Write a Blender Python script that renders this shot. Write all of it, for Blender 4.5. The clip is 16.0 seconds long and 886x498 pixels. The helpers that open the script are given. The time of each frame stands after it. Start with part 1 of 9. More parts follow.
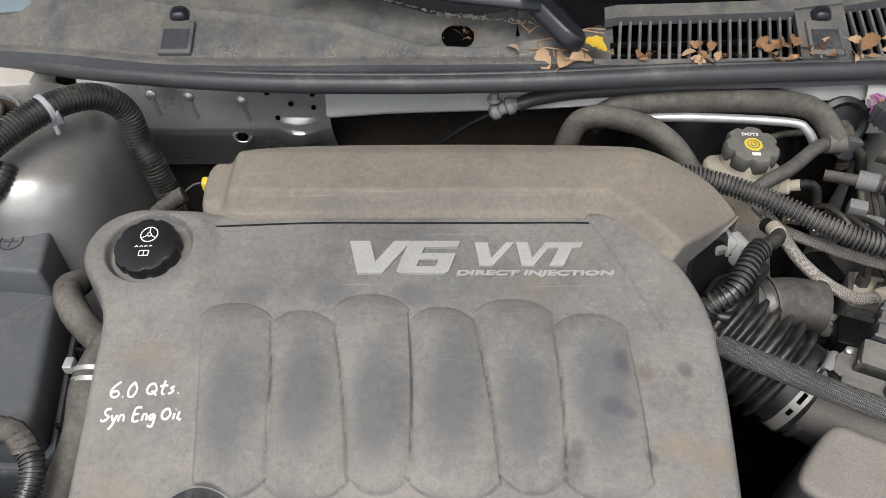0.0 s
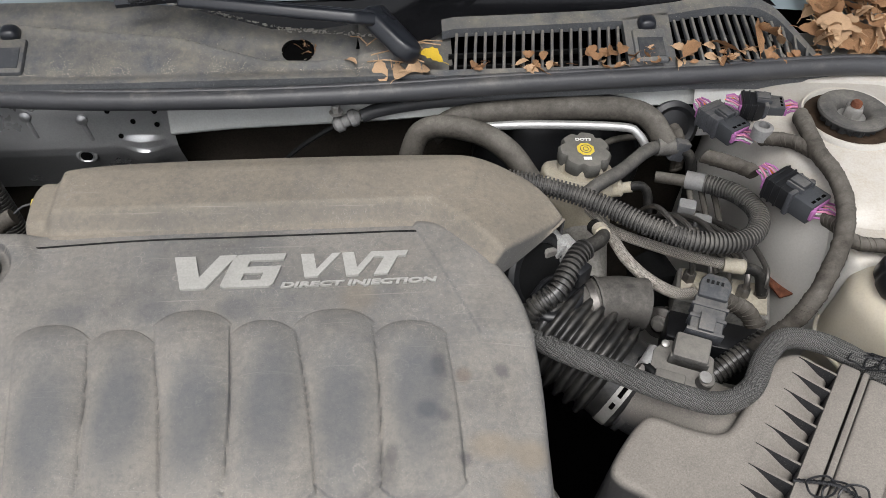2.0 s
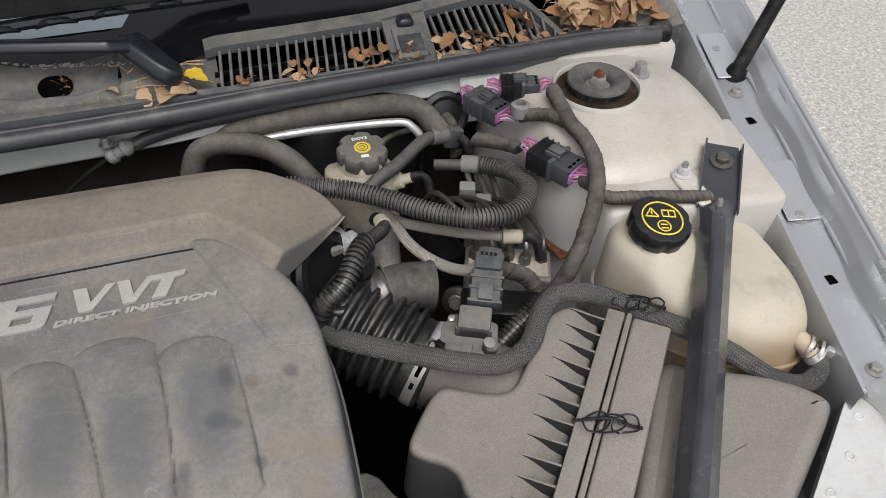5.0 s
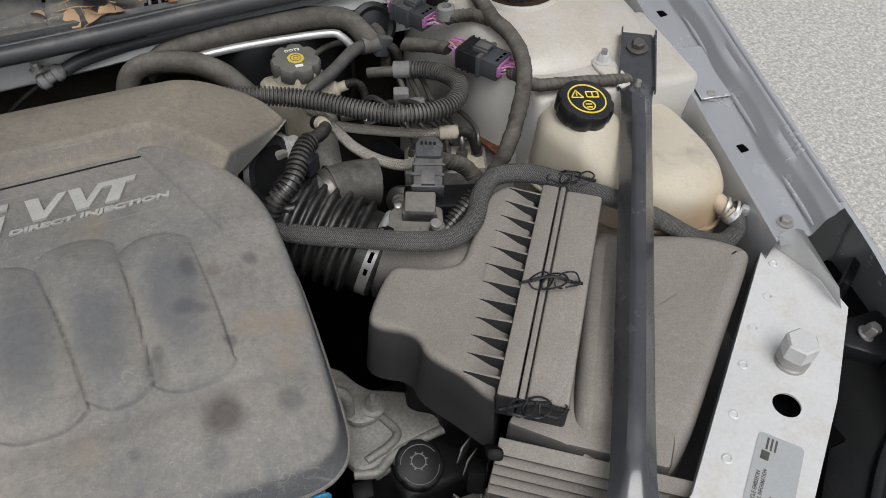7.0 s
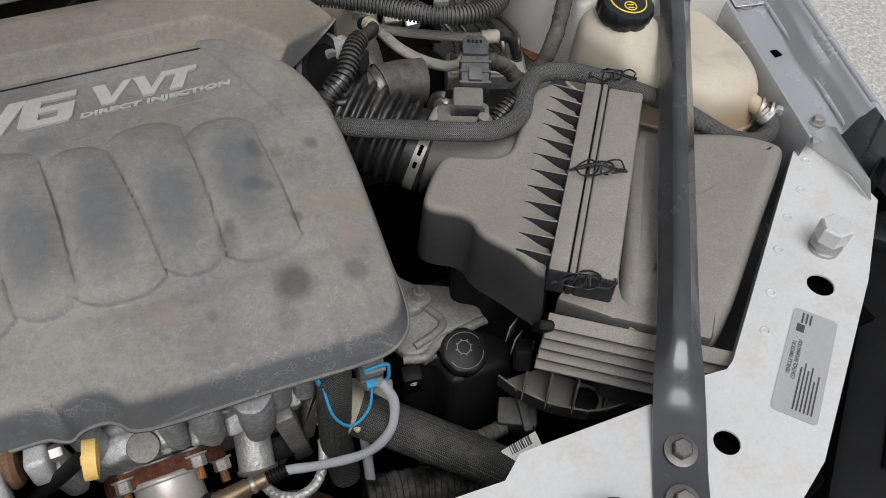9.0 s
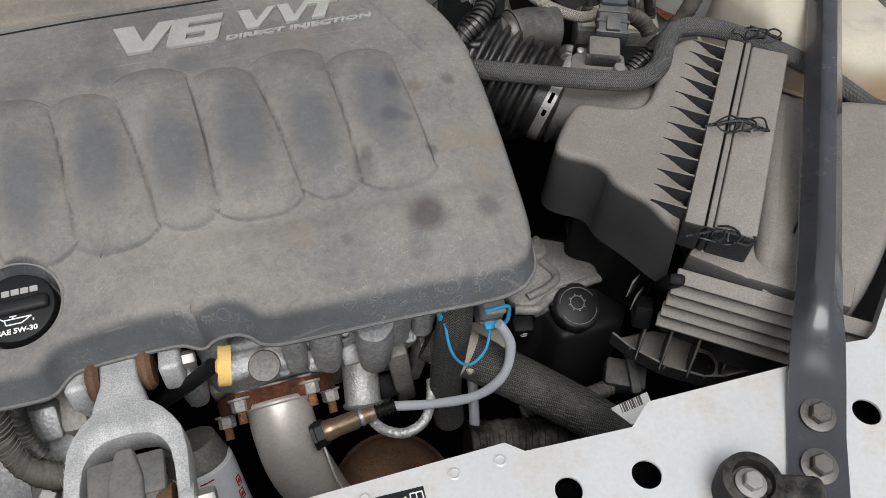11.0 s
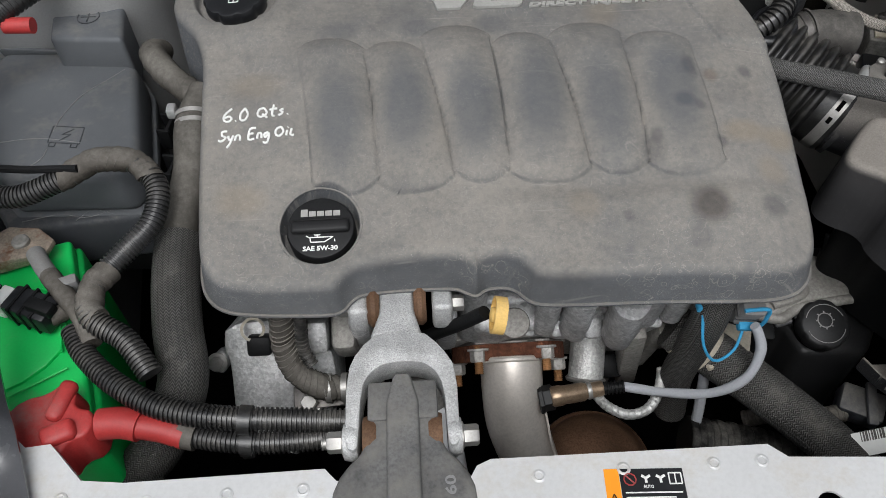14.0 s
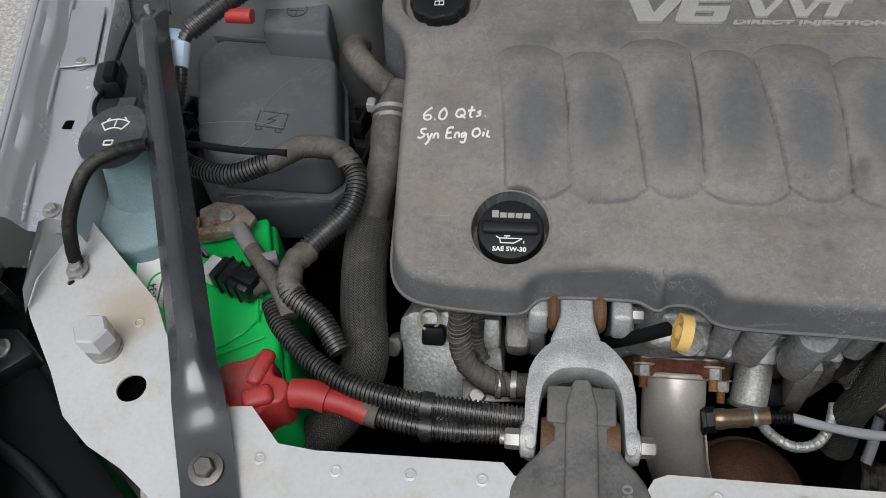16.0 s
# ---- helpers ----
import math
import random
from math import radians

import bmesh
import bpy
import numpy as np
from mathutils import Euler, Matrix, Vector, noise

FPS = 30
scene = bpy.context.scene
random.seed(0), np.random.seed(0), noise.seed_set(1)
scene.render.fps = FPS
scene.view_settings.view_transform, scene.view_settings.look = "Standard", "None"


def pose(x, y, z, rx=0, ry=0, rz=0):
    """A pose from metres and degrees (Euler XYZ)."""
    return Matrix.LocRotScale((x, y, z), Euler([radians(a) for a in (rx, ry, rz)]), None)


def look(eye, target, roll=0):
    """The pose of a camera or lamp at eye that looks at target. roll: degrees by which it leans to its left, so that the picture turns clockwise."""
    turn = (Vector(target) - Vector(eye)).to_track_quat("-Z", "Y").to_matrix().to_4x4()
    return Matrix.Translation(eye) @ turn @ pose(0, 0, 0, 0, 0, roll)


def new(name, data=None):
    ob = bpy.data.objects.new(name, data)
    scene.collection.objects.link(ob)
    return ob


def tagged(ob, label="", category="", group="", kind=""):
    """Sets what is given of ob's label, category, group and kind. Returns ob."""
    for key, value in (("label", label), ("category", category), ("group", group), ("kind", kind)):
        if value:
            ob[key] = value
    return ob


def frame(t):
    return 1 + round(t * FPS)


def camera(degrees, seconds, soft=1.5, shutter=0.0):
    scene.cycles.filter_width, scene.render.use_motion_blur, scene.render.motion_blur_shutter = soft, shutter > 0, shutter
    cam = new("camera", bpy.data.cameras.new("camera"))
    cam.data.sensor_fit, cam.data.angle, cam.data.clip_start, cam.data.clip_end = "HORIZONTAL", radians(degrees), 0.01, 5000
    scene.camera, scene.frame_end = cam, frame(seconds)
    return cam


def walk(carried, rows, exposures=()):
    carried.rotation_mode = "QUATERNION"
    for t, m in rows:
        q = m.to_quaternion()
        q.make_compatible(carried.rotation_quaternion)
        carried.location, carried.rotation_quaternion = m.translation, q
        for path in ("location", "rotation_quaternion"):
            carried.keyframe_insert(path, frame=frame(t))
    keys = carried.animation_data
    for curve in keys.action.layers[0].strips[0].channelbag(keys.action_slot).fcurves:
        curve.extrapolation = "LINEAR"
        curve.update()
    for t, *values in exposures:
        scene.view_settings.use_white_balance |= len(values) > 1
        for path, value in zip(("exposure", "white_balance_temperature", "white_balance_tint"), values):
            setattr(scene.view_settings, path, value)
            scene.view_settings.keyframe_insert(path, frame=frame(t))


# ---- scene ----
cam = camera(59.2, 16.0, 0.7)
PATH = [
    (0, (-0.039, 0.028, 1.503), (-0.095, 1.388, 0.038), -1.7),
    (0.5, (-0.01, 0.026, 1.505), (-0.052, 1.393, 0.045), -1.6),
    (1, (0.015, 0.021, 1.504), (0.005, 1.394, 0.05), -1.3),
    (1.5, (0.05, 0.02, 1.507), (0.092, 1.394, 0.054), -0.3),
    (2, (0.076, 0.017, 1.507), (0.18, 1.397, 0.063), 0.9),
    (2.5, (0.099, 0.011, 1.509), (0.264, 1.394, 0.074), 1.5),
    (3, (0.12, 0.009, 1.511), (0.342, 1.395, 0.086), 2.0),
    (3.5, (0.141, 0.005, 1.513), (0.424, 1.392, 0.1), 2.6),
    (4, (0.159, -0.004, 1.515), (0.491, 1.38, 0.109), 2.6),
    (4.2, (0.168, -0.008, 1.516), (0.518, 1.371, 0.11), 2.4),
    (6.3, (0.147, -0.089, 1.49), (0.697, 1.188, 0.053), 1.4),
    (6.5, (0.142, -0.099, 1.487), (0.7, 1.165, 0.041), 1.6),
    (7, (0.12, -0.116, 1.483), (0.697, 1.113, 0.014), 2.1),
    (7.5, (0.101, -0.136, 1.474), (0.67, 1.07, -0.017), 1.9),
    (8, (0.079, -0.153, 1.467), (0.646, 1.034, -0.04), 2.0),
    (8.5, (0.057, -0.165, 1.464), (0.628, 1.005, -0.054), 2.5),
    (8.7, (0.047, -0.168, 1.461), (0.613, 0.995, -0.064), 2.6),
    (10.8, (-0.033, -0.178, 1.419), (0.39, 1.004, -0.138), 2.0),
    (11, (-0.04, -0.178, 1.417), (0.356, 1.012, -0.141), 1.6),
    (11.5, (-0.065, -0.181, 1.414), (0.278, 1.024, -0.146), 1.4),
    (12, (-0.089, -0.182, 1.416), (0.199, 1.028, -0.15), 1.1),
    (12.5, (-0.108, -0.183, 1.418), (0.126, 1.033, -0.153), 0.7),
    (13, (-0.128, -0.18, 1.42), (0.049, 1.036, -0.158), 0.3),
    (13.5, (-0.15, -0.178, 1.42), (-0.035, 1.04, -0.162), -0.3),
    (14, (-0.171, -0.178, 1.424), (-0.132, 1.041, -0.161), -1.6),
    (14.5, (-0.192, -0.177, 1.427), (-0.223, 1.042, -0.158), -2.6),
    (15, (-0.212, -0.176, 1.431), (-0.32, 1.038, -0.154), -3.9),
    (15.5, (-0.227, -0.183, 1.437), (-0.403, 1.026, -0.147), -5.0),
    (16, (-0.243, -0.187, 1.447), (-0.488, 1.017, -0.13), -6.7),
]
EXPOSURES = [(0.0, 0.55, 6450, 10.8), (2.0, 0.54, 6450, 10.8), (3.0, 0.51, 6480, 11.0), (4.0, 0.40, 6480, 11.0), (6.5, 0.14, 6400, 10.3), (8.0, 0.05, 6350, 10), (11.0, 0.22, 6350, 10.3), (14.5, 0.08, 6280, 9.7), (16.0, -0.12, 6280, 9.7)]
walk(cam, [(t, look(eye, target, roll)) for t, eye, target, roll in PATH], EXPOSURES)

# ---- daylight: bright overcast, soft light from above and in front of the car ----
SUN_UP, SUN_TURN = 58.0, 200.0
world = bpy.data.worlds.new("world")
scene.world = world
world.use_nodes = True
wn, wl = world.node_tree.nodes, world.node_tree.links
wn.clear()
sky = wn.new("ShaderNodeTexSky")
sky.sky_type, sky.sun_disc = "NISHITA", False
sky.sun_elevation, sky.sun_rotation = radians(SUN_UP), radians(SUN_TURN)
sky.air_density, sky.dust_density, sky.ozone_density = 1.0, 4.0, 1.0
grey = wn.new("ShaderNodeHueSaturation")
grey.inputs["Saturation"].default_value = 0.18
bgd = wn.new("ShaderNodeBackground")
bgd.inputs["Strength"].default_value = 0.15
wout = wn.new("ShaderNodeOutputWorld")
wl.new(sky.outputs[0], grey.inputs["Color"])
wl.new(grey.outputs[0], bgd.inputs["Color"])
wl.new(bgd.outputs[0], wout.inputs["Surface"])
sun = new("sun", bpy.data.lights.new("sun", "SUN"))
sun.data.energy, sun.data.angle, sun.data.color = 1.5, radians(35), (1.0, 0.985, 0.965)
sun.matrix_world = look((0.15, -1.3, 3.2), (0, 0, 0))

# ---- materials ----
DUST = (0.205, 0.192, 0.170)


def mk(name, base, rough=0.5, metal=0.0, var=0.25, scale=18.0, bump=0.15, grain=420.0, dust=0.0, dust_color=DUST,
       dust_scale=9.0, coat=0.0, stains=(), rust=0.0, weave=0.0, speck=0.0, trans=0.0, flakes=0.0, spec=0.12, drops=0.0, even=0.0):
    """A worn surface: base colour varied at two scales, settled dust on what faces up, rust patches, woven sleeves, stains."""
    m = bpy.data.materials.new(name)
    m.use_nodes = True
    nt = m.node_tree
    nodes, links = nt.nodes, nt.links
    b = nodes["Principled BSDF"]

    def node(kind, **inputs):
        n = nodes.new(kind)
        for key, value in inputs.items():
            n.inputs[key.replace("_", " ")].default_value = value
        return n

    def mixc(fac, a, c):
        n = nodes.new("ShaderNodeMix")
        n.data_type = "RGBA"
        for sock, value in ((n.inputs[0], fac), (n.inputs[6], a), (n.inputs[7], c)):
            if isinstance(value, bpy.types.NodeSocket):
                links.new(value, sock)
            elif isinstance(value, (int, float)):
                sock.default_value = value
            else:
                sock.default_value = (*value, 1)
        return n.outputs[2]

    def calc(op, a, c=0.0, d=None):
        n = nodes.new("ShaderNodeMath")
        n.operation = op
        for sock, value in zip(n.inputs, (a, c, d)):
            if value is None:
                continue
            if isinstance(value, bpy.types.NodeSocket):
                links.new(value, sock)
            else:
                sock.default_value = value
        return n.outputs[0]

    def ramp(value, lo, hi):
        n = nodes.new("ShaderNodeMapRange")
        links.new(value, n.inputs[0])
        n.inputs[1].default_value, n.inputs[2].default_value = lo, hi
        return n.outputs[0]

    co = node("ShaderNodeTexCoord")
    big = node("ShaderNodeTexNoise", Scale=scale, Detail=5.0, Roughness=0.6)
    fine = node("ShaderNodeTexNoise", Scale=grain, Detail=3.0, Roughness=0.65)
    for n in (big, fine):
        links.new(co.outputs["Object"], n.inputs["Vector"])
    info = node("ShaderNodeObjectInfo")
    dark = tuple(c * (1 - var) for c in base)
    light = tuple(min(1, c * (1 + var)) for c in base)
    color = mixc(ramp(big.outputs[0], 0.3, 0.7), dark, light)
    color = mixc(calc("MULTIPLY", ramp(fine.outputs[0], 0.40, 0.68), min(0.55, var * 2.2)), color, tuple(c * 0.55 for c in dark))
    roughness = calc("ADD", ramp(big.outputs[0], 0.2, 0.8), rough / 0.16 - 0.5)
    roughness = calc("MULTIPLY", roughness, 0.16)
    height = fine.outputs[0]
    if weave:
        uv = node("ShaderNodeSeparateXYZ")
        links.new(co.outputs["UV"], uv.inputs[0])
        fold = calc("PINGPONG", uv.outputs[0], 6.3 / weave)
        w = calc("SINE", calc("MULTIPLY", calc("ADD", uv.outputs[1], calc("MULTIPLY", fold, 1.2)), weave))
        w = calc("MULTIPLY_ADD", w, 0.5, 0.5)
        rim = ramp(fold, 0.0, 1.4 / weave)
        w = calc("MULTIPLY", w, calc("MULTIPLY_ADD", rim, 0.6, 0.4))
        color = mixc(calc("MULTIPLY", calc("SUBTRACT", 1.0, w), 0.95), color, tuple(c * 0.12 for c in base))
        height = calc("ADD", calc("MULTIPLY", fine.outputs[0], 0.3), calc("MULTIPLY", w, 1.2))
    if flakes:
        vor = node("ShaderNodeTexVoronoi", Scale=flakes)
        links.new(co.outputs["Object"], vor.inputs["Vector"])
        color = mixc(calc("MULTIPLY", ramp(vor.outputs["Color"], 0.2, 0.9), 0.5), color, tuple(c * 0.45 for c in base))
        height = calc("ADD", height, vor.outputs["Distance"])
    if rust:
        rn = node("ShaderNodeTexNoise", Scale=26.0, Detail=8.0, Roughness=0.7)
        links.new(co.outputs["Object"], rn.inputs["Vector"])
        rf = ramp(rn.outputs[0], 0.72 - 0.4 * rust, 0.86 - 0.4 * rust)
        color = mixc(rf, color, mixc(ramp(fine.outputs[0], 0.3, 0.7), (0.10, 0.035, 0.018), (0.26, 0.10, 0.04)))
        roughness = calc("MAXIMUM", roughness, calc("MULTIPLY", rf, 0.85))
    if dust:
        geo = node("ShaderNodeNewGeometry")
        up = node("ShaderNodeSeparateXYZ")
        links.new(geo.outputs["Normal"], up.inputs[0])
        dn = node("ShaderNodeTexNoise", Scale=dust_scale * 2.2, Detail=12.0, Roughness=0.74)
        links.new(co.outputs["Object"], dn.inputs["Vector"])
        mid = node("ShaderNodeTexNoise", Scale=150.0, Detail=8.0, Roughness=0.85)
        links.new(co.outputs["Object"], mid.inputs["Vector"])
        amount = calc("MULTIPLY", calc("MULTIPLY_ADD", mid.outputs[0], 2.4, -0.2), ramp(dn.outputs[0], 0.55 - 0.5 * dust, 0.98 - 0.25 * dust))
        if even:
            amount = calc("MULTIPLY_ADD", amount, 1 - even, even * 0.72)
        amount = calc("MULTIPLY", amount, ramp(up.outputs[2], 0.05, 0.85))
        amount = calc("MULTIPLY", amount, calc("MULTIPLY_ADD", fine.outputs[0], 1.0, 0.5))
        amount = calc("MINIMUM", amount, 0.35 + 0.6 * dust)
        color = mixc(amount, color, dust_color)
        roughness = calc("MAXIMUM", roughness, calc("MULTIPLY", amount, 0.9))
    if speck:
        sn = node("ShaderNodeTexVoronoi", Scale=520.0)
        links.new(co.outputs["Object"], sn.inputs["Vector"])
        color = mixc(calc("MULTIPLY", ramp(sn.outputs["Distance"], 0.14, 0.08), speck), color, (0.55, 0.53, 0.48))
    if drops:
        for sc, lo, thick in ((95.0, 0.30, 0.035), (46.0, 0.38, 0.022)):
            dv = node("ShaderNodeTexVoronoi", Scale=sc)
            warp = node("ShaderNodeVectorMath")
            warp.operation = "MULTIPLY_ADD"
            wn_ = node("ShaderNodeTexNoise", Scale=sc * 0.9, Detail=2.0)
            links.new(co.outputs["Object"], wn_.inputs["Vector"])
            links.new(wn_.outputs["Color"], warp.inputs[0])
            warp.inputs[1].default_value = (0.9 / sc,) * 3
            links.new(co.outputs["Object"], warp.inputs[2])
            links.new(warp.outputs[0], dv.inputs["Vector"])
            edge = calc("ABSOLUTE", calc("SUBTRACT", dv.outputs["Distance"], lo))
            line = calc("MULTIPLY", ramp(edge, thick, thick * 0.3), ramp(big.outputs[0], 0.47, 0.6))
            line = calc("MULTIPLY", line, ramp(fine.outputs[0], 0.42, 0.58))
            color = mixc(calc("MULTIPLY", line, drops), color, (0.27, 0.25, 0.22))
        for turn, strength in ((0.5, 0.55), (-0.35, 0.4), (1.3, 0.35)):
            mp = node("ShaderNodeMapping")
            mp.inputs["Rotation"].default_value = (0, 0, turn)
            mp.inputs["Scale"].default_value = (7.0, 420.0, 7.0)
            links.new(co.outputs["Object"], mp.inputs[0])
            sn2 = node("ShaderNodeTexNoise", Scale=1.0, Detail=2.0, Roughness=0.5)
            links.new(mp.outputs[0], sn2.inputs["Vector"])
            cut = calc("MULTIPLY", ramp(sn2.outputs[0], 0.70, 0.78), strength * drops)
            color = mixc(cut, color, (0.30, 0.28, 0.25))
    for x, y, z, r, strength, tone, *long in stains:
        squash = Vector((1, long[0], 0)) if long else Vector((1, 1, 1))
        d = node("ShaderNodeVectorMath")
        d.operation = "DISTANCE"
        wob = node("ShaderNodeVectorMath")
        wob.operation = "MULTIPLY_ADD"
        links.new(big.outputs["Color"], wob.inputs[0])
        wob.inputs[1].default_value = (r * 0.55,) * 3
        links.new(co.outputs["Object"], wob.inputs[2])
        flat = node("ShaderNodeVectorMath")
        flat.operation = "MULTIPLY"
        links.new(wob.outputs[0], flat.inputs[0])
        flat.inputs[1].default_value = squash
        links.new(flat.outputs[0], d.inputs[0])
        d.inputs[1].default_value = Vector((x + r * 0.275, y + r * 0.275, z + r * 0.275)) * squash
        f = ramp(d.outputs["Value"], r * 1.25, r * 0.55)
        color = mixc(calc("MULTIPLY", f, strength), color, tone)
    shade = node("ShaderNodeHueSaturation")
    links.new(color, shade.inputs["Color"])
    links.new(calc("MULTIPLY_ADD", info.outputs["Random"], 0.16, 0.92), shade.inputs["Value"])
    links.new(shade.outputs[0], b.inputs["Base Color"])
    links.new(roughness, b.inputs["Roughness"])
    b.inputs["Metallic"].default_value = metal
    b.inputs["Specular IOR Level"].default_value = spec
    b.inputs["Coat Weight"].default_value = coat
    b.inputs["Coat Roughness"].default_value = 0.12
    if trans:
        b.inputs["Subsurface Weight"].default_value = trans
        b.inputs["Subsurface Radius"].default_value = (0.02, 0.017, 0.011)
        b.inputs["Subsurface Scale"].default_value = 0.6
    bp = node("ShaderNodeBump", Strength=bump, Distance=0.0006)
    links.new(height, bp.inputs["Height"])
    links.new(bp.outputs[0], b.inputs["Normal"])
    return m


COOL, WARM = (0.045, 0.046, 0.052), (0.20, 0.16, 0.11)
STAINS = [(0.100, 0.294, 0, 0.020, 0.62, (0.035, 0.028, 0.025), 1.0), (0.166, 0.443, 0, 0.008, 0.5, COOL, 1.0), (0.125, 0.361, 0, 0.007, 0.5, COOL, 1.0), (0.055, 0.353, 0, 0.012, 0.4, COOL, 0.7),
          (0.160, 0.288, 0, 0.012, 0.45, COOL, 1.0), (0.129, 0.438, 0, 0.008, 0.4, (0.1, 0.07, 0.045), 1.0), (0.106, 0.444, 0, 0.0085, 0.6, COOL, 0.6), (0.093, 0.402, 0, 0.0115, 0.6, COOL, 1.2),
          (0.108, 0.397, 0, 0.007, 0.45, COOL, 1.0), (0.060, 0.366, 0, 0.006, 0.4, COOL, 0.6), (0.02, 0.285, 0, 0.006, 0.35, COOL, 1.0), (0.085, 0.262, 0, 0.012, 0.3, COOL, 0.8)]
STAINS += [(0.150, 0.372, 0, 0.022, 0.42, WARM, 1.6), (0.185, 0.365, 0, 0.018, 0.42, WARM, 1.2), (0.17, 0.33, 0, 0.016, 0.3, WARM, 1.0), (-0.02, 0.30, 0, 0.018, 0.25, WARM, 1.0), (-0.35, 0.33, 0, 0.025, 0.3, WARM, 1.4),
           (-0.34, 0.455, 0, 0.03, 0.25, WARM, 2.0), (0.03, 0.527, 0, 0.02, 0.25, WARM, 1.0)]
STAINS += [(x, 0.405 + 0.008 * (k % 2), 0, 0.026, 0.6, (0.066, 0.073, 0.083), 0.42) for k, x in enumerate((-0.254, -0.186, -0.118, -0.049, 0.016, 0.086))]
STAINS += [(x, 0.52, 0, 0.020, 0.45, (0.070, 0.074, 0.080), 1.6) for x in (-0.25, -0.17, -0.09)]
M = {}
M["cover"] = mk("cover_plastic", (0.085, 0.09, 0.097), 0.55, var=0.28, scale=16, bump=0.6, grain=900, dust=0.72, dust_scale=2.2, speck=0.4, stains=STAINS, dust_color=(0.245, 0.225, 0.195), drops=0.75)
M["cover_rear"] = mk("cover_rear_plastic", (0.09, 0.09, 0.09), 0.65, var=0.2, scale=12, bump=0.6, grain=900, dust=1.0, dust_scale=2.2, speck=0.3, dust_color=(0.235, 0.205, 0.162), drops=0.5)
M["letter"] = mk("letter_grey", (0.33, 0.326, 0.305), 0.5, var=0.12, bump=0.1)
M["black"] = mk("black_plastic", (0.008, 0.0082, 0.0085), 0.5, var=0.3, bump=0.2)
M["black_clean"] = mk("black_satin", (0.012, 0.0125, 0.014), 0.36, var=0.25, bump=0.12, spec=0.4)
M["airbox"] = mk("airbox_plastic", (0.032, 0.032, 0.034), 0.5, var=0.25, scale=10, bump=0.45, grain=600, dust=0.9, dust_scale=7, speck=0.25, even=0.72,
                 dust_color=(0.285, 0.26, 0.228))
M["cap_black"] = mk("worn_black_cap", (0.045, 0.046, 0.047), 0.42, var=0.12, bump=0.15, spec=0.4)
M["rubber"] = mk("black_rubber", (0.013, 0.0128, 0.0125), 0.5, var=0.3, bump=0.25, dust=0.2)
M["rubber_dusty"] = mk("dusty_rubber", (0.055, 0.050, 0.043), 0.7, var=0.35, scale=30, bump=0.5, grain=260, dust=0.5)
M["strut_rubber"] = mk("strut_rubber", (0.115, 0.114, 0.112), 0.65, var=0.3, scale=25, bump=0.4, grain=300, dust=0.3)
M["mount_rubber"] = mk("mount_rubber", (0.05, 0.05, 0.05), 0.55, var=0.35, scale=30, bump=0.4, grain=300, dust=0.35)
M["grime"] = mk("rusty_grime", (0.045, 0.030, 0.02), 0.85, var=0.5, scale=50, bump=1.0, grain=200, rust=0.15)
M["loom"] = mk("loom_plastic", (0.021, 0.0207, 0.0203), 0.32, var=0.3, bump=0.12, dust=0.20, spec=0.5)
M["sleeve"] = mk("woven_sleeve", (0.19, 0.187, 0.18), 0.55, var=0.2, bump=1.0, weave=2900)
M["sleeve_coarse"] = mk("coarse_sleeve", (0.12, 0.117, 0.11), 0.55, var=0.25, bump=1.0, weave=2100, dust=0.1)
M["steel_braid"] = mk("steel_braid", (0.66, 0.61, 0.54), 0.45, metal=0.3, var=0.15, bump=0.8, weave=3400, dust=0.2)
M["bellows"] = mk("bellows_rubber", (0.014, 0.0138, 0.0135), 0.34, var=0.3, bump=0.2, dust=0.14, spec=0.5)
M["sensor_grey"] = mk("dusty_sensor_plastic", (0.1, 0.097, 0.092), 0.6, var=0.25, scale=40, bump=0.5, dust=0.6)
M["elbow_rubber"] = mk("elbow_rubber", (0.04, 0.038, 0.036), 0.6, var=0.15, scale=14, bump=0.3, dust=0.35)
M["tape"] = mk("cloth_tape", (0.060, 0.053, 0.045), 0.7, var=0.4, scale=60, bump=0.9, grain=300, dust=0.4)
M["silver"] = mk("silver_paint", (0.45, 0.46, 0.475), 0.24, metal=0.55, var=0.03, bump=0.02, grain=900, coat=0.7, spec=0.45)
M["bay"] = mk("bay_paint", (0.58, 0.585, 0.575), 0.42, metal=0.2, var=0.07, scale=6, bump=0.04, grain=300, coat=0.2, dust=0.22, dust_color=(0.42, 0.37, 0.3), spec=0.45)
M["panel"] = mk("panel_paint", (0.52, 0.52, 0.515), 0.4, metal=0.15, var=0.06, scale=5, bump=0.05, grain=240, dust=0.12, dust_color=(0.4, 0.34, 0.25),
                stains=[(-0.655, 0.205, 0.803, 0.035, 0.5, (0.4, 0.27, 0.13))], spec=0.45)
M["tower"] = mk("tower_paint", (0.50, 0.485, 0.455), 0.45, metal=0.05, var=0.08, scale=7, bump=0.05, coat=0.15, dust=0.5, dust_color=(0.38, 0.32, 0.24), spec=0.45)
M["tower_dirty"] = mk("tower_dirty_paint", (0.40, 0.40, 0.395), 0.36, metal=0.62, var=0.08, scale=7, bump=0.03, coat=0.3, dust=0.5, dust_color=(0.25, 0.22, 0.17), spec=0.45)
M["flange"] = mk("flange_paint", (0.43, 0.445, 0.435), 0.45, metal=0.1, var=0.10, scale=8, bump=0.04, coat=0.15, dust=0.35, dust_color=(0.27, 0.25, 0.21), spec=0.4)
M["sticker_old"] = mk("sticker_remains", (0.40, 0.38, 0.30), 0.8, var=0.35, scale=60, bump=0.3, dust=0.4)
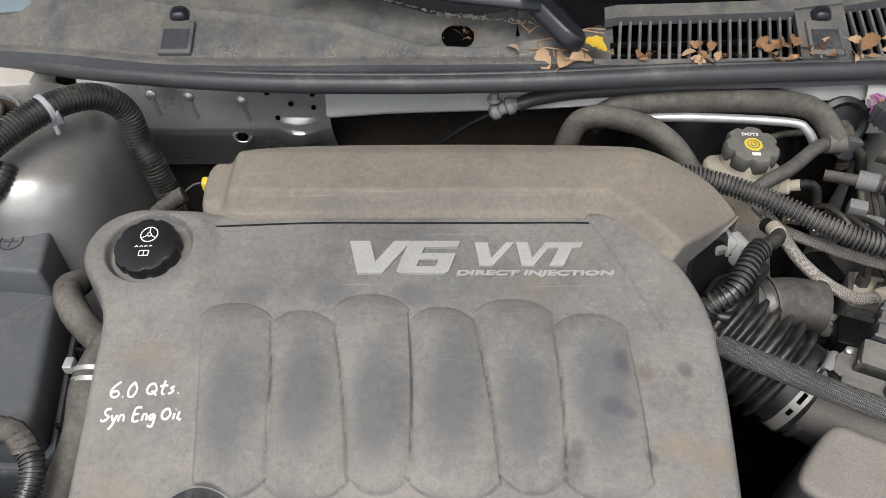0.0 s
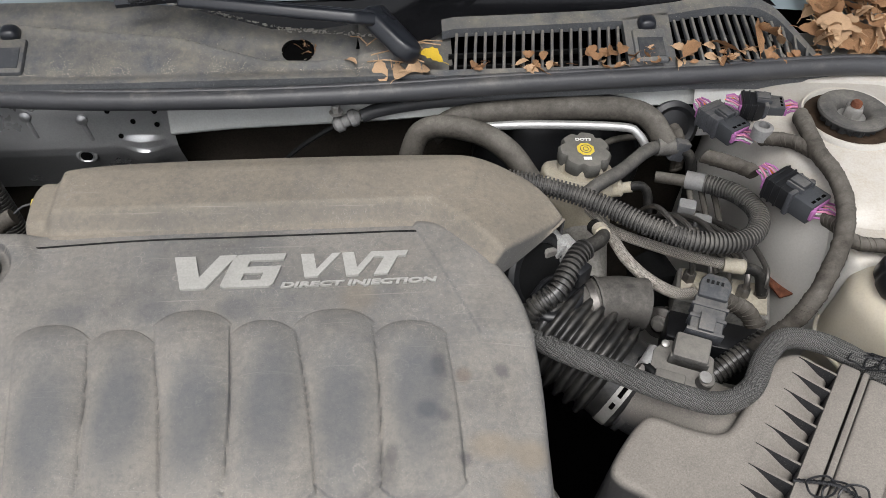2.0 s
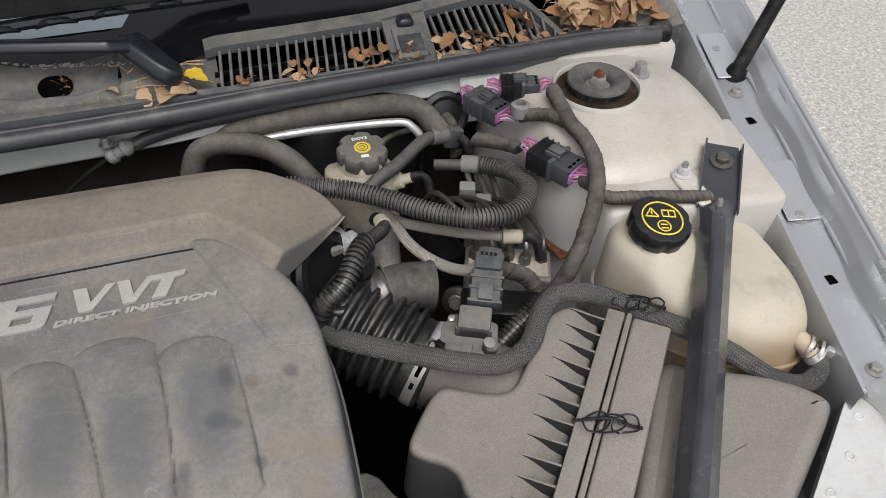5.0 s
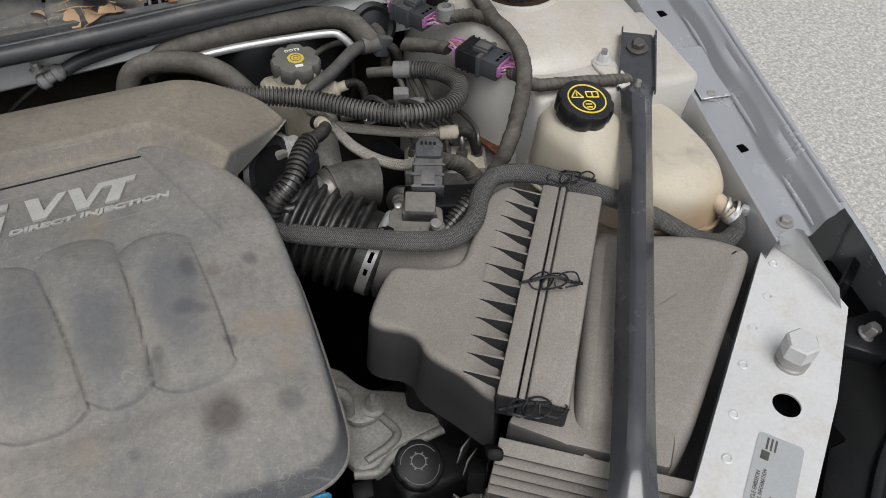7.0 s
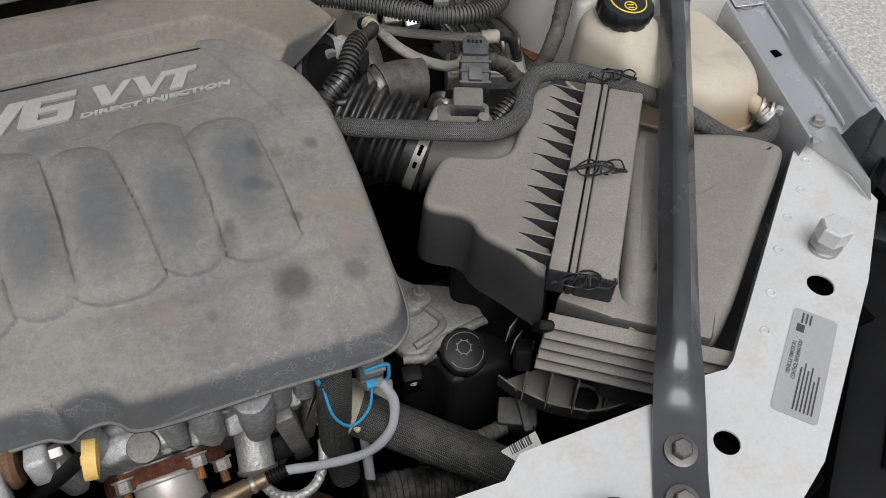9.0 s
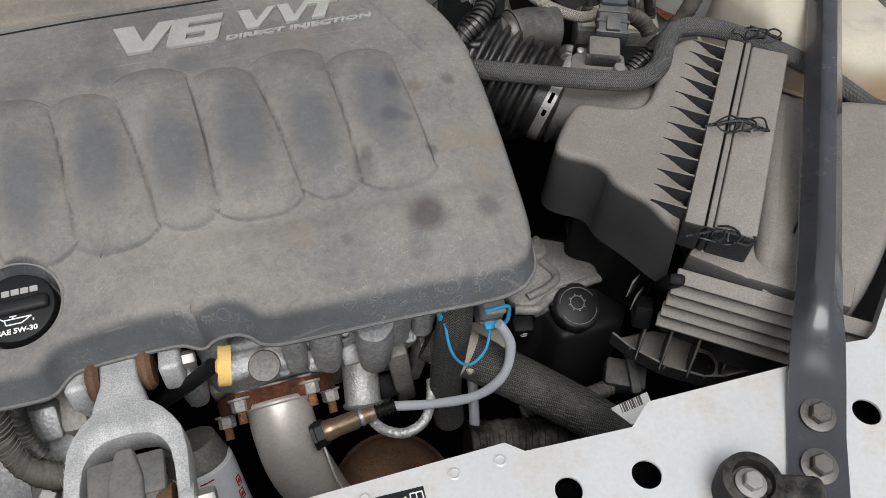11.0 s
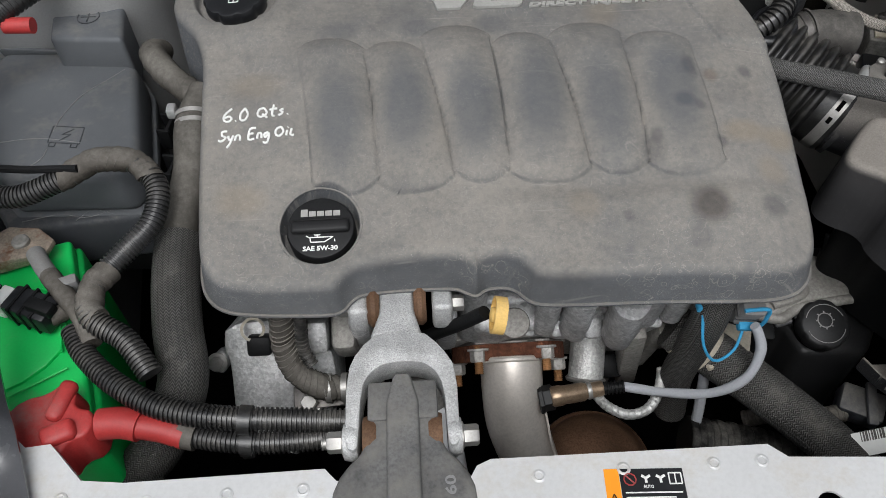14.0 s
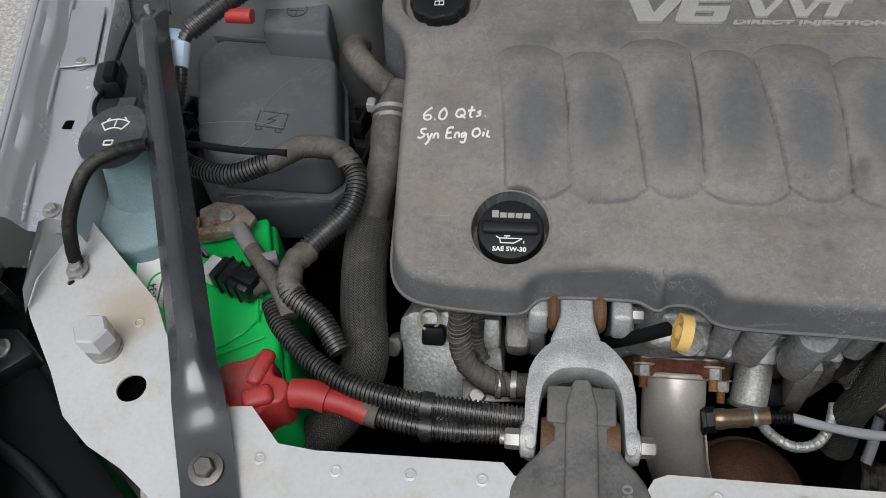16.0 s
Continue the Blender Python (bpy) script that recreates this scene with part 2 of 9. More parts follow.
M["firewall_silver"] = mk("firewall_silver", (0.34, 0.345, 0.35), 0.28, metal=0.7, var=0.10, scale=9, bump=0.04, coat=0.25, dust=0.16, spec=0.45)
M["cap_black"] = mk("matt_cap_black", (0.012, 0.012, 0.0125), 0.5, var=0.2, bump=0.2, spec=0.25)
M["felt"] = mk("firewall_felt", (0.034, 0.029, 0.024), 0.9, var=0.3, scale=10, bump=0.4, grain=500, spec=0.1)
# near-black base colour that stands in for deep shade in gaps and holes
M["shade_black"] = mk("shade_black", (0.0025, 0.0025, 0.0025), 0.9, var=0.4, bump=0.3, spec=0.02)
# darker copy of the bay paint, with the side walls' shade in its colour
M["shaded_wall"] = mk("shaded_bay_paint", (0.26, 0.26, 0.255), 0.5, metal=0.2, var=0.15, dust=0.25, bump=0.1)
M["cast"] = mk("cast_aluminium", (0.62, 0.62, 0.615), 0.5, metal=0.55, var=0.25, scale=40, bump=0.7, grain=260, flakes=240)
M["cast_light"] = mk("cast_aluminium_light", (0.52, 0.52, 0.51), 0.5, metal=0.3, var=0.2, scale=60, bump=0.55, grain=620, flakes=900, dust=0.1)
M["cast_dark"] = mk("cast_aluminium_dark", (0.3, 0.29, 0.27), 0.6, metal=0.4, var=0.3, scale=30, bump=0.6, grain=260, dust=0.4)
M["exhaust"] = mk("exhaust_steel", (0.60, 0.56, 0.51), 0.40, metal=0.45, var=0.12, scale=20, bump=0.12, grain=300)
M["heat"] = mk("heat_stained_steel", (0.21, 0.12, 0.075), 0.33, metal=0.45, var=0.45, scale=11, bump=0.15, rust=0.25)
M["rust"] = mk("rusty_iron", (0.15, 0.060, 0.036), 0.85, var=0.5, scale=90, bump=1.0, grain=220, rust=0.42, flakes=260)
M["bronze"] = mk("bronze_steel", (0.34, 0.25, 0.17), 0.35, metal=0.7, var=0.2, scale=60, bump=0.08)
M["zinc"] = mk("zinc_bolt", (0.36, 0.35, 0.33), 0.42, metal=0.6, var=0.12, bump=0.1, dust=0.1, spec=0.45)
M["steel_dark"] = mk("dark_steel", (0.16, 0.15, 0.14), 0.4, metal=0.8, var=0.2, bump=0.15)
M["nut_dull"] = mk("dull_nut", (0.40, 0.385, 0.36), 0.6, metal=0.3, var=0.3, scale=60, bump=0.4, grain=300)
M["copper_bolt"] = mk("brown_stud", (0.26, 0.13, 0.055), 0.7, metal=0.2, var=0.3, bump=0.4)
M["alu"] = mk("aluminium_pipe", (0.5, 0.5, 0.49), 0.38, metal=0.6, var=0.08, bump=0.05, dust=0.2)
M["brace"] = mk("brace_paint", (0.034, 0.035, 0.039), 0.24, var=0.2, bump=0.12, grain=1100, coat=0.75, speck=0.12, dust_color=(0.24, 0.21, 0.17), spec=0.45)
M["tank"] = mk("milky_plastic", (0.45, 0.41, 0.33), 0.55, trans=0.35, var=0.06, scale=8, bump=0.06, dust=0.1,
               stains=[(0.70, 0.37, 0.79, 0.05, 0.6, (0.27, 0.15, 0.06)), (0.63, 0.40, 0.79, 0.05, 0.5, (0.3, 0.17, 0.07)), (0.720, 0.385, 0.83, 0.03, 0.25, (0.36, 0.24, 0.12))], spec=0.2)
M["tank_old"] = mk("aged_plastic", (0.42, 0.38, 0.3), 0.5, var=0.15, scale=15, bump=0.1, dust=0.4, trans=0.1)
M["washer"] = mk("washer_tank_plastic", (0.2, 0.29, 0.31), 0.45, var=0.15, bump=0.1, dust=0.35, trans=0.1)
M["yellow"] = mk("yellow_print", (0.62, 0.48, 0.07), 0.5, var=0.06, bump=0.02)
M["dip"] = mk("yellow_handle", (0.68, 0.45, 0.15), 0.45, var=0.1, bump=0.1, dust=0.1)
M["white"] = mk("white_print", (0.75, 0.75, 0.72), 0.5, var=0.04, bump=0.02)
M["white_filter"] = mk("white_tin", (0.82, 0.83, 0.84), 0.3, var=0.05, bump=0.03, dust=0.06)
M["red"] = mk("red_rubber", (0.36, 0.03, 0.028), 0.5, var=0.15, bump=0.15, dust=0.12, spec=0.45)
M["green"] = mk("green_case", (0.012, 0.50, 0.095), 0.38, var=0.07, scale=20, bump=0.08, dust=0.06, spec=0.45)
M["blue"] = mk("blue_clip", (0.045, 0.27, 0.47), 0.45, var=0.1)
M["blue_tape"] = mk("pale_blue_tape", (0.4, 0.5, 0.6), 0.5, var=0.1)
M["pink"] = mk("pink_wire", (0.5, 0.2, 0.3), 0.5, var=0.15)
M["purple"] = mk("purple_lock", (0.33, 0.13, 0.30), 0.5, var=0.15)
M["grey_plastic"] = mk("grey_plastic", (0.2, 0.2, 0.2), 0.5, var=0.15, dust=0.3)
M["plug_grey"] = mk("plug_grey", (0.06, 0.063, 0.07), 0.45, var=0.2, bump=0.4, dust=0.4)
M["cap_grey"] = mk("cap_grey", (0.1, 0.098, 0.09), 0.6, var=0.2, scale=30, bump=0.3, dust=0.5)
M["grey_cable"] = mk("grey_cable", (0.33, 0.34, 0.36), 0.55, var=0.08, bump=0.1)
M["corroded"] = mk("corroded_terminal", (0.36, 0.3, 0.24), 0.6, metal=0.4, var=0.3, scale=60, bump=0.6, rust=0.6)
M["foil"] = mk("foil_sleeve", (0.6, 0.6, 0.58), 0.4, metal=0.45, var=0.15, scale=90, bump=0.9, grain=380, flakes=420)
M["fuse"] = mk("fuse_plastic", (0.05, 0.053, 0.058), 0.42, var=0.10, bump=0.3, grain=800, dust=0.1)
M["fuse_lid"] = mk("fuse_lid_plastic", (0.095, 0.10, 0.106), 0.45, var=0.08, bump=0.3, grain=900, dust=0.1)
M["gloss_black"] = mk("black_enamel", (0.006, 0.0062, 0.007), 0.16, var=0.2, bump=0.02, spec=0.4)
M["vac_loom"] = mk("vacuum_hose_plastic", (0.055, 0.054, 0.053), 0.45, var=0.25, bump=0.15, dust=0.45)
M["cowl"] = mk("cowl_plastic", (0.088, 0.092, 0.098), 0.6, var=0.2, scale=9, bump=0.35, grain=500, dust=0.38, dust_scale=10, speck=0.5, dust_color=(0.24, 0.215, 0.17))
M["seal"] = mk("seal_rubber", (0.045, 0.046, 0.05), 0.42, var=0.12, bump=0.1, dust=0.06, spec=0.4)
M["crust"] = mk("pale_crust", (0.42, 0.40, 0.36), 0.9, var=0.4, scale=80, bump=0.5)
M["wiper"] = mk("wiper_paint", (0.014, 0.016, 0.021), 0.3, var=0.2, bump=0.05, spec=0.45)
M["grit"] = mk("pale_grit", (0.42, 0.38, 0.31), 0.9, var=0.3, bump=0.2)
M["leaf"] = mk("dry_leaf", (0.30, 0.17, 0.09), 0.7, var=0.45, scale=45, bump=0.3)
M["leaf_pale"] = mk("pale_leaf", (0.46, 0.31, 0.19), 0.7, var=0.35, scale=45, bump=0.3)
M["leaf_yellow"] = mk("yellow_leaf", (0.55, 0.38, 0.04), 0.6, var=0.2, scale=45, bump=0.3)
M["brown_rubber"] = mk("brown_bushing", (0.13, 0.075, 0.045), 0.6, var=0.3, bump=0.3)
M["orange"] = mk("orange_print", (0.8, 0.28, 0.02), 0.5, var=0.03, bump=0.0)
M["grey_label"] = mk("grey_label", (0.34, 0.35, 0.35), 0.35, metal=0.2, var=0.05, bump=0.02)
M["pavement"] = mk("pavement", (0.46, 0.447, 0.415), 0.9, var=0.4, scale=70, bump=1.0, grain=160, flakes=130)
M["hood_dark"] = mk("hood_lining", (0.06, 0.06, 0.062), 0.9, var=0.2, bump=0.5, grain=200, spec=0.05)
# windshield: the blue-grey base colour stands in for sky mirrored in the glass
glass = bpy.data.materials.new("sky_coloured_glass")
glass.use_nodes = True
gb = glass.node_tree.nodes["Principled BSDF"]
gb.inputs["Base Color"].default_value = (0.20, 0.245, 0.265, 1)
gb.inputs["Roughness"].default_value = 0.04
gb.inputs["Specular IOR Level"].default_value = 0.6
M["glass"] = glass

# ---- building blocks ----


from mathutils.geometry import tessellate_polygon


class Geo:
    """Vertices, faces and, for tubes, UVs in metres round and along."""

    def __init__(self):
        self.v, self.f, self.uv = [], [], {}

    def add(self, vs, fs):
        n = len(self.v)
        self.v += [tuple(p) for p in vs]
        self.f += [tuple(i + n for i in f) for f in fs]
        return self

    def bm(self, b):
        b.verts.index_update()
        vs, fs = [v.co[:] for v in b.verts], [[v.index for v in f.verts] for f in b.faces]
        b.free()
        return self.add(vs, fs)

    def box(self, size, m=None, bevel=0.003, seg=2, taper=1.0):
        """A bevelled box about the origin of the pose m; taper: the top's width over the bottom's."""
        b = bmesh.new()
        bmesh.ops.create_cube(b, size=1.0)
        for v in b.verts:
            k = taper if v.co.z > 0 else 1.0
            v.co = (v.co.x * size[0] * k, v.co.y * size[1] * k, v.co.z * size[2])
        if bevel:
            bmesh.ops.bevel(b, geom=list(b.edges), offset=min(bevel, min(size) * 0.45), segments=seg, affect="EDGES", profile=0.5)
        if m is not None:
            b.transform(m)
        return self.bm(b)

    def lathe(self, profile, base, axis=(0, 0, 1), n=28, wave=None, m=None):
        """A turned body: (radius, height) pairs from base along axis, closed at both ends. wave(angle, k): a factor on ring k's radius."""
        turn = Vector((0, 0, 1)).rotation_difference(Vector(axis)).to_matrix().to_4x4() if m is None else m
        turn = Matrix.Translation(base) @ turn
        vs, fs = [], []
        for k, (r, h) in enumerate(profile):
            for i in range(n):
                a = 2 * math.pi * i / n
                q = r * (wave(a, k) if wave else 1.0)
                vs.append(turn @ Vector((q * math.cos(a), q * math.sin(a), h)))
        for k in range(len(profile) - 1):
            for i in range(n):
                j = (i + 1) % n
                fs.append((k * n + i, k * n + j, (k + 1) * n + j, (k + 1) * n + i))
        fs.append(tuple(reversed(range(n))))
        fs.append(tuple((len(profile) - 1) * n + i for i in range(n)))
        return self.add(vs, fs)

    def shift(self, x, y, z):
        self.v = [(a + x, b + y, c + z) for a, b, c in self.v]
        return self

    def hoop(self, c, axis, r, w, t=0.0012, n=40, a0=0.0, a1=360.0):
        """A thin band of width w round an axis, all the way or from angle a0 to a1."""
        turn = Matrix.Translation(c) @ Vector((0, 0, 1)).rotation_difference(Vector(axis)).to_matrix().to_4x4()
        full = a1 - a0 >= 359.9
        m = n if full else n + 1
        vs, fs = [], []
        for i in range(m):
            a = radians(a0 + (a1 - a0) * i / n)
            for q, h in ((r, -w / 2), (r + t, -w / 2), (r + t, w / 2), (r, w / 2)):
                vs.append(turn @ Vector((q * math.cos(a), q * math.sin(a), h)))
        for i in range(n):
            j = (i + 1) % m
            for k in range(4):
                fs.append((i * 4 + k, j * 4 + k, j * 4 + (k + 1) % 4, i * 4 + (k + 1) % 4))
        return self.add(vs, fs)

    def hexbolt(self, p, r=0.007, axis=(0, 0, 1), flange=1.55, h=0.9):
        self.lathe([(r * flange, 0), (r * flange, r * 0.22), (r * 1.1, r * 0.3)], p, axis, 20)
        a = Vector(axis).normalized()
        return self.lathe([(r, 0), (r, r * h * 0.85), (r * 0.84, r * h)], Vector(p) + a * r * 0.28, axis, 6)

    def tube(self, pts, r, n=14, step=0.006, corr=0.0, depth=0.17, wrap=0.0, flat=1.0):
        """A round hose along a smooth line through pts. corr: the pitch of its corrugation; wrap: the pitch of slanting tape turns."""
        line = spline(pts, 0.0025)
        run = [0.0]
        for a, b in zip(line, line[1:]):
            run.append(run[-1] + (b - a).length)
        total = run[-1]
        stops = []
        if corr:
            for k in range(max(1, int(total / corr))):
                stops += [((k + f) * corr, q) for f, q in ((0.0, 1 - depth), (0.10, 1.0), (0.52, 1.0), (0.62, 1 - depth))]
        elif wrap:
            rnd = random.Random(len(pts) + int(total * 1e4))
            for k in range(max(1, int(total / wrap))):
                o, e = rnd.uniform(-0.2, 0.2), rnd.uniform(0.95, 1.05)
                stops += [((k + 0.25 + o) * wrap, e * 0.945), ((k + 0.30 + o) * wrap, e * 1.02), ((k + 0.75 + 0.3 * o) * wrap, e * 0.985)]
        else:
            count = max(2, int(total / step))
            stops = [(total * k / count, 1.0) for k in range(count + 1)]
        base, rings, up = len(self.v), [], None
        j = 0
        for s, q in stops:
            while j < len(run) - 2 and run[j + 1] < s:
                j += 1
            f = (s - run[j]) / max(1e-9, run[j + 1] - run[j])
            p = line[j].lerp(line[j + 1], min(max(f, 0), 1))
            d = (line[min(j + 2, len(line) - 1)] - line[max(j - 1, 0)]).normalized()
            if up is None:
                up = d.orthogonal().normalized()
            up = (up - d * up.dot(d)).normalized()
            side = d.cross(up)
            rr = (r if not callable(r) else r(s / total)) * q
            for i in range(n + 1):
                a = 2 * math.pi * i / n
                self.v.append(tuple(p + (up * math.cos(a) * flat + side * math.sin(a)) * rr + d * (0.45 * rr * math.cos(a) if wrap else 0.0)))
                self.uv[len(self.v) - 1] = (a * rr / q, s)
            rings.append(len(self.v) - n - 1)
        for a, b in zip(rings, rings[1:]):
            for i in range(n):
                self.f.append((a + i, a + i + 1, b + i + 1, b + i))
        self.f.append(tuple(rings[0] + i for i in reversed(range(n))))
        self.f.append(tuple(rings[-1] + i for i in range(n)))
        return self

    def plate(self, outer, z0, z1, holes=(), m=None):
        """A flat plate with holes right through it, from z0 to z1."""
        loops = [list(outer)] + [list(h) for h in holes]
        flat = [p for loop in loops for p in loop]
        tris = [t for t in tessellate_polygon([[Vector((x, y, 0)) for x, y in loop] for loop in loops])]
        n = len(flat)
        vs = [Vector((x, y, z1)) for x, y in flat] + [Vector((x, y, z0)) for x, y in flat]
        fs = []
        for a, b, c in tris:
            up = (flat[b][0] - flat[a][0]) * (flat[c][1] - flat[a][1]) - (flat[b][1] - flat[a][1]) * (flat[c][0] - flat[a][0])
            if up < 0:
                b, c = c, b
            fs += [(a, b, c), (c + n, b + n, a + n)]
        k = 0
        for loop in loops:
            for i in range(len(loop)):
                j = (i + 1) % len(loop)
                fs.append((k + i, k + i + n, k + j + n, k + j))
            k += len(loop)
        if m is not None:
            vs = [m @ v for v in vs]
        return self.add(vs, fs)

    def prism(self, outline, z0, z1, bevel=0.003, seg=2, m=None, shrink=0.0):
        """An upright block on an outline, with rounded edges; shrink: how far the top is drawn in."""
        b = bmesh.new()
        cx, cy = (sum(p[k] for p in outline) / len(outline) for k in (0, 1))
        low = [b.verts.new((x, y, z0)) for x, y in outline]
        top = []
        for x, y in outline:
            d = math.hypot(x - cx, y - cy) or 1.0
            top.append(b.verts.new((x - (x - cx) / d * shrink, y - (y - cy) / d * shrink, z1)))
        b.faces.new(top), b.faces.new(list(reversed(low)))
        for i in range(len(outline)):
            j = (i + 1) % len(outline)
            b.faces.new((low[i], low[j], top[j], top[i]))
        bmesh.ops.recalc_face_normals(b, faces=b.faces)
        if bevel:
            bmesh.ops.bevel(b, geom=list(b.edges), offset=bevel, segments=seg, affect="EDGES", profile=0.5, clamp_overlap=True)
        if m is not None:
            b.transform(m)
        return self.bm(b)

    def grid(self, nu, nv, fn):
        """A sheet of nu by nv cells; fn(u, v) with u and v from 0 to 1."""
        vs = [fn(i / nu, j / nv) for j in range(nv + 1) for i in range(nu + 1)]
        fs = [(j * (nu + 1) + i, j * (nu + 1) + i + 1, (j + 1) * (nu + 1) + i + 1, (j + 1) * (nu + 1) + i) for j in range(nv) for i in range(nu)]
        return self.add(vs, fs)


def spline(pts, step):
    """Points along a smooth line through pts."""
    p = [Vector(q) for q in pts]
    if len(p) == 2:
        n = max(2, int((p[1] - p[0]).length / step))
        return [p[0].lerp(p[1], i / n) for i in range(n + 1)]
    p = [p[0] * 2 - p[1]] + p + [p[-1] * 2 - p[-2]]
    out = []
    for a, b, c, d in zip(p, p[1:], p[2:], p[3:]):
        n = max(2, int((c - b).length / step))
        for i in range(n):
            t = i / n
            out.append(0.5 * (2 * b + (c - a) * t + (2 * a - 5 * b + 4 * c - d) * t * t + (3 * b - a - 3 * c + d) * t ** 3))
    out.append(p[-2])
    return out


def chaikin(loop, rounds=2):
    for _ in range(rounds):
        out = []
        for (x0, y0), (x1, y1) in zip(loop, loop[1:] + loop[:1]):
            out += [(0.75 * x0 + 0.25 * x1, 0.75 * y0 + 0.25 * y1), (0.25 * x0 + 0.75 * x1, 0.25 * y0 + 0.75 * y1)]
        loop = out
    return loop


def ring(x, y, r, n=20):
    return [(x + r * math.cos(2 * math.pi * i / n), y + r * math.sin(2 * math.pi * i / n)) for i in range(n)]


def obj(name, geo, material, sharp=38):
    mesh = bpy.data.meshes.new(name)
    mesh.from_pydata(geo.v, [], geo.f)
    mesh.materials.append(M[material] if isinstance(material, str) else material)
    if geo.uv:
        layer = mesh.uv_layers.new(name="UVMap")
        for lp in mesh.loops:
            layer.data[lp.index].uv = geo.uv.get(lp.vertex_index, (0, 0))
    mesh.validate()
    mesh.shade_smooth()
    mesh.set_sharp_from_angle(angle=radians(sharp))
    return new(name, mesh)


def part(name, geo, material, parent, label="", sharp=38):
    """Links geo as one mesh object under a thing or a part. All places are given in the world."""
    ob = obj(name, geo, material, sharp)
    ob.parent = parent
    ob.matrix_parent_inverse = Matrix.Translation(-parent.location)
    return tagged(ob, label) if label else ob


def thing(name, base, label, category, group="", kind=""):
    """An empty at a thing's base, for its parts."""
    ob = new(name)
    ob.location, ob.empty_display_size = base, 0.02
    return tagged(ob, label, category, group, kind)


def nudge(ob, x, y, z):
    ob.location += Vector((x, y, z))


def solo(name, geo, material, label, category, group="", kind="", sharp=38):
    return tagged(obj(name, geo, material, sharp), label, category, group, kind)


def text_geo(body, x0, x1, y0, y1, place, depth=0.001, weight=0.0, lean=0.0):
    """Raised letters that fill x0..x1 and y0..y1 of a flat sheet; place(x, y, h) lays them in the world."""
    cu = bpy.data.curves.new("lettering", "FONT")
    cu.body, cu.extrude, cu.offset, cu.resolution_u = body, 0.05, weight, 3
    tmp = bpy.data.objects.new("lettering", cu)
    scene.collection.objects.link(tmp)
    bpy.context.view_layer.update()
    me = bpy.data.meshes.new_from_object(tmp.evaluated_get(bpy.context.evaluated_depsgraph_get()))
    co = [v.co.copy() for v in me.vertices]
    fs = [tuple(p.vertices) for p in me.polygons]
    bpy.data.objects.remove(tmp)
    bpy.data.meshes.remove(me)
    lo = [min(c[k] for c in co) for k in (0, 1)]
    hi = [max(c[k] for c in co) for k in (0, 1)]
    g = Geo()
    out = []
    for c in co:
        v = (c.y - lo[1]) / (hi[1] - lo[1])
        u = (c.x - lo[0]) / (hi[0] - lo[0])
        out.append(place(x0 + (x1 - x0) * u + lean * (v - 0.5) * (y1 - y0), y0 + (y1 - y0) * v, depth if c.z > 0 else 0.0))
    return g.add(out, fs)


def rounded(w, h, r, n=5):
    """A rectangle's outline with rounded corners."""
    out = []
    for cx, cy, a0 in ((w / 2 - r, h / 2 - r, 0), (r - w / 2, h / 2 - r, 90), (r - w / 2, r - h / 2, 180), (w / 2 - r, r - h / 2, 270)):
        out += [(cx + r * math.cos(radians(a0 + 90 * i / n)), cy + r * math.sin(radians(a0 + 90 * i / n))) for i in range(n + 1)]
    return out


def smooth(a, b, x):
    t = min(max((x - a) / (b - a), 0.0), 1.0)
    return t * t * (3 - 2 * t)


def sheet(outline, centre, top, lip, radius=0.014, draft=0.004, count=440, rings=80):
    """A moulded shell: an upright rim on the outline, a rounded shoulder and a top of height top(x, y)."""
    loop = [Vector((x, y)) for x, y in outline]
    length = [0.0]
    for a, b in zip(loop, loop[1:] + loop[:1]):
        length.append(length[-1] + (b - a).length)
    pts, j = [], 0
    for i in range(count):
        s = length[-1] * i / count
        while length[j + 1] < s:
            j += 1
        f = (s - length[j]) / (length[j + 1] - length[j])
        pts.append(loop[j].lerp(loop[(j + 1) % len(loop)], f))
    ins = []
    for i in range(count):
        d = (pts[(i + 2) % count] - pts[i - 2]).normalized()
        ins.append(Vector((-d.y, d.x)))
    for _ in range(4):
        ins = [(ins[i - 1] + ins[i] + ins[(i + 1) % count]).normalized() for i in range(count)]
    rows = []
    lipz = lip if callable(lip) else (lambda x, y: lip)
    for off, mode in [(0.003, "in"), (0.0, "lip"), (draft * 0.5, "mid")] + [(draft + radius * (1 - math.cos(a)), math.sin(a)) for a in
                                                        (0.0, 0.3, 0.6, 0.9, 1.2, math.pi / 2)]:
        row = []
        for p, q in zip(pts, ins):
            x, y = p + q * off
            if mode == "in" or mode == "lip":
                z = lipz(x, y)
            else:
                h = top(*(p + q * (draft + radius)))
                z = (h - radius + lipz(x, y)) / 2 if mode == "mid" else h - radius * (1 - mode)
            row.append((x, y, z))
        rows.append(row)
    c = Vector(centre)
    edge = [p + q * (draft + radius) for p, q in zip(pts, ins)]
    for k in range(1, rings):
        f = k / rings
        rows.append([(x, y, top(x, y)) for x, y in (e.lerp(c, f) for e in edge)])
    g = Geo()
    g.v = [p for row in rows for p in row]
    for k in range(len(rows) - 1):
        for i in range(count):
            n = (i + 1) % count
            g.f.append((k * count + i, k * count + n, (k + 1) * count + n, (k + 1) * count + i))
    g.f.append(tuple((len(rows) - 1) * count + i for i in range(count)))
    return g

# ---- the ground and the car's body ----
g = Geo().grid(8, 8, lambda u, v: (-400 + 800 * u, -400 + 800 * v, 0.0))
solo("ground", g, "pavement", "pale grey worn asphalt parking lot", "pavement", kind="structure")

# tray under the bay; its near-black colour paints in the shade of the pits
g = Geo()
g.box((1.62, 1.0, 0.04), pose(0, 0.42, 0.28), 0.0)
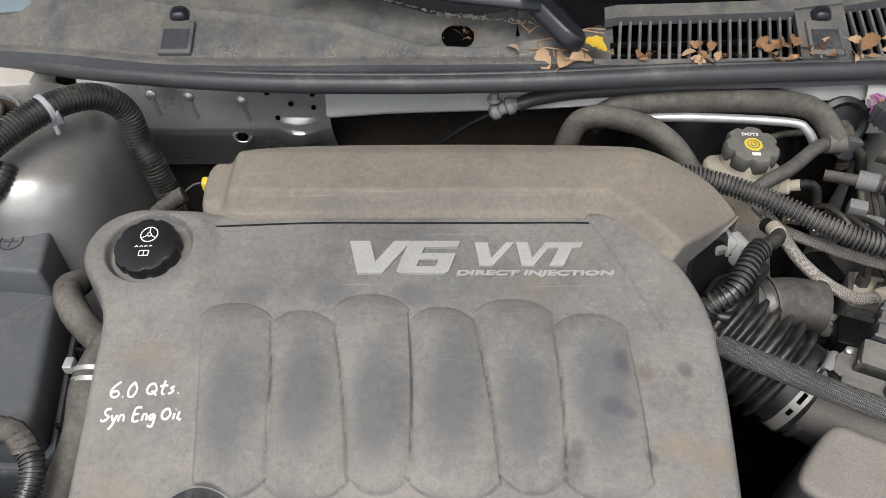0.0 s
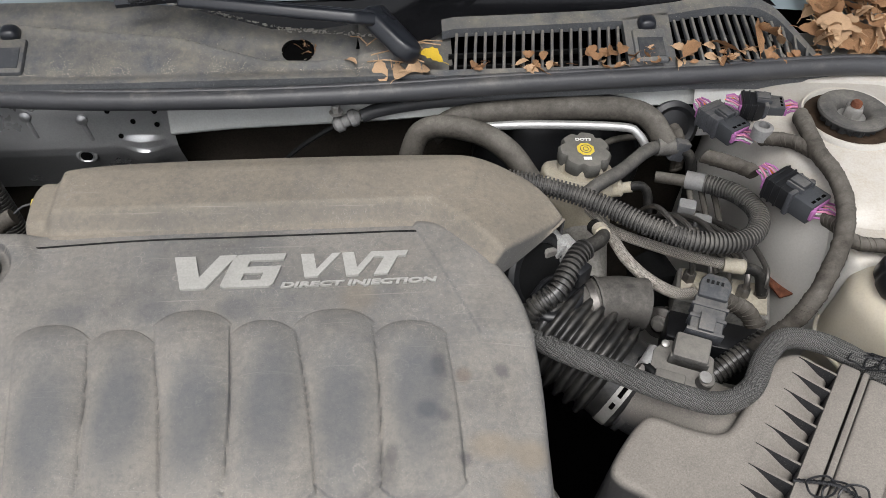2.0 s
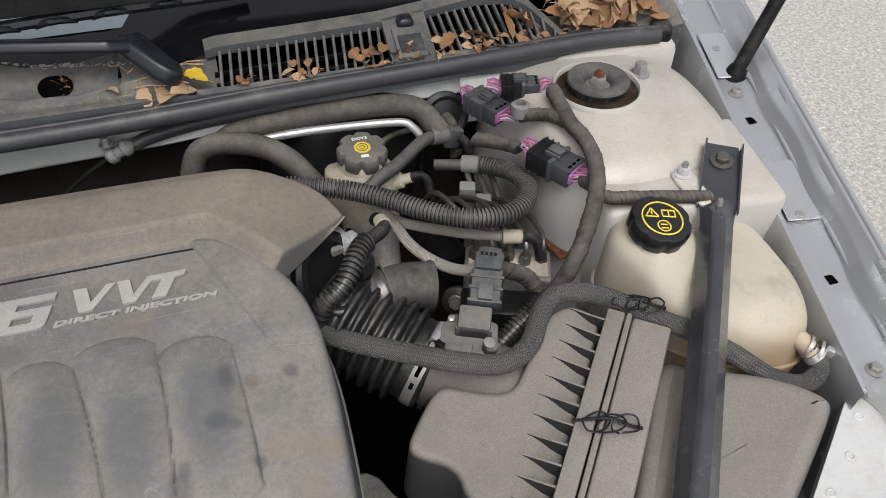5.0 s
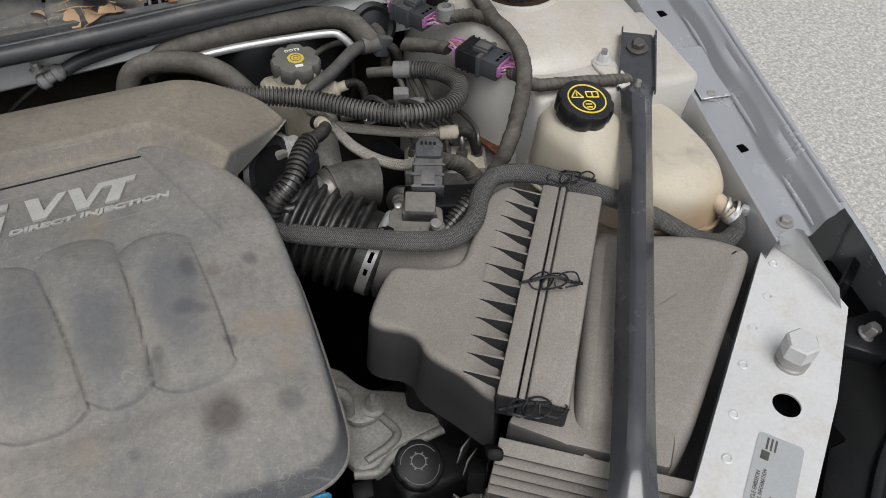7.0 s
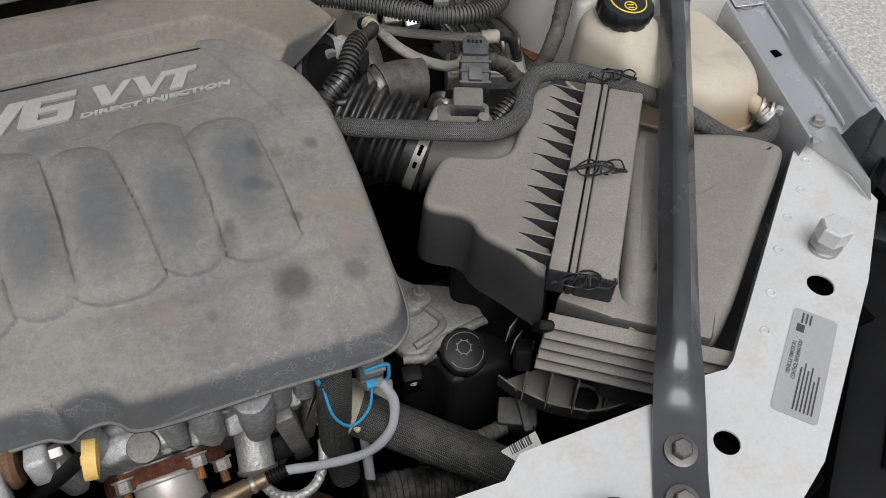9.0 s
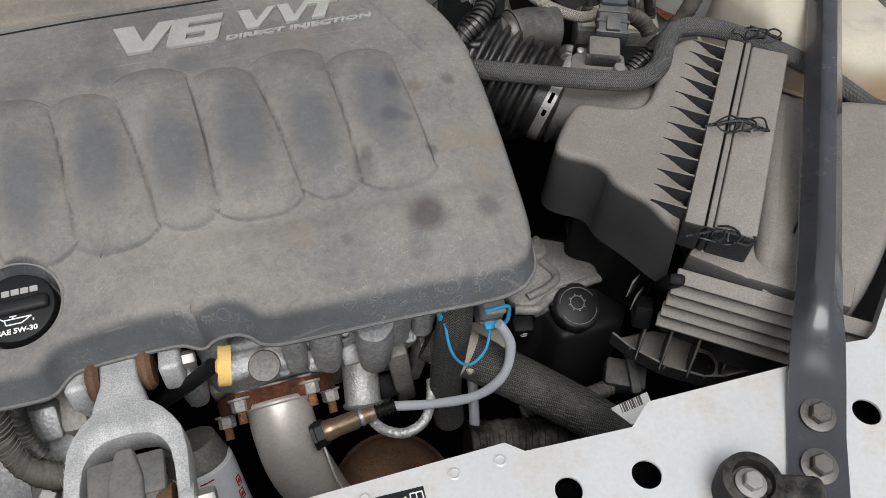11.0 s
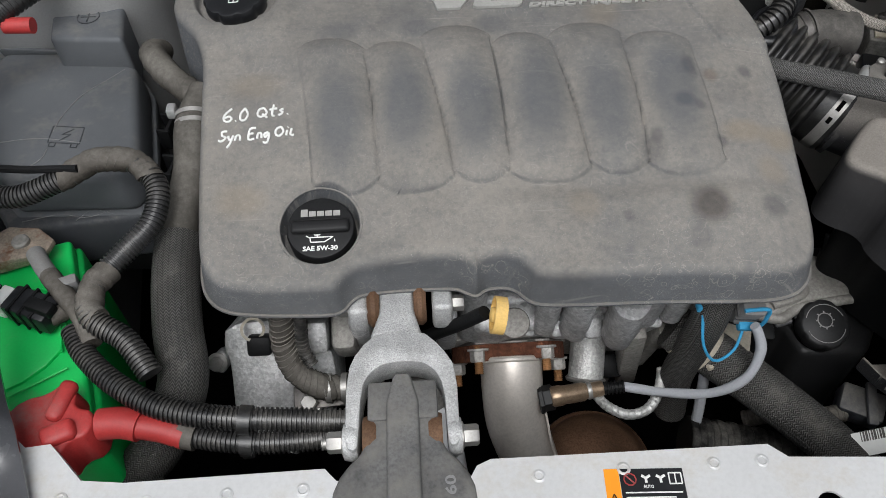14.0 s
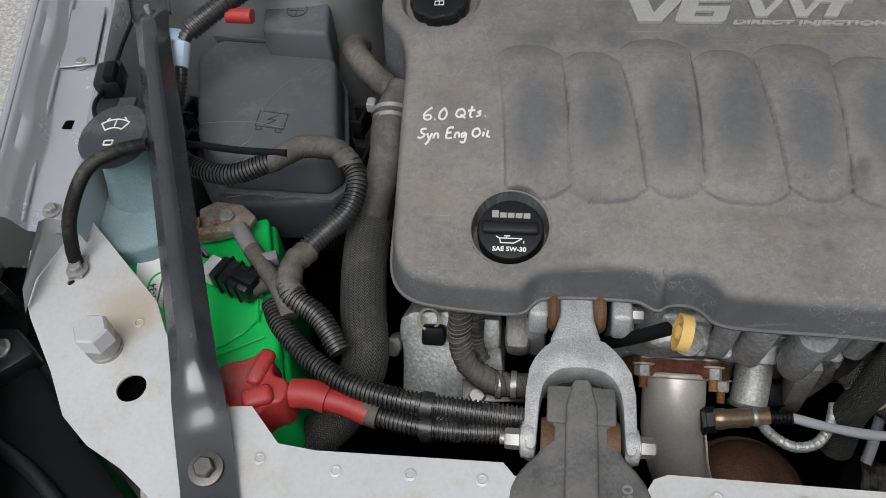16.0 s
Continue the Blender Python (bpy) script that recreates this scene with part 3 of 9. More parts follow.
solo("bay_floor", g, "shade_black", "underside tray of the engine bay, coloured near-black for deep shade", "tray", kind="structure")

# upper radiator support: a silver sheet panel with folded edges and wide ends
RIGHT = [(-0.256, 0.066), (-0.146, 0.062), (-0.14, 0.072), (-0.128, 0.077), (0.104, 0.076), (0.118, 0.064), (0.214, 0.058), (0.238, 0.076), (0.386, 0.072), (0.437, 0.079),
         (0.466, 0.076), (0.478, 0.082), (0.62, 0.203), (0.76, 0.322), (0.79, 0.309), (0.777, 0.221), (0.775, 0.197), (0.677, 0.108), (0.489, -0.038), (0.36, -0.10), (0.0, -0.125)]
LEFT = [(-0.36, -0.10), (-0.50, -0.03), (-0.575, 0.026), (-0.604, 0.045), (-0.644, 0.064), (-0.678, 0.09), (-0.71, 0.135), (-0.757, 0.192), (-0.78, 0.226), (-0.797, 0.278),
        (-0.783, 0.322), (-0.752, 0.332), (-0.631, 0.222), (-0.609, 0.186), (-0.521, 0.111), (-0.5, 0.113), (-0.467, 0.079), (-0.431, 0.075), (-0.266, 0.077)]
support = thing("radiator_support", (0, 0, 0.79), "silver painted sheet-metal upper radiator support panel", "panel", kind="structure")
holes = [ring(0.207, 0.016, 0.0125), ring(0.140, 0.022, 0.0115), ring(0.418, 0.012, 0.0125), ring(0.624, 0.123, 0.0145), ring(-0.622, 0.123, 0.0145), ring(-0.733, 0.240, 0.004),
         ring(-0.20, 0.02, 0.0125), ring(-0.415, 0.012, 0.0125)]
outline = list(reversed(RIGHT + LEFT))
part("panel_sheet", Geo().plate(outline, 0.8005, 0.803, holes), "panel", support, sharp=30)
g = Geo()
for chain in (RIGHT[2:14], LEFT[11:19]):
    for (x0, y0), (x1, y1) in zip(chain, chain[1:]):
        d = Vector((x1 - x0, y1 - y0)).normalized() * 0.0015
        g.plate([(x0, y0), (x1, y1), (x1 + d.y, y1 - d.x), (x0 + d.y, y0 - d.x)], 0.782, 0.7995)
part("folded_flange", g, "panel", support)
for x, y in ((-0.480, 0.078 - 0.014), (-0.41, 0.058), (-0.283, 0.060), (-0.345, 0.06), (-0.02, 0.062), (0.055, 0.062), (0.095, 0.062), (-0.09, 0.06), (0.614, 0.18), (0.70, 0.245),
             (0.567, 0.135), (0.655, 0.215), (0.53, 0.098), (0.74, 0.283), (-0.64, 0.195), (-0.54, 0.108)):
    part("rivet", Geo().lathe([(0.0058, 0), (0.0058, 0.0006), (0.004, 0.0012), (0.003, 0.0003)], (x, y, 0.803), n=16), "panel", support)
# hood rest bolts at the outer corners
for x in (0.663, -0.663):
    b = part("hood_bumper_bolt", Geo().lathe([(0.017, 0), (0.017, 0.004), (0.015, 0.006), (0.0175, 0.008), (0.0175, 0.011), (0.016, 0.014), (0.0155, 0.018)], (x, 0.163, 0.803), n=28),
             "zinc", support, "zinc plated hood rest bolt")
    part("hex_head", Geo().lathe([(0.0178, 0), (0.0178, 0.019), (0.0155, 0.0215)], (x, 0.163, 0.821), n=6), "panel", b)

# added near-black plates that make the two end holes look shaded inside
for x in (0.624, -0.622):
    part("hole_backing", Geo().box((0.09, 0.08, 0.006), pose(x, 0.115, 0.778), 0.0), "shade_black", support)
# black cover strip in front of and outside the panel ends, and the headlamp housings
g = Geo()
for s in (1, -1):
    g.prism([(s * x, y) for x, y in ((0.50, -0.06), (0.69, 0.10), (0.79, 0.19), (0.83, 0.30), (0.92, 0.30), (0.93, 0.10), (0.80, -0.16), (0.56, -0.18))][::s], 0.66, 0.745, 0.01)
lamp = solo("headlamp_housing", g, "black", "black plastic headlamp housing tops beside the panel", "headlamp", kind="structure")
for s in (1, -1):
    part("lamp_bracket", Geo().prism([(s * x, y) for x, y in ((0.765, 0.175), (0.80, 0.205), (0.845, 0.20), (0.85, 0.165), (0.80, 0.14))][::s], 0.735, 0.765, 0.006), "black_clean", lamp)
    part("lamp_bolt", Geo().hexbolt((s * 0.802, 0.176, 0.765), 0.0085, (0.2 * s, -0.2, 0.95), 1.3, 1.8), "zinc", lamp)
    part("lamp_edge", Geo().tube([(s * 0.58, -0.06, 0.747), (s * 0.70, 0.04, 0.75), (s * 0.80, 0.09, 0.75), (s * 0.90, 0.12, 0.75)], 0.008, 10, 0.01), "black_clean", lamp)
    part("lamp_rib", Geo().tube([(s * 0.62, -0.10, 0.747), (s * 0.74, 0.0, 0.75), (s * 0.86, 0.06, 0.75)], 0.006, 10, 0.01), "black_clean", lamp)
    part("lamp_edge", Geo().box((0.10, 0.012, 0.05), pose(s * 0.86, 0.26, 0.76, 0, 0, 30 * s), 0.004), "black_clean", lamp)
# open hood overhead, out of view: its dark lining shades the back of the bay and shows in the windshield
g = Geo().box((1.5, 1.05, 0.03), pose(0, 0.95 - 0.52 * 0.37, 1.04 + 0.52 * 0.93, -68, 0, 0), 0.01)
solo("open_hood", g, "hood_dark", "raised car hood with dark sound lining", "hood", kind="structure")
# plain radiator block, coloured near-black as if in deep shade
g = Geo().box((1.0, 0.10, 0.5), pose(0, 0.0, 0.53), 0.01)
solo("radiator", g, "shade_black", "radiator and fan shroud block below the panel, coloured near-black for shade", "radiator", kind="structure")


def fender(s, name):
    """The fender with its inner wall, bolted channel and rolled outer edge; s: 1 or -1, the side."""
    def line(y):
        return 0.753 + 0.17 * (y - 0.329)

    def floor(y):
        return 0.824 + 0.15 * (y - 0.329)
    prof = [(-0.014, -0.40), (-0.012, -0.03), (-0.009, 0.004), (-0.006, 0.013), (-0.003, 0.014), (0.0, 0.010), (0.003, 0.002), (0.008, 0.0), (0.030, 0.0005), (0.050, 0.002), (0.054, 0.005),
            (0.062, 0.020), (0.066, 0.024), (0.074, 0.026), (0.078, 0.031), (0.084, 0.034), (0.092, 0.033), (0.100, 0.026), (0.108, 0.008), (0.116, -0.04), (0.122, -0.15), (0.124, -0.35), (0.11, -0.5)]

    def pt(u, v):
        k = min(int(round(u * (len(prof) - 1))), len(prof) - 1)
        y = 0.292 + 0.85 * v
        wave = 0.003 * math.sin(y * 42) if 0.04 < prof[k][0] < 0.07 else 0.0
        return (s * (line(y) + prof[k][0] + wave), y, floor(y) + prof[k][1])
    g = Geo().grid(len(prof) - 1, 60, pt)
    tail = prof[15:]

    def edge(u, v):
        k = min(int(round(u * (len(tail) - 1))), len(tail) - 1)
        y = -0.10 + (0.335 + 0.10) * v
        pull = 0.10 * smooth(0.30, -0.10, y) ** 2
        return (s * (line(y) + tail[k][0] + 0.002 - pull), y, floor(y) + tail[k][1] - 0.03 * smooth(0.25, -0.10, y))
    ob = solo(name, g, "silver", "silver painted car fender with bolted inner channel", "fender", kind="structure", sharp=40)
    for dx, dz, r in ((0.088, 0.0315, 0.0055), (0.057, 0.006, 0.003), (0.0, 0.0085, 0.0028)):
        part("rolled_edge", Geo().tube([(s * (line(y) + dx), y, floor(y) + dz) for y in np.linspace(0.30, 1.13, 24)], r, 10, 0.02), "silver", ob)
    part("outer_edge", Geo().grid(len(tail) - 1, 30, edge), "silver", ob, sharp=40)
    for y in (0.32, 0.53, 0.755, 0.845):
        part("bolt", Geo().hexbolt((s * (line(y) + 0.028), y, floor(y)), 0.0068, h=0.9), "zinc", ob)
    for y in (0.437, 0.70):
        part("slot", Geo().box((0.011, 0.013, 0.002), pose(s * (line(y) + 0.030), y, floor(y) + 0.0006), 0.0), "shade_black", ob)
    for y in (0.60, 0.86):
        part("seam_plate", Geo().box((0.046, 0.10, 0.002), pose(s * (line(y) + 0.028), y - 0.03, floor(y) + 0.001, 8.5, 0, -9.6 * s), 0.0008, 1), "silver", ob)
    e = Geo()
    e.add([(s * x, y, z) for x, y, z in ((0.757, 0.318, 0.804), (0.768, 0.298, 0.838), (0.774, 0.290, 0.840), (0.760, 0.21, 0.830), (0.765, 0.198, 0.804), (0.772, 0.24, 0.805))],
          [(0, 1, 5), (1, 2, 3, 5), (3, 4, 5)])
    part("end_flange", e, "panel", ob)
    return ob


fender(1, "fender_right")
fender(-1, "fender_left")

# strut towers: deep rounded domes
def tower(s, material, label):
    cx, cy = 0.642 * s, 0.748
    prof = [(0.02, 0.926), (0.062, 0.926), (0.070, 0.922), (0.12, 0.918), (0.145, 0.908), (0.160, 0.893), (0.170, 0.87), (0.176, 0.83), (0.184, 0.70), (0.19, 0.40)]
    n, g = 72, Geo()
    vs, fs = [], []
    for r, z in prof:
        for i in range(n):
            a = 2 * math.pi * i / n
            c, q = math.cos(a), math.sin(a)
            k = (abs(c) ** 2.6 + abs(q) ** 2.6) ** (-1 / 2.6) if r > 0.1 else 1.0
            inner = 1.0 - (0.28 if s > 0 else 0.08) * smooth(0.08, 0.15, r) * max(0.0, -c * s) ** 0.7 * smooth(0.75, 0.1, q)
            front = 1.0 - (0.36 if s < 0 else 0.0) * max(0.0, -q) ** 0.6 * smooth(0.05, 0.15, r)
            vs.append((cx + r * k * c * 0.98 * inner, cy + r * k * q * 0.95 * front, z))
    for k in range(len(prof) - 1):
        for i in range(n):
            j = (i + 1) % n
            fs.append((k * n + i, k * n + j, (k + 1) * n + j, (k + 1) * n + i))
    fs.append(tuple(range(n)))
    fs = [tuple(reversed(f)) for f in fs[:-1]] + [fs[-1]]
    g.add(vs, fs)
    t = thing("strut_tower", (cx, cy, 0.4), label, "strut tower", kind="structure")
    part("dome", g, material, t, sharp=60)
    part("collar", Geo().lathe([(0.0605, 0), (0.0605, 0.006), (0.059, 0.0085), (0.0568, 0.008), (0.0555, 0.005), (0.0552, -0.001)], (cx - 0.008 * s, cy + 0.018, 0.925), n=48), material, t)
    m = part("strut_mount", Geo().lathe([(0.036, 0.0), (0.0365, 0.010), (0.0415, 0.0115), (0.0425, 0.0145), (0.041, 0.017), (0.036, 0.0182), (0.024, 0.0165), (0.019, 0.012), (0.0165, 0.004)], (cx - 0.008 * s, cy + 0.018, 0.926), n=48,
             wave=lambda a, k: 1 - 0.10 * (math.sin(20 * a) > 0.3) if k < 2 else 1.0), "mount_rubber", t, "dark ribbed rubber strut mount")
    part("bore", Geo().lathe([(0.0175, 0), (0.0175, 0.0008)], (cx - 0.008 * s, cy + 0.018, 0.9292), n=32), "shade_black", m)
    part("gap_ring", Geo().lathe([(0.0553, 0), (0.0553, 0.0012), (0.036, 0.0012), (0.030, 0.0012)], (cx - 0.008 * s, cy + 0.018, 0.9255), n=48), "grime", m, "rusty grime in the gap")
    part("nut", Geo().hexbolt((cx - 0.008 * s, cy + 0.018, 0.93), 0.011, h=1.3), "zinc", m)
    part("stud", Geo().lathe([(0.0065, 0), (0.0065, 0.012), (0.005, 0.014)], (cx - 0.008 * s, cy + 0.018, 0.940), n=14), "rust", m)
    part("flange_nut", Geo().lathe([(0.0145, 0), (0.0135, 0.003), (0.009, 0.006)], (0.712 * s, 0.792, 0.917), n=24).hexbolt((0.712 * s, 0.792, 0.921), 0.0095, h=1.6), "zinc", t)
    return t


tower(1, "tower", "dusty beige-grey painted strut tower")
tower(-1, "tower_dirty", "dusty metallic strut tower with small welds")
# ledge in front of the towers and inner side walls
for s in (1, -1):
    g = Geo().prism([(s * x, y) for x, y in ((0.56, 0.555 if s > 0 else 0.66), (0.79, 0.53 if s > 0 else 0.64), (0.81, 0.70), (0.56, 0.70))][::s], 0.60, 0.898 if s > 0 else 0.74, 0.012, 3)
    solo("tower_ledge", g, "tower" if s > 0 else "tower_dirty", "painted metal ledge at the foot of the strut tower", "panel", kind="structure")
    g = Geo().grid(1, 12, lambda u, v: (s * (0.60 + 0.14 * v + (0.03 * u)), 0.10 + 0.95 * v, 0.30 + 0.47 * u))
    solo("inner_wall", g, "shaded_wall", "inner fender side wall in bay paint darkened for shade", "panel", kind="structure")
g = Geo().prism([(0.60, 0.86), (0.80, 0.84), (0.83, 1.0), (0.60, 1.0)], 0.5, 0.925, 0.01)
g.prism([(-0.60, 0.86), (-0.60, 1.0), (-0.83, 1.0), (-0.80, 0.84)], 0.5, 0.925, 0.01)
solo("tower_back", g, "tower", "painted sheet metal behind the strut towers", "panel", kind="structure")

# firewall
g = Geo().box((1.64, 0.03, 0.62), pose(0, 0.93, 0.58), 0.0)
solo("firewall", g, "felt", "dark insulated firewall behind the engine", "firewall", kind="structure")
PLATE = ((0.880, 0.918), (0.876, 0.905), (0.872, 0.890), (0.868, 0.872), (0.865, 0.855), (0.864, 0.842), (0.868, 0.828), (0.875, 0.812), (0.882, 0.795), (0.890, 0.775), (0.898, 0.750))


def plate_y(z):
    return float(np.interp(-z, [-q for _, q in PLATE], [p for p, _ in PLATE]))


def plate_pt(u, v):
    k = v * (len(PLATE) - 1)
    i = min(int(k), len(PLATE) - 2)
    x = -0.55 + (0.328 + 0.006 * v) * u
    swell = 0.012 * smooth(0.034, 0.0, abs(x + 0.262)) * smooth(0.800, 0.822, PLATE[i][1]) * smooth(0.868, 0.845, PLATE[i][1])
    return (x, PLATE[i][0] + (PLATE[i + 1][0] - PLATE[i][0]) * (k - i) - swell, PLATE[i][1] + (PLATE[i + 1][1] - PLATE[i][1]) * (k - i))


left_plate = solo("firewall_plate", Geo().grid(80, 45, plate_pt), "firewall_silver", "silver stamped firewall plate with dimples and holes", "panel", kind="structure", sharp=60)
for x, z in ((-0.455, 0.893), (-0.405, 0.890), (-0.335, 0.884)):
    part("dimple", Geo().lathe([(0.008, -0.002), (0.0072, 0.0022), (0.004, 0.0040), (0.001, 0.0045)], (x, plate_y(z), z), (0, -1, 0.3), 16), "firewall_silver", left_plate)
    part("pressed_rib", Geo().tube([(x + 0.001, plate_y(z - 0.006) - 0.0005, z - 0.006), (x + 0.004, plate_y(z - 0.018), z - 0.018), (x + 0.007, plate_y(z - 0.030) + 0.002, z - 0.030)], 0.0035, 10), "firewall_silver", left_plate)
part("drain_rim", Geo().lathe([(0.011, -0.002), (0.0105, 0.002), (0.008, 0.0035), (0.0062, 0.002), (0.006, -0.001)], (-0.345, plate_y(0.827), 0.827), (0.05, -0.8, 0.1), 24, wave=lambda a, k: 1 + 0.3 * abs(math.cos(a))), "firewall_silver", left_plate)
part("hole", Geo().lathe([(0.0062, 0), (0.0062, 0.0008)], (-0.345, plate_y(0.827) - 0.0022, 0.827), (0.05, -0.8, 0.1), 20, wave=lambda a, k: 1 + 0.3 * abs(math.cos(a))), "shade_black", left_plate)
for x, z in ((-0.30, 0.895), (-0.27, 0.88), (-0.24, 0.893), (-0.24, 0.875), (-0.29, 0.86)):
    part("hole", Geo().lathe([(0.0035, 0), (0.0035, 0.0008)], (x, plate_y(z) - 0.0006, z), (0, -1, 0.3), 12), "shade_black", left_plate)


def flange_pt(u, v):
    """A shallow pressed lip that thins out towards the brake side."""
    x = -0.2225 + 0.90 * u
    low = float(np.interp(x, (-0.22, -0.139, -0.056, 0.06, 0.16, 0.70), (0.860, 0.867, 0.8705, 0.876, 0.884, 0.888)))
    z = 0.925 + (low - 0.925) * v
    return (x, 0.880 - 0.026 * v - 0.002 * math.sin(9 * x) + 0.018 * smooth(0.93, 1.0, v), z - 0.004 * smooth(0.93, 1.0, v))


g = Geo().grid(90, 20, flange_pt)
solo("cowl_flange", g, "flange", "grey painted flange below the cowl seal", "panel", kind="structure", sharp=60)
residue = Geo().grid(24, 6, lambda u, v: (-0.215 + 0.115 * u, flange_pt((0.0075 + 0.115 * u) / 0.90, 0.70 - 0.27 * v)[1] - 0.0014, 0.8755 + 0.0175 * v + 0.0008 * math.sin(40 * u)))
solo("sticker_residue", residue, "sticker_old", "yellowed remains of a paper sticker on the flange", "sticker")

# ---- engine cover ----
SC_BACK = (-0.298, -0.227, -0.166, -0.093, -0.030, 0.045, 0.114)
SC_FRONT = (-0.280, -0.215, -0.141, -0.088, -0.007, 0.049, 0.124)
SC_END = ((0.507, 0.329), (0.499, 0.324), (0.517, 0.330), (0.503, 0.325), (0.512, 0.331), (0.496, 0.326))


def cover_base(x, y):
    z = 0.846 + 0.245 * (y - 0.25) - 0.70 * max(0.0, y - 0.45) ** 2
    dish = math.hypot(x + 0.2725, y - 0.299)
    return z - 0.006 * smooth(-0.28, -0.37, x) * smooth(0.53, 0.47, y) - 0.010 * smooth(0.145, 0.205, x) - 0.007 * smooth(0.12, 0.045, dish)


def cover_top(x, y):
    z = cover_base(x, y)
    f = (y - 0.333) / 0.157
    edge = [a + (b - a) * f + 0.003 * math.sin(math.pi * min(max(f, 0.0), 1.0)) for a, b in zip(SC_FRONT, SC_BACK)]
    if edge[0] < x < edge[6]:
        k = max(i for i in range(6) if edge[i] <= x)
        u = (x - edge[k]) / (edge[k + 1] - edge[k]) * 2 - 1
        back, front = SC_END[k]
        v = (y - front) / (back - front) * 2 - 1
        bow = abs(v) / (1 - 0.17 * abs(u) ** 2.6)
        if bow < 1.06:
            z += 0.0095 * (1 - abs(u) ** 2.3) * (1 - min(1.0, bow) ** (9 - 4 * smooth(-0.6, 0.6, v))) + (0.0034 - 0.0022 * smooth(-0.6, 0.6, v)) * smooth(1.018, 0.996, bow)
            z -= 0.0016 * smooth(0.95, 1.0, abs(u)) * smooth(1.0, 0.94, bow)
    # step beside the lettering
    side = (x - 0.120) * 0.917 + (y - 0.541) * 0.40
    z += 0.0045 * smooth(0.0, 0.004, side) * smooth(0.476, 0.482, y)
    # recess of the oil filler cap
    d = math.hypot(x + 0.2725, y - 0.299)
    z -= 0.022 * smooth(0.0398, 0.0376, d)
    # collar of the steering-fluid cap
    d = math.hypot(x + 0.366, y - 0.574)
    z += 0.006 * smooth(0.075, 0.055, d) - 0.010 * smooth(0.046, 0.040, d)
    # dip over the dipstick
    z -= 0.034 * smooth(0.036, 0.032, abs(x + 0.110)) * smooth(0.259, 0.255, y + 5.0 * (x + 0.110) ** 2)
    # low swell at the front edge
    z += 0.004 * smooth(0.325, 0.30, y) * smooth(0.235, 0.28, y) * smooth(0.17, 0.12, abs(x - 0.04))
    return z


OUT = [(-0.397, 0.30), (-0.392, 0.268), (-0.378, 0.245), (-0.352, 0.234), (-0.27, 0.2285), (-0.255, 0.231), (-0.247, 0.243), (-0.235, 0.252), (-0.147, 0.253), (-0.138, 0.247),
       (-0.126, 0.240), (-0.118, 0.249), (-0.097, 0.250), (-0.085, 0.243), (-0.074, 0.228), (-0.03, 0.225), (0.05, 0.224), (0.142, 0.218), (0.172, 0.221), (0.192, 0.234), (0.203, 0.255),
       (0.208, 0.30), (0.212, 0.39), (0.213, 0.45), (0.209, 0.50), (0.196, 0.545), (0.172, 0.58), (0.135, 0.622), (0.112, 0.634), (0.05, 0.638), (-0.15, 0.638), (-0.30, 0.636),
       (-0.335, 0.636), (-0.372, 0.640), (-0.405, 0.636), (-0.432, 0.616), (-0.444, 0.585), (-0.440, 0.555), (-0.424, 0.532), (-0.406, 0.51), (-0.404, 0.46), (-0.401, 0.38)]


def cover_lip(x, y):
    return 0.800 + 0.03 * smooth(0.3, 0.6, y) - 0.012 * smooth(-0.33, -0.40, x) * smooth(0.45, 0.52, y)


cover = thing("engine_cover", (-0.1, 0.43, 0.80), "dusty dark grey moulded plastic engine cover with six scallops", "engine cover")
part("main_shell", sheet(chaikin(OUT, 2), (-0.09, 0.44), cover_top, cover_lip, 0.014, 0.006, 760, 190), "cover", cover, sharp=60)

bead = [(x, y, cover_lip(x, y) + 0.001) for x, y in chaikin(OUT, 2)]
part("edge_bead", Geo().tube(bead + [bead[0]], 0.0022, 8, 0.004), "cover", cover)


def rear_top(x, y):
    """Rear section: a flat-topped ridge with a sloping front and right flank."""
    edge = max(y - 0.612, (y - 0.612) * 0.70 + (x - 0.099) * 0.714)
    z = 0.917 + 0.020 * smooth(0.008, 0.032, edge)
    z -= 0.017 * smooth(-0.290, -0.306, x) * smooth(0.612, 0.64, y)
    z -= 0.042 * smooth(0.14, 0.28, x)
    z += 0.003 * smooth(0.64, 0.69, y) - 0.006 * smooth(0.695, 0.722, y)
    return z


REAR = [(-0.324, 0.605), (-0.2, 0.612), (0.0, 0.612), (0.088, 0.612), (0.102, 0.606), (0.130, 0.578), (0.158, 0.550), (0.170, 0.552), (0.258, 0.634), (0.264, 0.648), (0.238, 0.692),
        (0.19, 0.708), (0.15, 0.717), (0.06, 0.723), (-0.10, 0.725), (-0.22, 0.722), (-0.272, 0.715), (-0.300, 0.706), (-0.331, 0.708), (-0.334, 0.66)]
part("rear_section", sheet(chaikin(REAR, 2), (0.13, 0.660), rear_top, lambda x, y: 0.850 if y > 0.645 else 0.895, 0.008, 0.003, 420, 90), "cover_rear", cover,
     "dust-covered raised rear section of the cover", sharp=60)
seam = [(x, y - 0.0022, cover_base(x, y - 0.0022) + 0.0004) for x, y in ((-0.322, 0.606), (-0.2, 0.612), (-0.1, 0.612), (0.0, 0.612), (0.084, 0.612), (0.098, 0.607), (0.128, 0.578), (0.152, 0.555))]
part("seam", Geo().tube(seam, 0.0011, 6, 0.006), "black", cover, "dark open seam before the rear section")


def on_cover(x, y, h):
    return (x, y, cover_base(x, y) + 0.0006 + h)


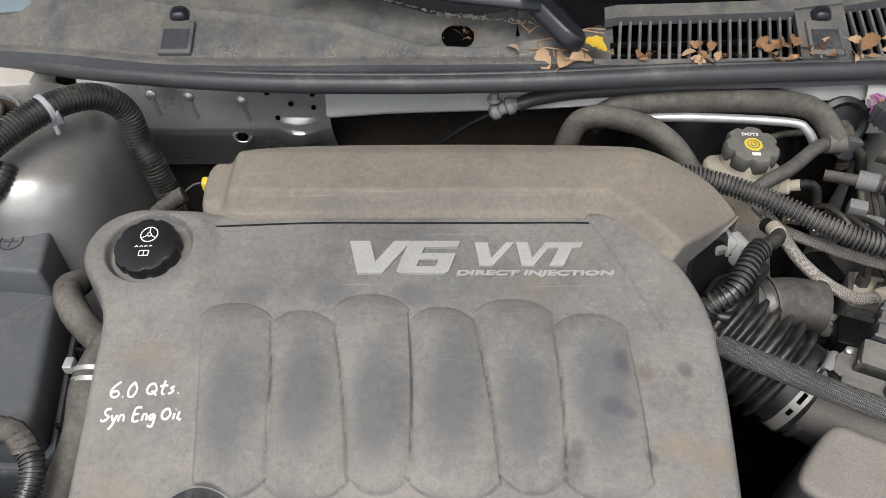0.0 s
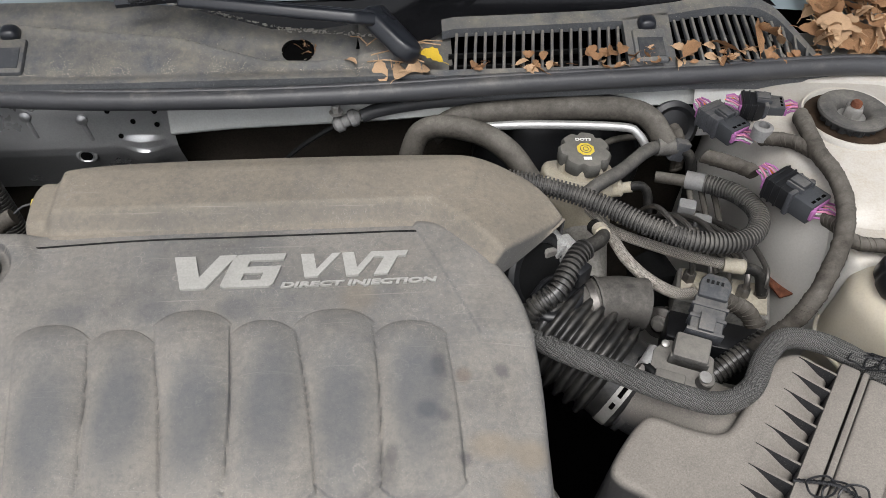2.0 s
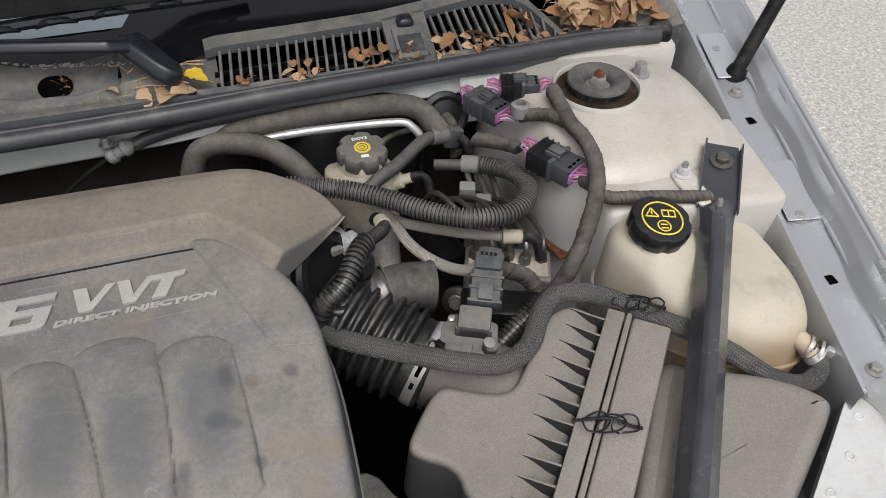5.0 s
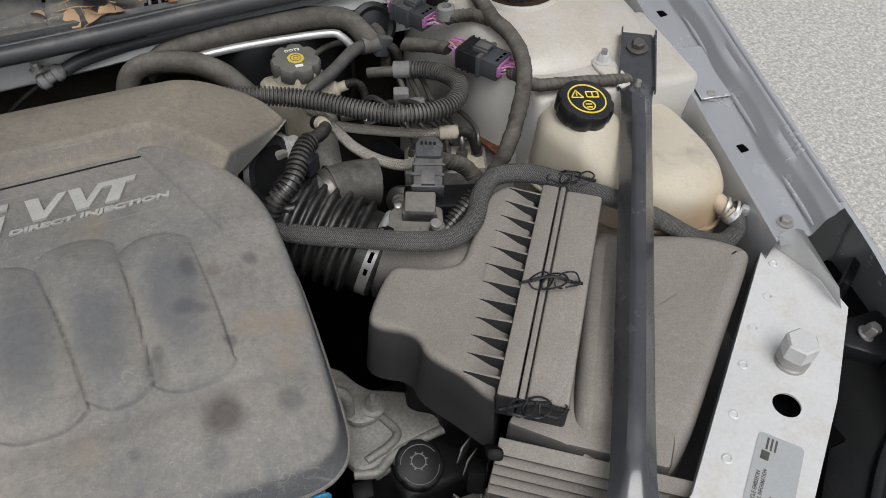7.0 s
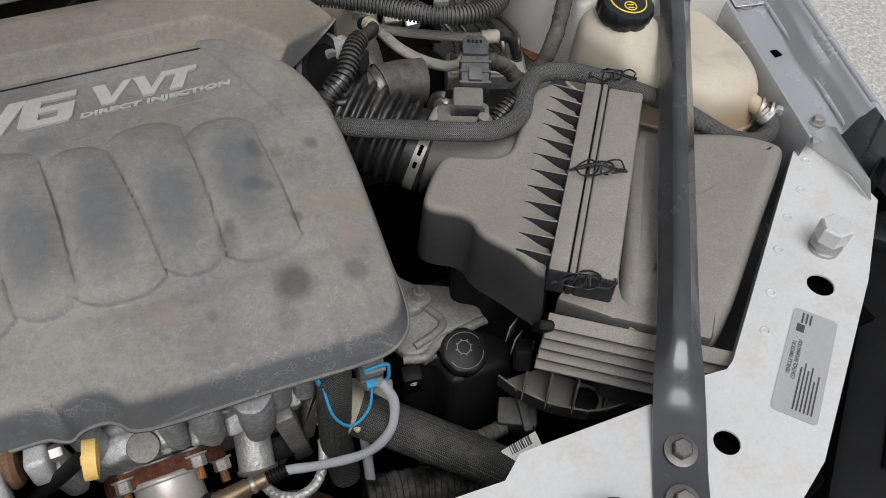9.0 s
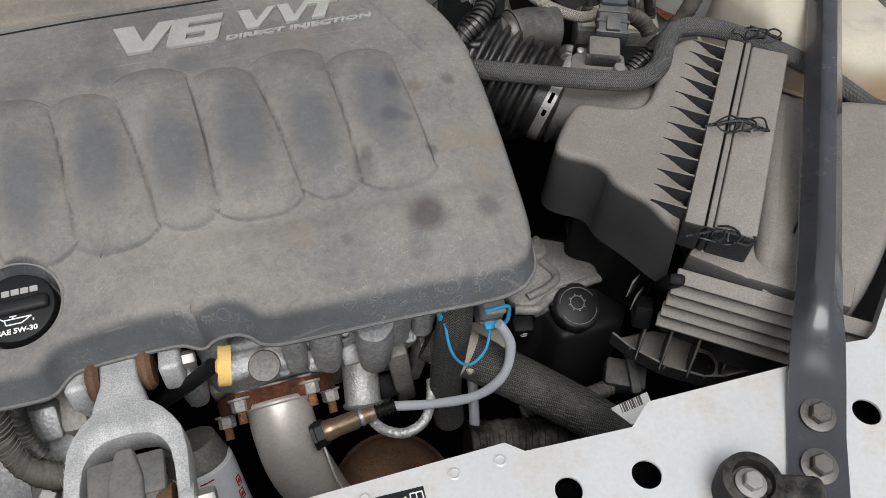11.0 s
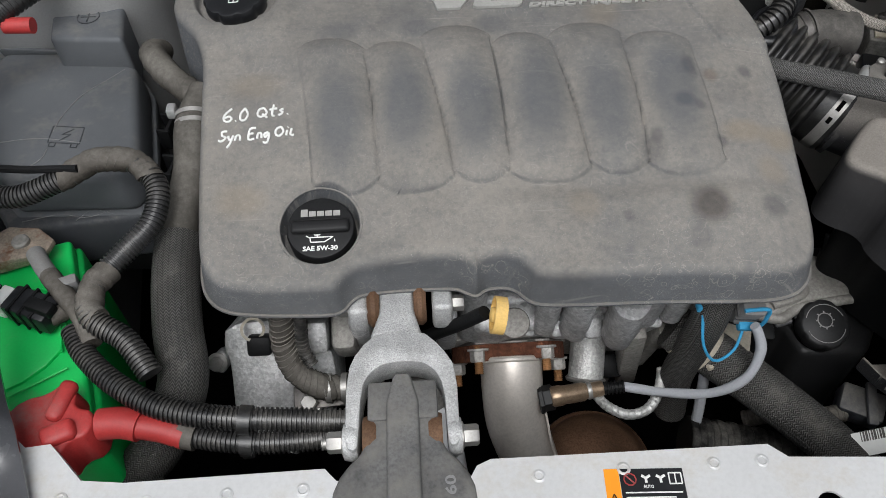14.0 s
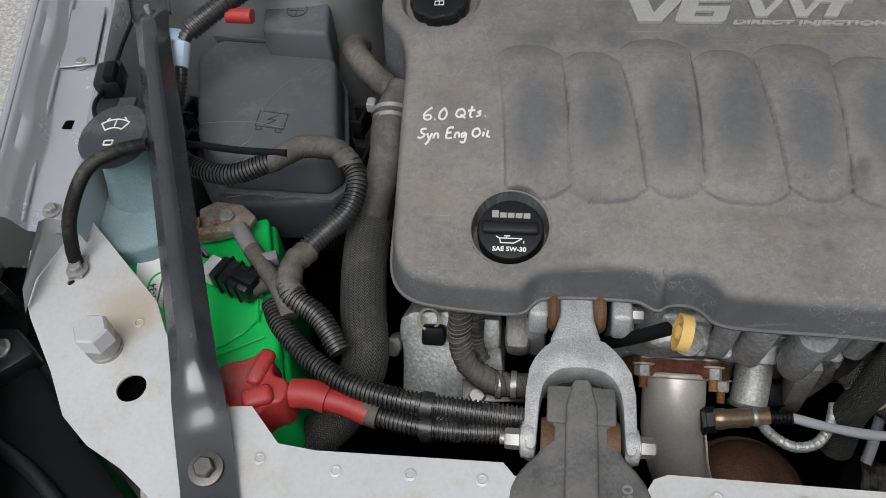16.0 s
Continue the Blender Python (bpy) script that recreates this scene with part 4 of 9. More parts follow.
# the wide slanted capitals, as outlines in a unit box, and a hole for the 6
BIG_V = [(0.0, 1.0), (0.33, 1.0), (0.44, 0.34), (0.72, 1.0), (1.0, 1.0), (0.56, 0.0), (0.17, 0.0)]
BIG_SIX = [(0.25, 1.0), (1.0, 1.0), (0.965, 0.80), (0.43, 0.80), (0.395, 0.61), (0.93, 0.61), (0.915, 0.50), (0.83, 0.08), (0.76, 0.0), (0.06, 0.0), (0.0, 0.06), (0.03, 0.22), (0.16, 0.90)]
SIX_HOLE = [(0.355, 0.41), (0.66, 0.41), (0.62, 0.20), (0.315, 0.20)]
THIN_V = [(0.0, 1.0), (0.32, 1.0), (0.41, 0.32), (0.79, 1.0), (1.0, 1.0), (0.44, 0.0), (0.12, 0.0)]
TEE = [(0.16, 1.0), (1.0, 1.0), (0.93, 0.78), (0.72, 0.76), (0.45, 0.0), (0.10, 0.0), (0.38, 0.76), (0.10, 0.76)]
for outline_, hole_, x0, x1, y0, y1 in ((BIG_V, None, -0.158, -0.094, 0.541, 0.582), (BIG_SIX, SIX_HOLE, -0.108, -0.044, 0.541, 0.582), (THIN_V, None, -0.029, 0.012, 0.5505, 0.580),
                                        (THIN_V, None, 0.0135, 0.0515, 0.5505, 0.580), (TEE, None, 0.042, 0.082, 0.5505, 0.580)):
    lay = lambda loop: [(x0 + (x1 - x0) * u, y0 + (y1 - y0) * v) for u, v in loop]
    g = Geo().plate(lay(outline_)[::-1], 0.0, 0.0030, [lay(hole_)] if hole_ else ())
    g.v = [on_cover(x, y, h) for x, y, h in g.v]
    part("lettering", g, "letter", cover, "raised light grey lettering", sharp=25)
part("lettering", text_geo("DIRECT INJECTION", -0.047, 0.109, 0.5375, 0.5455, on_cover, 0.0022, 0.045, 0.35), "letter", cover, "raised light grey lettering")


def pen(strokes, width=0.0012):
    g = Geo()
    for stroke in strokes:
        g.tube([(x, y, cover_base(x, y) + 0.0006) for x, y in stroke], width, 6, 0.002, flat=1.0)
    return g


def glyphs(strokes, x0, y0, size, lean=0.1):
    return [[(x0 + (px + lean * py) * size, y0 + py * size) for px, py in stroke] for stroke in strokes]


def letters_six_qts():
    six = [[(0.5, 1.0), (0.1, 0.6), (0.05, 0.2), (0.35, 0.0), (0.6, 0.2), (0.4, 0.45), (0.1, 0.3)]]
    dot = [[(0.85, 0.03), (0.9, 0.06)]]
    nil = [[(1.4, 0.95), (1.15, 0.6), (1.2, 0.1), (1.5, 0.05), (1.65, 0.5), (1.4, 0.95)]]
    q = [[(2.7, 0.8), (2.4, 0.75), (2.3, 0.35), (2.6, 0.15), (2.95, 0.4), (2.7, 0.8)], [(2.65, 0.35), (3.0, 0.05)]]
    t = [[(3.35, 0.95), (3.3, 0.2), (3.5, 0.1)], [(3.1, 0.62), (3.6, 0.66)]]
    s = [[(4.05, 0.55), (3.8, 0.5), (4.05, 0.28), (3.75, 0.12)], [(4.35, 0.12), (4.38, 0.15)]]
    return six + dot + nil + q + t + s


def letters_syn_oil():
    s = [[(0.5, 0.9), (0.15, 0.85), (0.2, 0.55), (0.5, 0.4), (0.2, 0.1), (0.0, 0.2)]]
    y = [[(0.65, 0.5), (0.8, 0.1), (1.0, 0.5)], [(1.0, 0.5), (0.8, -0.2), (0.65, -0.4)]]
    n = [[(1.15, 0.1), (1.2, 0.5), (1.45, 0.48), (1.5, 0.1)]]
    e = [[(2.5, 0.95), (2.1, 0.9), (2.1, 0.1), (2.5, 0.12)], [(2.1, 0.52), (2.4, 0.55)]]
    n2 = [[(2.7, 0.1), (2.72, 0.5), (2.95, 0.5), (3.0, 0.12)]]
    gg = [[(3.45, 0.5), (3.15, 0.4), (3.25, 0.1), (3.5, 0.45), (3.45, -0.25), (3.15, -0.2)]]
    o = [[(4.3, 0.8), (4.0, 0.7), (3.95, 0.3), (4.25, 0.15), (4.5, 0.45), (4.3, 0.8)]]
    i = [[(4.75, 0.5), (4.72, 0.15)], [(4.78, 0.72), (4.8, 0.74)]]
    ll = [[(5.05, 0.6), (5.0, 0.15), (5.25, 0.15)]]
    return s + y + n + e + n2 + gg + o + i + ll


part("handwriting", pen(glyphs(letters_six_qts(), -0.3715, 0.4155, 0.0152)), "white", cover, "white paint-pen note reading 6.0 Qts.")
part("handwriting", pen(glyphs(letters_syn_oil(), -0.3745, 0.392, 0.0145)), "white", cover, "white paint-pen note reading Syn Eng Oil")

# rounded lip of the recess round the oil filler cap
part("lip", Geo().tube([(-0.2725 + 0.0396 * math.cos(a), 0.299 + 0.0396 * math.sin(a), cover_base(-0.2725 + 0.0406 * math.cos(a), 0.299 + 0.0406 * math.sin(a)) - 0.0012) for a in [math.pi * k / 24 for k in range(49)]], 0.0017, 10), "cover", cover)

# oil filler cap, sunk into the cover
cap = thing("oil_filler_cap", (-0.2655, 0.290, 0.83), "black round oil filler cap with white print in the cover", "oil cap")
capm = pose(-0.272, 0.3025, 0.8290, 13, 0, 0)
part("dial", Geo().lathe([(0.0330, 0), (0.0330, 0.0175), (0.0315, 0.0206), (0.030, 0.021)], (0, 0, 0), n=48, m=capm), "cap_black", cap)
part("grip", Geo().box((0.056, 0.0135, 0.008), capm @ pose(0, 0.0, 0.0235), 0.0035, 3), "cap_black", cap)


def on_cap(x, y, h):
    return capm @ Vector((x, y, 0.0212 + h))


g = Geo()
for k, high in enumerate((0.0078, 0.0056, 0.0056, 0.0056, 0.0056)):
    x0 = -0.019 + 0.0078 * k
    corners = [(x0, 0.0118), (x0 + 0.0066, 0.0118), (x0 + 0.0066, 0.0118 + high), (x0, 0.0118 + high)]
    g.add([on_cap(x, y, h) for h in (-0.0003, 0.0003) for x, y in corners], [(4, 5, 6, 7), (0, 1, 5, 4), (1, 2, 6, 5), (2, 3, 7, 6), (3, 0, 4, 7)])
part("maker_mark", g, "letter", cap, "pale printed maker's mark")
part("lettering", text_geo("SAE 5W-30", -0.0165, 0.0165, -0.0245, -0.0195, on_cap, 0.0003, 0.03), "white", cap, "white printed lettering")
g = Geo()
for a, b in (((-0.010, -0.0105), (0.004, -0.0105)), ((-0.010, -0.0105), (-0.009, -0.0155)), ((-0.009, -0.0155), (0.004, -0.0155)), ((0.004, -0.0155), (0.012, -0.0105)),
             ((0.004, -0.0105), (0.012, -0.0105)), ((-0.003, -0.0105), (-0.003, -0.008)), ((-0.006, -0.008), (0.0, -0.008)), ((-0.010, -0.011), (-0.0135, -0.0085)),
             ((0.0135, -0.013), (0.0135, -0.0155))):
    g.tube([on_cap(*a, 0.0), on_cap(*b, 0.0)], 0.0006, 5, 0.01)
part("oil_can_symbol", g, "white", cap, "white oil can symbol")

# steering-fluid cap: a scalloped knob
cap = thing("steering_fluid_cap", (-0.368, 0.566, 0.90), "black knurled power steering fluid cap", "fluid cap")
km = pose(-0.366, 0.574, 0.902, 9, -3, 0)
part("knob", Geo().lathe([(0.030, 0.0), (0.034, 0.008), (0.0345, 0.019), (0.0325, 0.0235), (0.029, 0.0245)], (0, 0, 0), n=96, m=km,
     wave=lambda a, k: 1 - 0.065 * max(0.0, math.cos(9 * a)) ** 2 if k < 4 else 1 - 0.03 * max(0.0, math.cos(9 * a)) ** 2), "black_clean", cap)
g = Geo()


def arc(g, m, x, y, r, a0, a1, h, w=0.0006):
    g.tube([m @ Vector((x + r * math.cos(radians(a)), y + r * math.sin(radians(a)), h)) for a in np.linspace(a0, a1, 18)], w, 5, 0.003)


arc(g, km, 0.002, 0.012, 0.009, 0, 358, 0.0246)
arc(g, km, 0.002, 0.012, 0.0025, 0, 358, 0.0246)
for a in (90, 210, 330):
    g.tube([km @ Vector((0.002 + r * math.cos(radians(a)), 0.012 + r * math.sin(radians(a)), 0.0246)) for r in (0.002, 0.009)], 0.0006, 5, 0.01)
for k in range(4):
    g.tube([km @ Vector((-0.010 + 0.005 * k + d, -0.003 + h, 0.0246)) for d, h in ((0, 0), (0.0018, 0.0012), (0.0034, 0))], 0.0005, 5, 0.002)
for a, b in (((-0.004, -0.008), (0.006, -0.008)), ((-0.004, -0.014), (0.006, -0.014)), ((-0.004, -0.008), (-0.004, -0.014)), ((0.006, -0.008), (0.006, -0.014)), ((0.001, -0.008), (0.001, -0.014))):
    g.tube([km @ Vector((*a, 0.0246)), km @ Vector((*b, 0.0246))], 0.0005, 5, 0.01)
part("cap_symbol", g, "white", cap, "white steering wheel symbol")

# ---- air filter box ----
box = thing("air_filter_box", (0.45, 0.3, 0.60), "dusty black plastic air filter box wired shut", "air box")
sa, sb = Vector((0.356, 0.228)), Vector((0.516, 0.439))
along = (sb - sa).normalized()
across = Vector((-along.y, along.x))
turn = math.degrees(math.atan2(along.y, along.x))
LID = [(0.262, 0.376), (0.254, 0.358), (0.262, 0.341), (0.294, 0.322), (0.292, 0.294), (0.318, 0.256), (0.342, 0.224), (0.351, 0.226), (0.515, 0.445), (0.508, 0.462), (0.476, 0.474), (0.446, 0.468),
       (0.427, 0.452), (0.385, 0.401), (0.373, 0.393), (0.345, 0.404), (0.315, 0.422), (0.295, 0.414)]


def lid_top(x, y):
    run = (x - 0.30) * 0.62 + (y - 0.33) * 0.78
    near = (Vector((x, y)) - sa).dot(across)
    return 0.843 + 0.024 * smooth(0.0, 0.20, run) - 0.016 * smooth(0.050, 0.012, near)


part("lid", sheet(chaikin(LID, 2), (0.37, 0.345), lid_top, lambda x, y: 0.735 + 0.022 * smooth(0.36, 0.30, x), 0.009, 0.006, 420, 90), "airbox", box, sharp=50)
# stiffening fins beside the seam, which climbs towards the firewall
def rail_z(d):
    return 0.845 + 0.0235 * d / 0.265


for k in range(12):
    d = 0.010 + 0.0222 * k
    p = sa + along * d
    w = 0.052 - 0.001 * abs(k - 6)
    m = pose(p.x, p.y, 0.845, 0, 0, turn)
    g = Geo()
    g.plate([(-0.0016, 0), (0.0016, 0), (0.0006, w), (-0.0006, w)], -0.03, 0.0065, m=m)
    far_z = lid_top(p.x + across.x * w, p.y + across.y * w) + 0.001
    for i, (x, y, z) in enumerate(g.v):
        q = (Vector((x, y)) - p).dot(across)
        if z > 0.85:
            g.v[i] = (x, y, rail_z(d) - 0.003 + (far_z - rail_z(d) + 0.003) * max(0, q) / w)
    part("fin", g, "airbox", box)
# the seam rail and the flat lid beyond it
m = pose((sa.x + sb.x) / 2, (sa.y + sb.y) / 2, 0.8565 - 0.021, 0, -5, turn)
half = (sb - sa).length / 2 + 0.008
part("seam_rail", Geo().box((2 * half, 0.020, 0.042), m, 0.003), "airbox", box)
part("seam_rail", Geo().box((2 * half, 0.007, 0.042), m @ pose(0, -0.0145, 0.001), 0.0025), "airbox", box)
part("clamp_side", Geo().box((2 * half - 0.004, 0.042, 0.060), m @ pose(0, -0.0395, -0.010), 0.004, 3), "airbox", box)
# lower case with the snorkel that runs on under the brace
CASE = [(0.385, 0.165), (0.410, 0.140), (0.47, 0.105), (0.50, 0.112), (0.575, 0.174), (0.70, 0.277), (0.718, 0.295), (0.708, 0.32), (0.66, 0.362), (0.60, 0.40), (0.555, 0.41), (0.50, 0.33)]


def case_top(x, y):
    away = (Vector((x, y)) - sa).dot(-across)
    z = 0.834 - 0.020 * smooth(0.06, 0.09, away)
    z -= 0.04 * smooth(0.20, 0.13, y) * smooth(0.55, 0.42, x)
    z += 0.014 * smooth(0.60, 0.68, x)
    return z


part("lower_case", sheet(chaikin(CASE, 2), (0.54, 0.27), case_top, 0.67, 0.018, 0.006, 260, 50), "airbox", box, sharp=50)
part("lower_shell", Geo().prism([(0.425 + (x - 0.425) * 0.72, 0.375 + (y - 0.375) * 0.72) for x, y in chaikin(LID, 2)], 0.62, 0.765, 0.0), "black", box, sharp=50)
part("front_wall", Geo().prism([(0.352, 0.216), (0.395, 0.172), (0.475, 0.110), (0.53, 0.17), (0.43, 0.27)], 0.66, 0.802, 0.006, 2), "airbox", box)
# louvred front of the lower case: five long slats, each below and ahead of the last
for k in range(5):
    a, b = Vector((0.338 - 0.0025 * k, 0.204 - 0.002 * k, 0.787 - 0.0155 * k)), Vector((0.490, 0.088 - 0.004 * k, 0.785 - 0.0155 * k))
    c = (a + b) / 2
    part("louvre", Geo().box(((b - a).length, 0.017, 0.0035), pose(c.x, c.y, c.z, 24, 0, math.degrees(math.atan2(b.y - a.y, b.x - a.x))), 0.001, 1), "airbox", box)
BASE = [(0.306, 0.230), (0.318, 0.206), (0.345, 0.173), (0.380, 0.148), (0.402, 0.142), (0.47, 0.138), (0.46, 0.17), (0.36, 0.228)]
part("foot_tray", Geo().prism(BASE[::-1], 0.630, 0.640, 0.002, 1), "airbox", box)
for (x0, y0), (x1, y1) in zip(BASE[:5], BASE[1:6]):
    c, d = ((x0 + x1) / 2, (y0 + y1) / 2), (x1 - x0, y1 - y0)
    part("tray_rim", Geo().box((math.hypot(*d), 0.003, 0.022), pose(c[0], c[1], 0.645, 0, 0, math.degrees(math.atan2(d[1], d[0]))), 0.001, 1), "airbox", box)
for k, (x, y) in enumerate(((0.330, 0.206), (0.350, 0.186), (0.375, 0.168), (0.410, 0.156))):
    part("web", Geo().box((0.003, 0.040, 0.060), pose(x + 0.006, y + 0.010, 0.668, -25, 0, 52 - 90), 0.0008, 1), "airbox", box)
part("foot", Geo().lathe([(0.016, 0), (0.016, 0.004), (0.009, 0.006), (0.009, 0.003), (0.004, 0.003)], (0.391, 0.168, 0.638), n=24), "black", box)
part("hinge_arm", Geo().box((0.016, 0.085, 0.012), pose(0.336, 0.207, 0.770, -58, 0, -28), 0.004), "black", box)
part("hinge_block", Geo().box((0.020, 0.026, 0.03), pose(0.326, 0.218, 0.705, -20, 0, -28), 0.004), "black", box)
for k in range(3):
    part("side_web", Geo().box((0.002, 0.03, 0.02), pose(0.322 + 0.004 * k, 0.242 - 0.008 * k, 0.725 - 0.016 * k, -30, 0, -50), 0.0006, 1), "airbox", box)
# loops of black tie wire that hold the box shut
for px, py, k in ((0.541, 0.446, 1), (0.452, 0.322, 2), (0.370, 0.203, 3)):
    wz = {1: 0.872, 2: 0.860, 3: 0.842}[k]
    w = thing("tie_wire", (px, py, wz - 0.008), "twisted black tie wire round the box seam", "tie wire", "tie wires on the air box")
    rnd = random.Random(k)
    for q in range(3):
        pts = []
        for j in range(9):
            a = j / 8 * 6.1 + q * 2
            pts.append((px + 0.0125 * math.cos(a) * (1 + 0.3 * rnd.random()) + 0.013 * q - 0.012, py + 0.008 * math.sin(a) * (1 + 0.4 * rnd.random()) - 0.006 * q, wz + 0.008 * rnd.random()))
        part("wire_loop", Geo().tube(pts, 0.0011, 6, 0.003), "black_clean", w)
    part("twist", Geo().tube([(px - 0.03, py + 0.012, wz - 0.006), (px, py, wz + 0.005), (px + 0.02, py - 0.012, wz), (px + 0.035, py - 0.016, wz - 0.006)], 0.0022, 6, 0.004, corr=0.004, depth=0.25), "black_clean", w)

# ---- coolant tank ----
tank = thing("coolant_tank", (0.64, 0.45, 0.74), "milky plastic coolant tank stained brown below", "coolant tank")
TANK = [(0.543, 0.537), (0.548, 0.505), (0.572, 0.450), (0.608, 0.404), (0.654, 0.379), (0.702, 0.364), (0.730, 0.370), (0.750, 0.395), (0.765, 0.44), (0.767, 0.48), (0.766, 0.53), (0.757, 0.562),
        (0.72, 0.585), (0.66, 0.598), (0.60, 0.593), (0.563, 0.57)]


def tank_top(x, y):
    d = math.hypot(x - 0.598, y - 0.52)
    return 0.862 - 0.02 * smooth(0.42, 0.36, y) + 0.034 * smooth(0.078, 0.030, d)


part("body", sheet(chaikin(TANK, 3), (0.66, 0.48), tank_top, 0.78, 0.030, 0.006, 220, 60), "tank", tank, sharp=60)
part("lower_half", Geo().prism(chaikin([(0.66 + (x - 0.66) * 0.97, 0.48 + (y - 0.48) * 0.97) for x, y in TANK], 1), 0.70, 0.785, 0.006), "tank", tank)
part("seam", Geo().tube([(x, y, 0.796) for x, y in chaikin(TANK, 2)] + [(*chaikin(TANK, 2)[0], 0.796)], 0.003, 8, 0.006), "tank", tank)
cm = pose(0.599, 0.520, 0.892, 0, 0, 0) @ pose(0, 0, 0, 8, 6, -14)
cap = part("cap", Geo().lathe([(0.030, 0.0), (0.0355, 0.007), (0.036, 0.022), (0.034, 0.027), (0.030, 0.028)], (0, 0, 0), n=96, m=cm,
           wave=lambda a, k: 1 - 0.06 * max(0.0, math.cos(8 * a)) ** 2 if k < 4 else 1 - 0.02 * max(0.0, math.cos(8 * a)) ** 2), "black_clean", tank, "black screw cap with yellow symbols")
g = Geo()
arc(g, cm, 0, 0, 0.0235, 0, 359, 0.0281, 0.0011)
arc(g, cm, 0.0, -0.011, 0.0075, 0, 359, 0.0281, 0.0009)
for a, b in (((-0.019, 0.002), (-0.004, 0.002)), ((-0.004, 0.002), (-0.0115, 0.014)), ((-0.0115, 0.014), (-0.019, 0.002)), ((0.001, 0.003), (0.016, 0.003)), ((0.001, 0.012), (0.016, 0.012)),
             ((0.001, 0.003), (0.001, 0.012)), ((0.0085, 0.003), (0.0085, 0.012)), ((0.016, 0.003), (0.016, 0.012)), ((-0.004, -0.014), (0.004, -0.014)), ((-0.004, -0.009), (0.004, -0.009)),
             ((-0.0115, 0.005), (-0.0115, 0.010))):
    g.tube([cm @ Vector((*a, 0.0281)), cm @ Vector((*b, 0.0281))], 0.0009, 5, 0.01)
part("cap_symbol", g, "yellow", cap, "yellow warning symbols and ring")
part("outlet", Geo().tube([(0.715, 0.385, 0.832), (0.724, 0.372, 0.826), (0.73, 0.36, 0.82)], 0.011, 14), "tank", tank)
c = thing("hose_clamp", (0.727, 0.364, 0.822), "steel spring clamp on the tank outlet", "hose clamp")
for dx in (0, 0.009):
    part("band", Geo().hoop((0.726 + dx, 0.368 - dx * 0.9, 0.8245 - dx * 0.3), (0.7, -0.65, -0.2), 0.0130, 0.0036, 0.0012, 28), "zinc", c)

# ---- strut braces: black stamped bars from the towers to the front panel ----
def brace(s, top, low, label):
    top, low = Vector(top), Vector(low)
    d = (low - top)
    b = thing("strut_brace", (s * low.x, low.y, low.z), label, "brace bar")
    stations = ((-0.02, 0.020, 0.0, 0.0), (0.0, 0.023, 0.0, 0.0), (0.10, 0.023, 0.0, 0.0), (0.16, 0.0190, 0.012, 0.012), (0.22, 0.0190, 0.017, 0.016), (0.45, 0.0200, 0.017, 0.016),
                (0.72, 0.0205, 0.016, 0.015), (0.80, 0.0215, 0.012, 0.010), (0.86, 0.0240, 0.004, 0.003), (0.91, 0.0245, 0.0, 0.0), (1.10, 0.0245, 0.0, 0.0))
    prof = [(-1.0, -0.25), (-1.0, 0.0), (-0.93, 0.12), (-0.6, 0.62), (-0.42, 0.92), (-0.2, 1.0), (0.2, 1.0), (0.42, 0.92), (0.6, 0.62), (0.93, 0.12), (1.0, 0.0), (1.0, -0.25)]
    side = Vector((d.y, -d.x, 0)).normalized() * -1
    up = side.cross(d.normalized()) * -1
    if up.z < 0:
        up = -up
    vs, fs, n = [], [], len(prof)
    fine = []
    for (a0, w0, h0, r0), (a1, w1, h1, r1) in zip(stations, stations[1:]):
        for k in range(6):
            f = k / 6
            e = f * f * (3 - 2 * f)
            fine.append((a0 + (a1 - a0) * f, w0 + (w1 - w0) * e, h0 + (h1 - h0) * e))
    fine.append(stations[-1][:3])
    for a, w, h in fine:
        p = top + d * a
        p.z = max(p.z, low.z + 0.003)
        for u, v in prof:
            q = p + side * (u * w) + up * (v * h if v > 0 else v * (0.012 if a > 0.12 else 0.004))
            vs.append((s * q.x, q.y, q.z))
    for k in range(len(fine) - 1):
        for i in range(n):
            j = (i + 1) % n
            fs.append((k * n + i, k * n + j, (k + 1) * n + j, (k + 1) * n + i))
    fs += [tuple(range(n)), tuple((len(fine) - 1) * n + i for i in range(n))]
    part("bar", Geo().add(vs, fs), "brace", b, sharp=32)
    # turned-up lips beside the upper bolt
    for e in (-1, 1):
        g = Geo()
        q0, q1 = top + side * 0.022 * e - d * 0.012, top + side * 0.023 * e + d * 0.13
        vs = []
        for q, h in ((q0, 0.014), (q1, 0.003)):
            for t in (-0.001, 0.001):
                vs += [q + side * t - up * 0.003, q + side * t + up * h]
        g.add([(s * v.x, v.y, v.z) for v in vs], [(0, 1, 5, 4), (2, 6, 7, 3), (1, 3, 7, 5), (0, 4, 6, 2), (0, 2, 3, 1), (4, 5, 7, 6)])
        part("lip", g, "brace", b)
    for a in (0.02, 0.955, 1.02):
        p = top + d * a + up * 0.001
        p.z = max(p.z, low.z + 0.004)
        part("bolt", Geo().hexbolt((s * p.x, p.y, p.z), 0.0095 if a > 0.5 else 0.009, (s * up.x, up.y, up.z), 1.6, 0.9), "steel_dark", b)
    p = top + d * 0.125 + up * 0.002
    part("stud", Geo().lathe([(0.004, 0), (0.004, 0.01), (0.003, 0.012)], (s * p.x, p.y, p.z), n=12), "zinc", b)
    return b


brace(1, (0.737, 0.611, 0.912), (0.353, -0.008, 0.803), "long black stamped steel brace bar with bolted ends")
brace(-1, (0.742, 0.630, 0.925), (0.511, 0.020, 0.806), "long black stamped steel brace bar beside the battery")

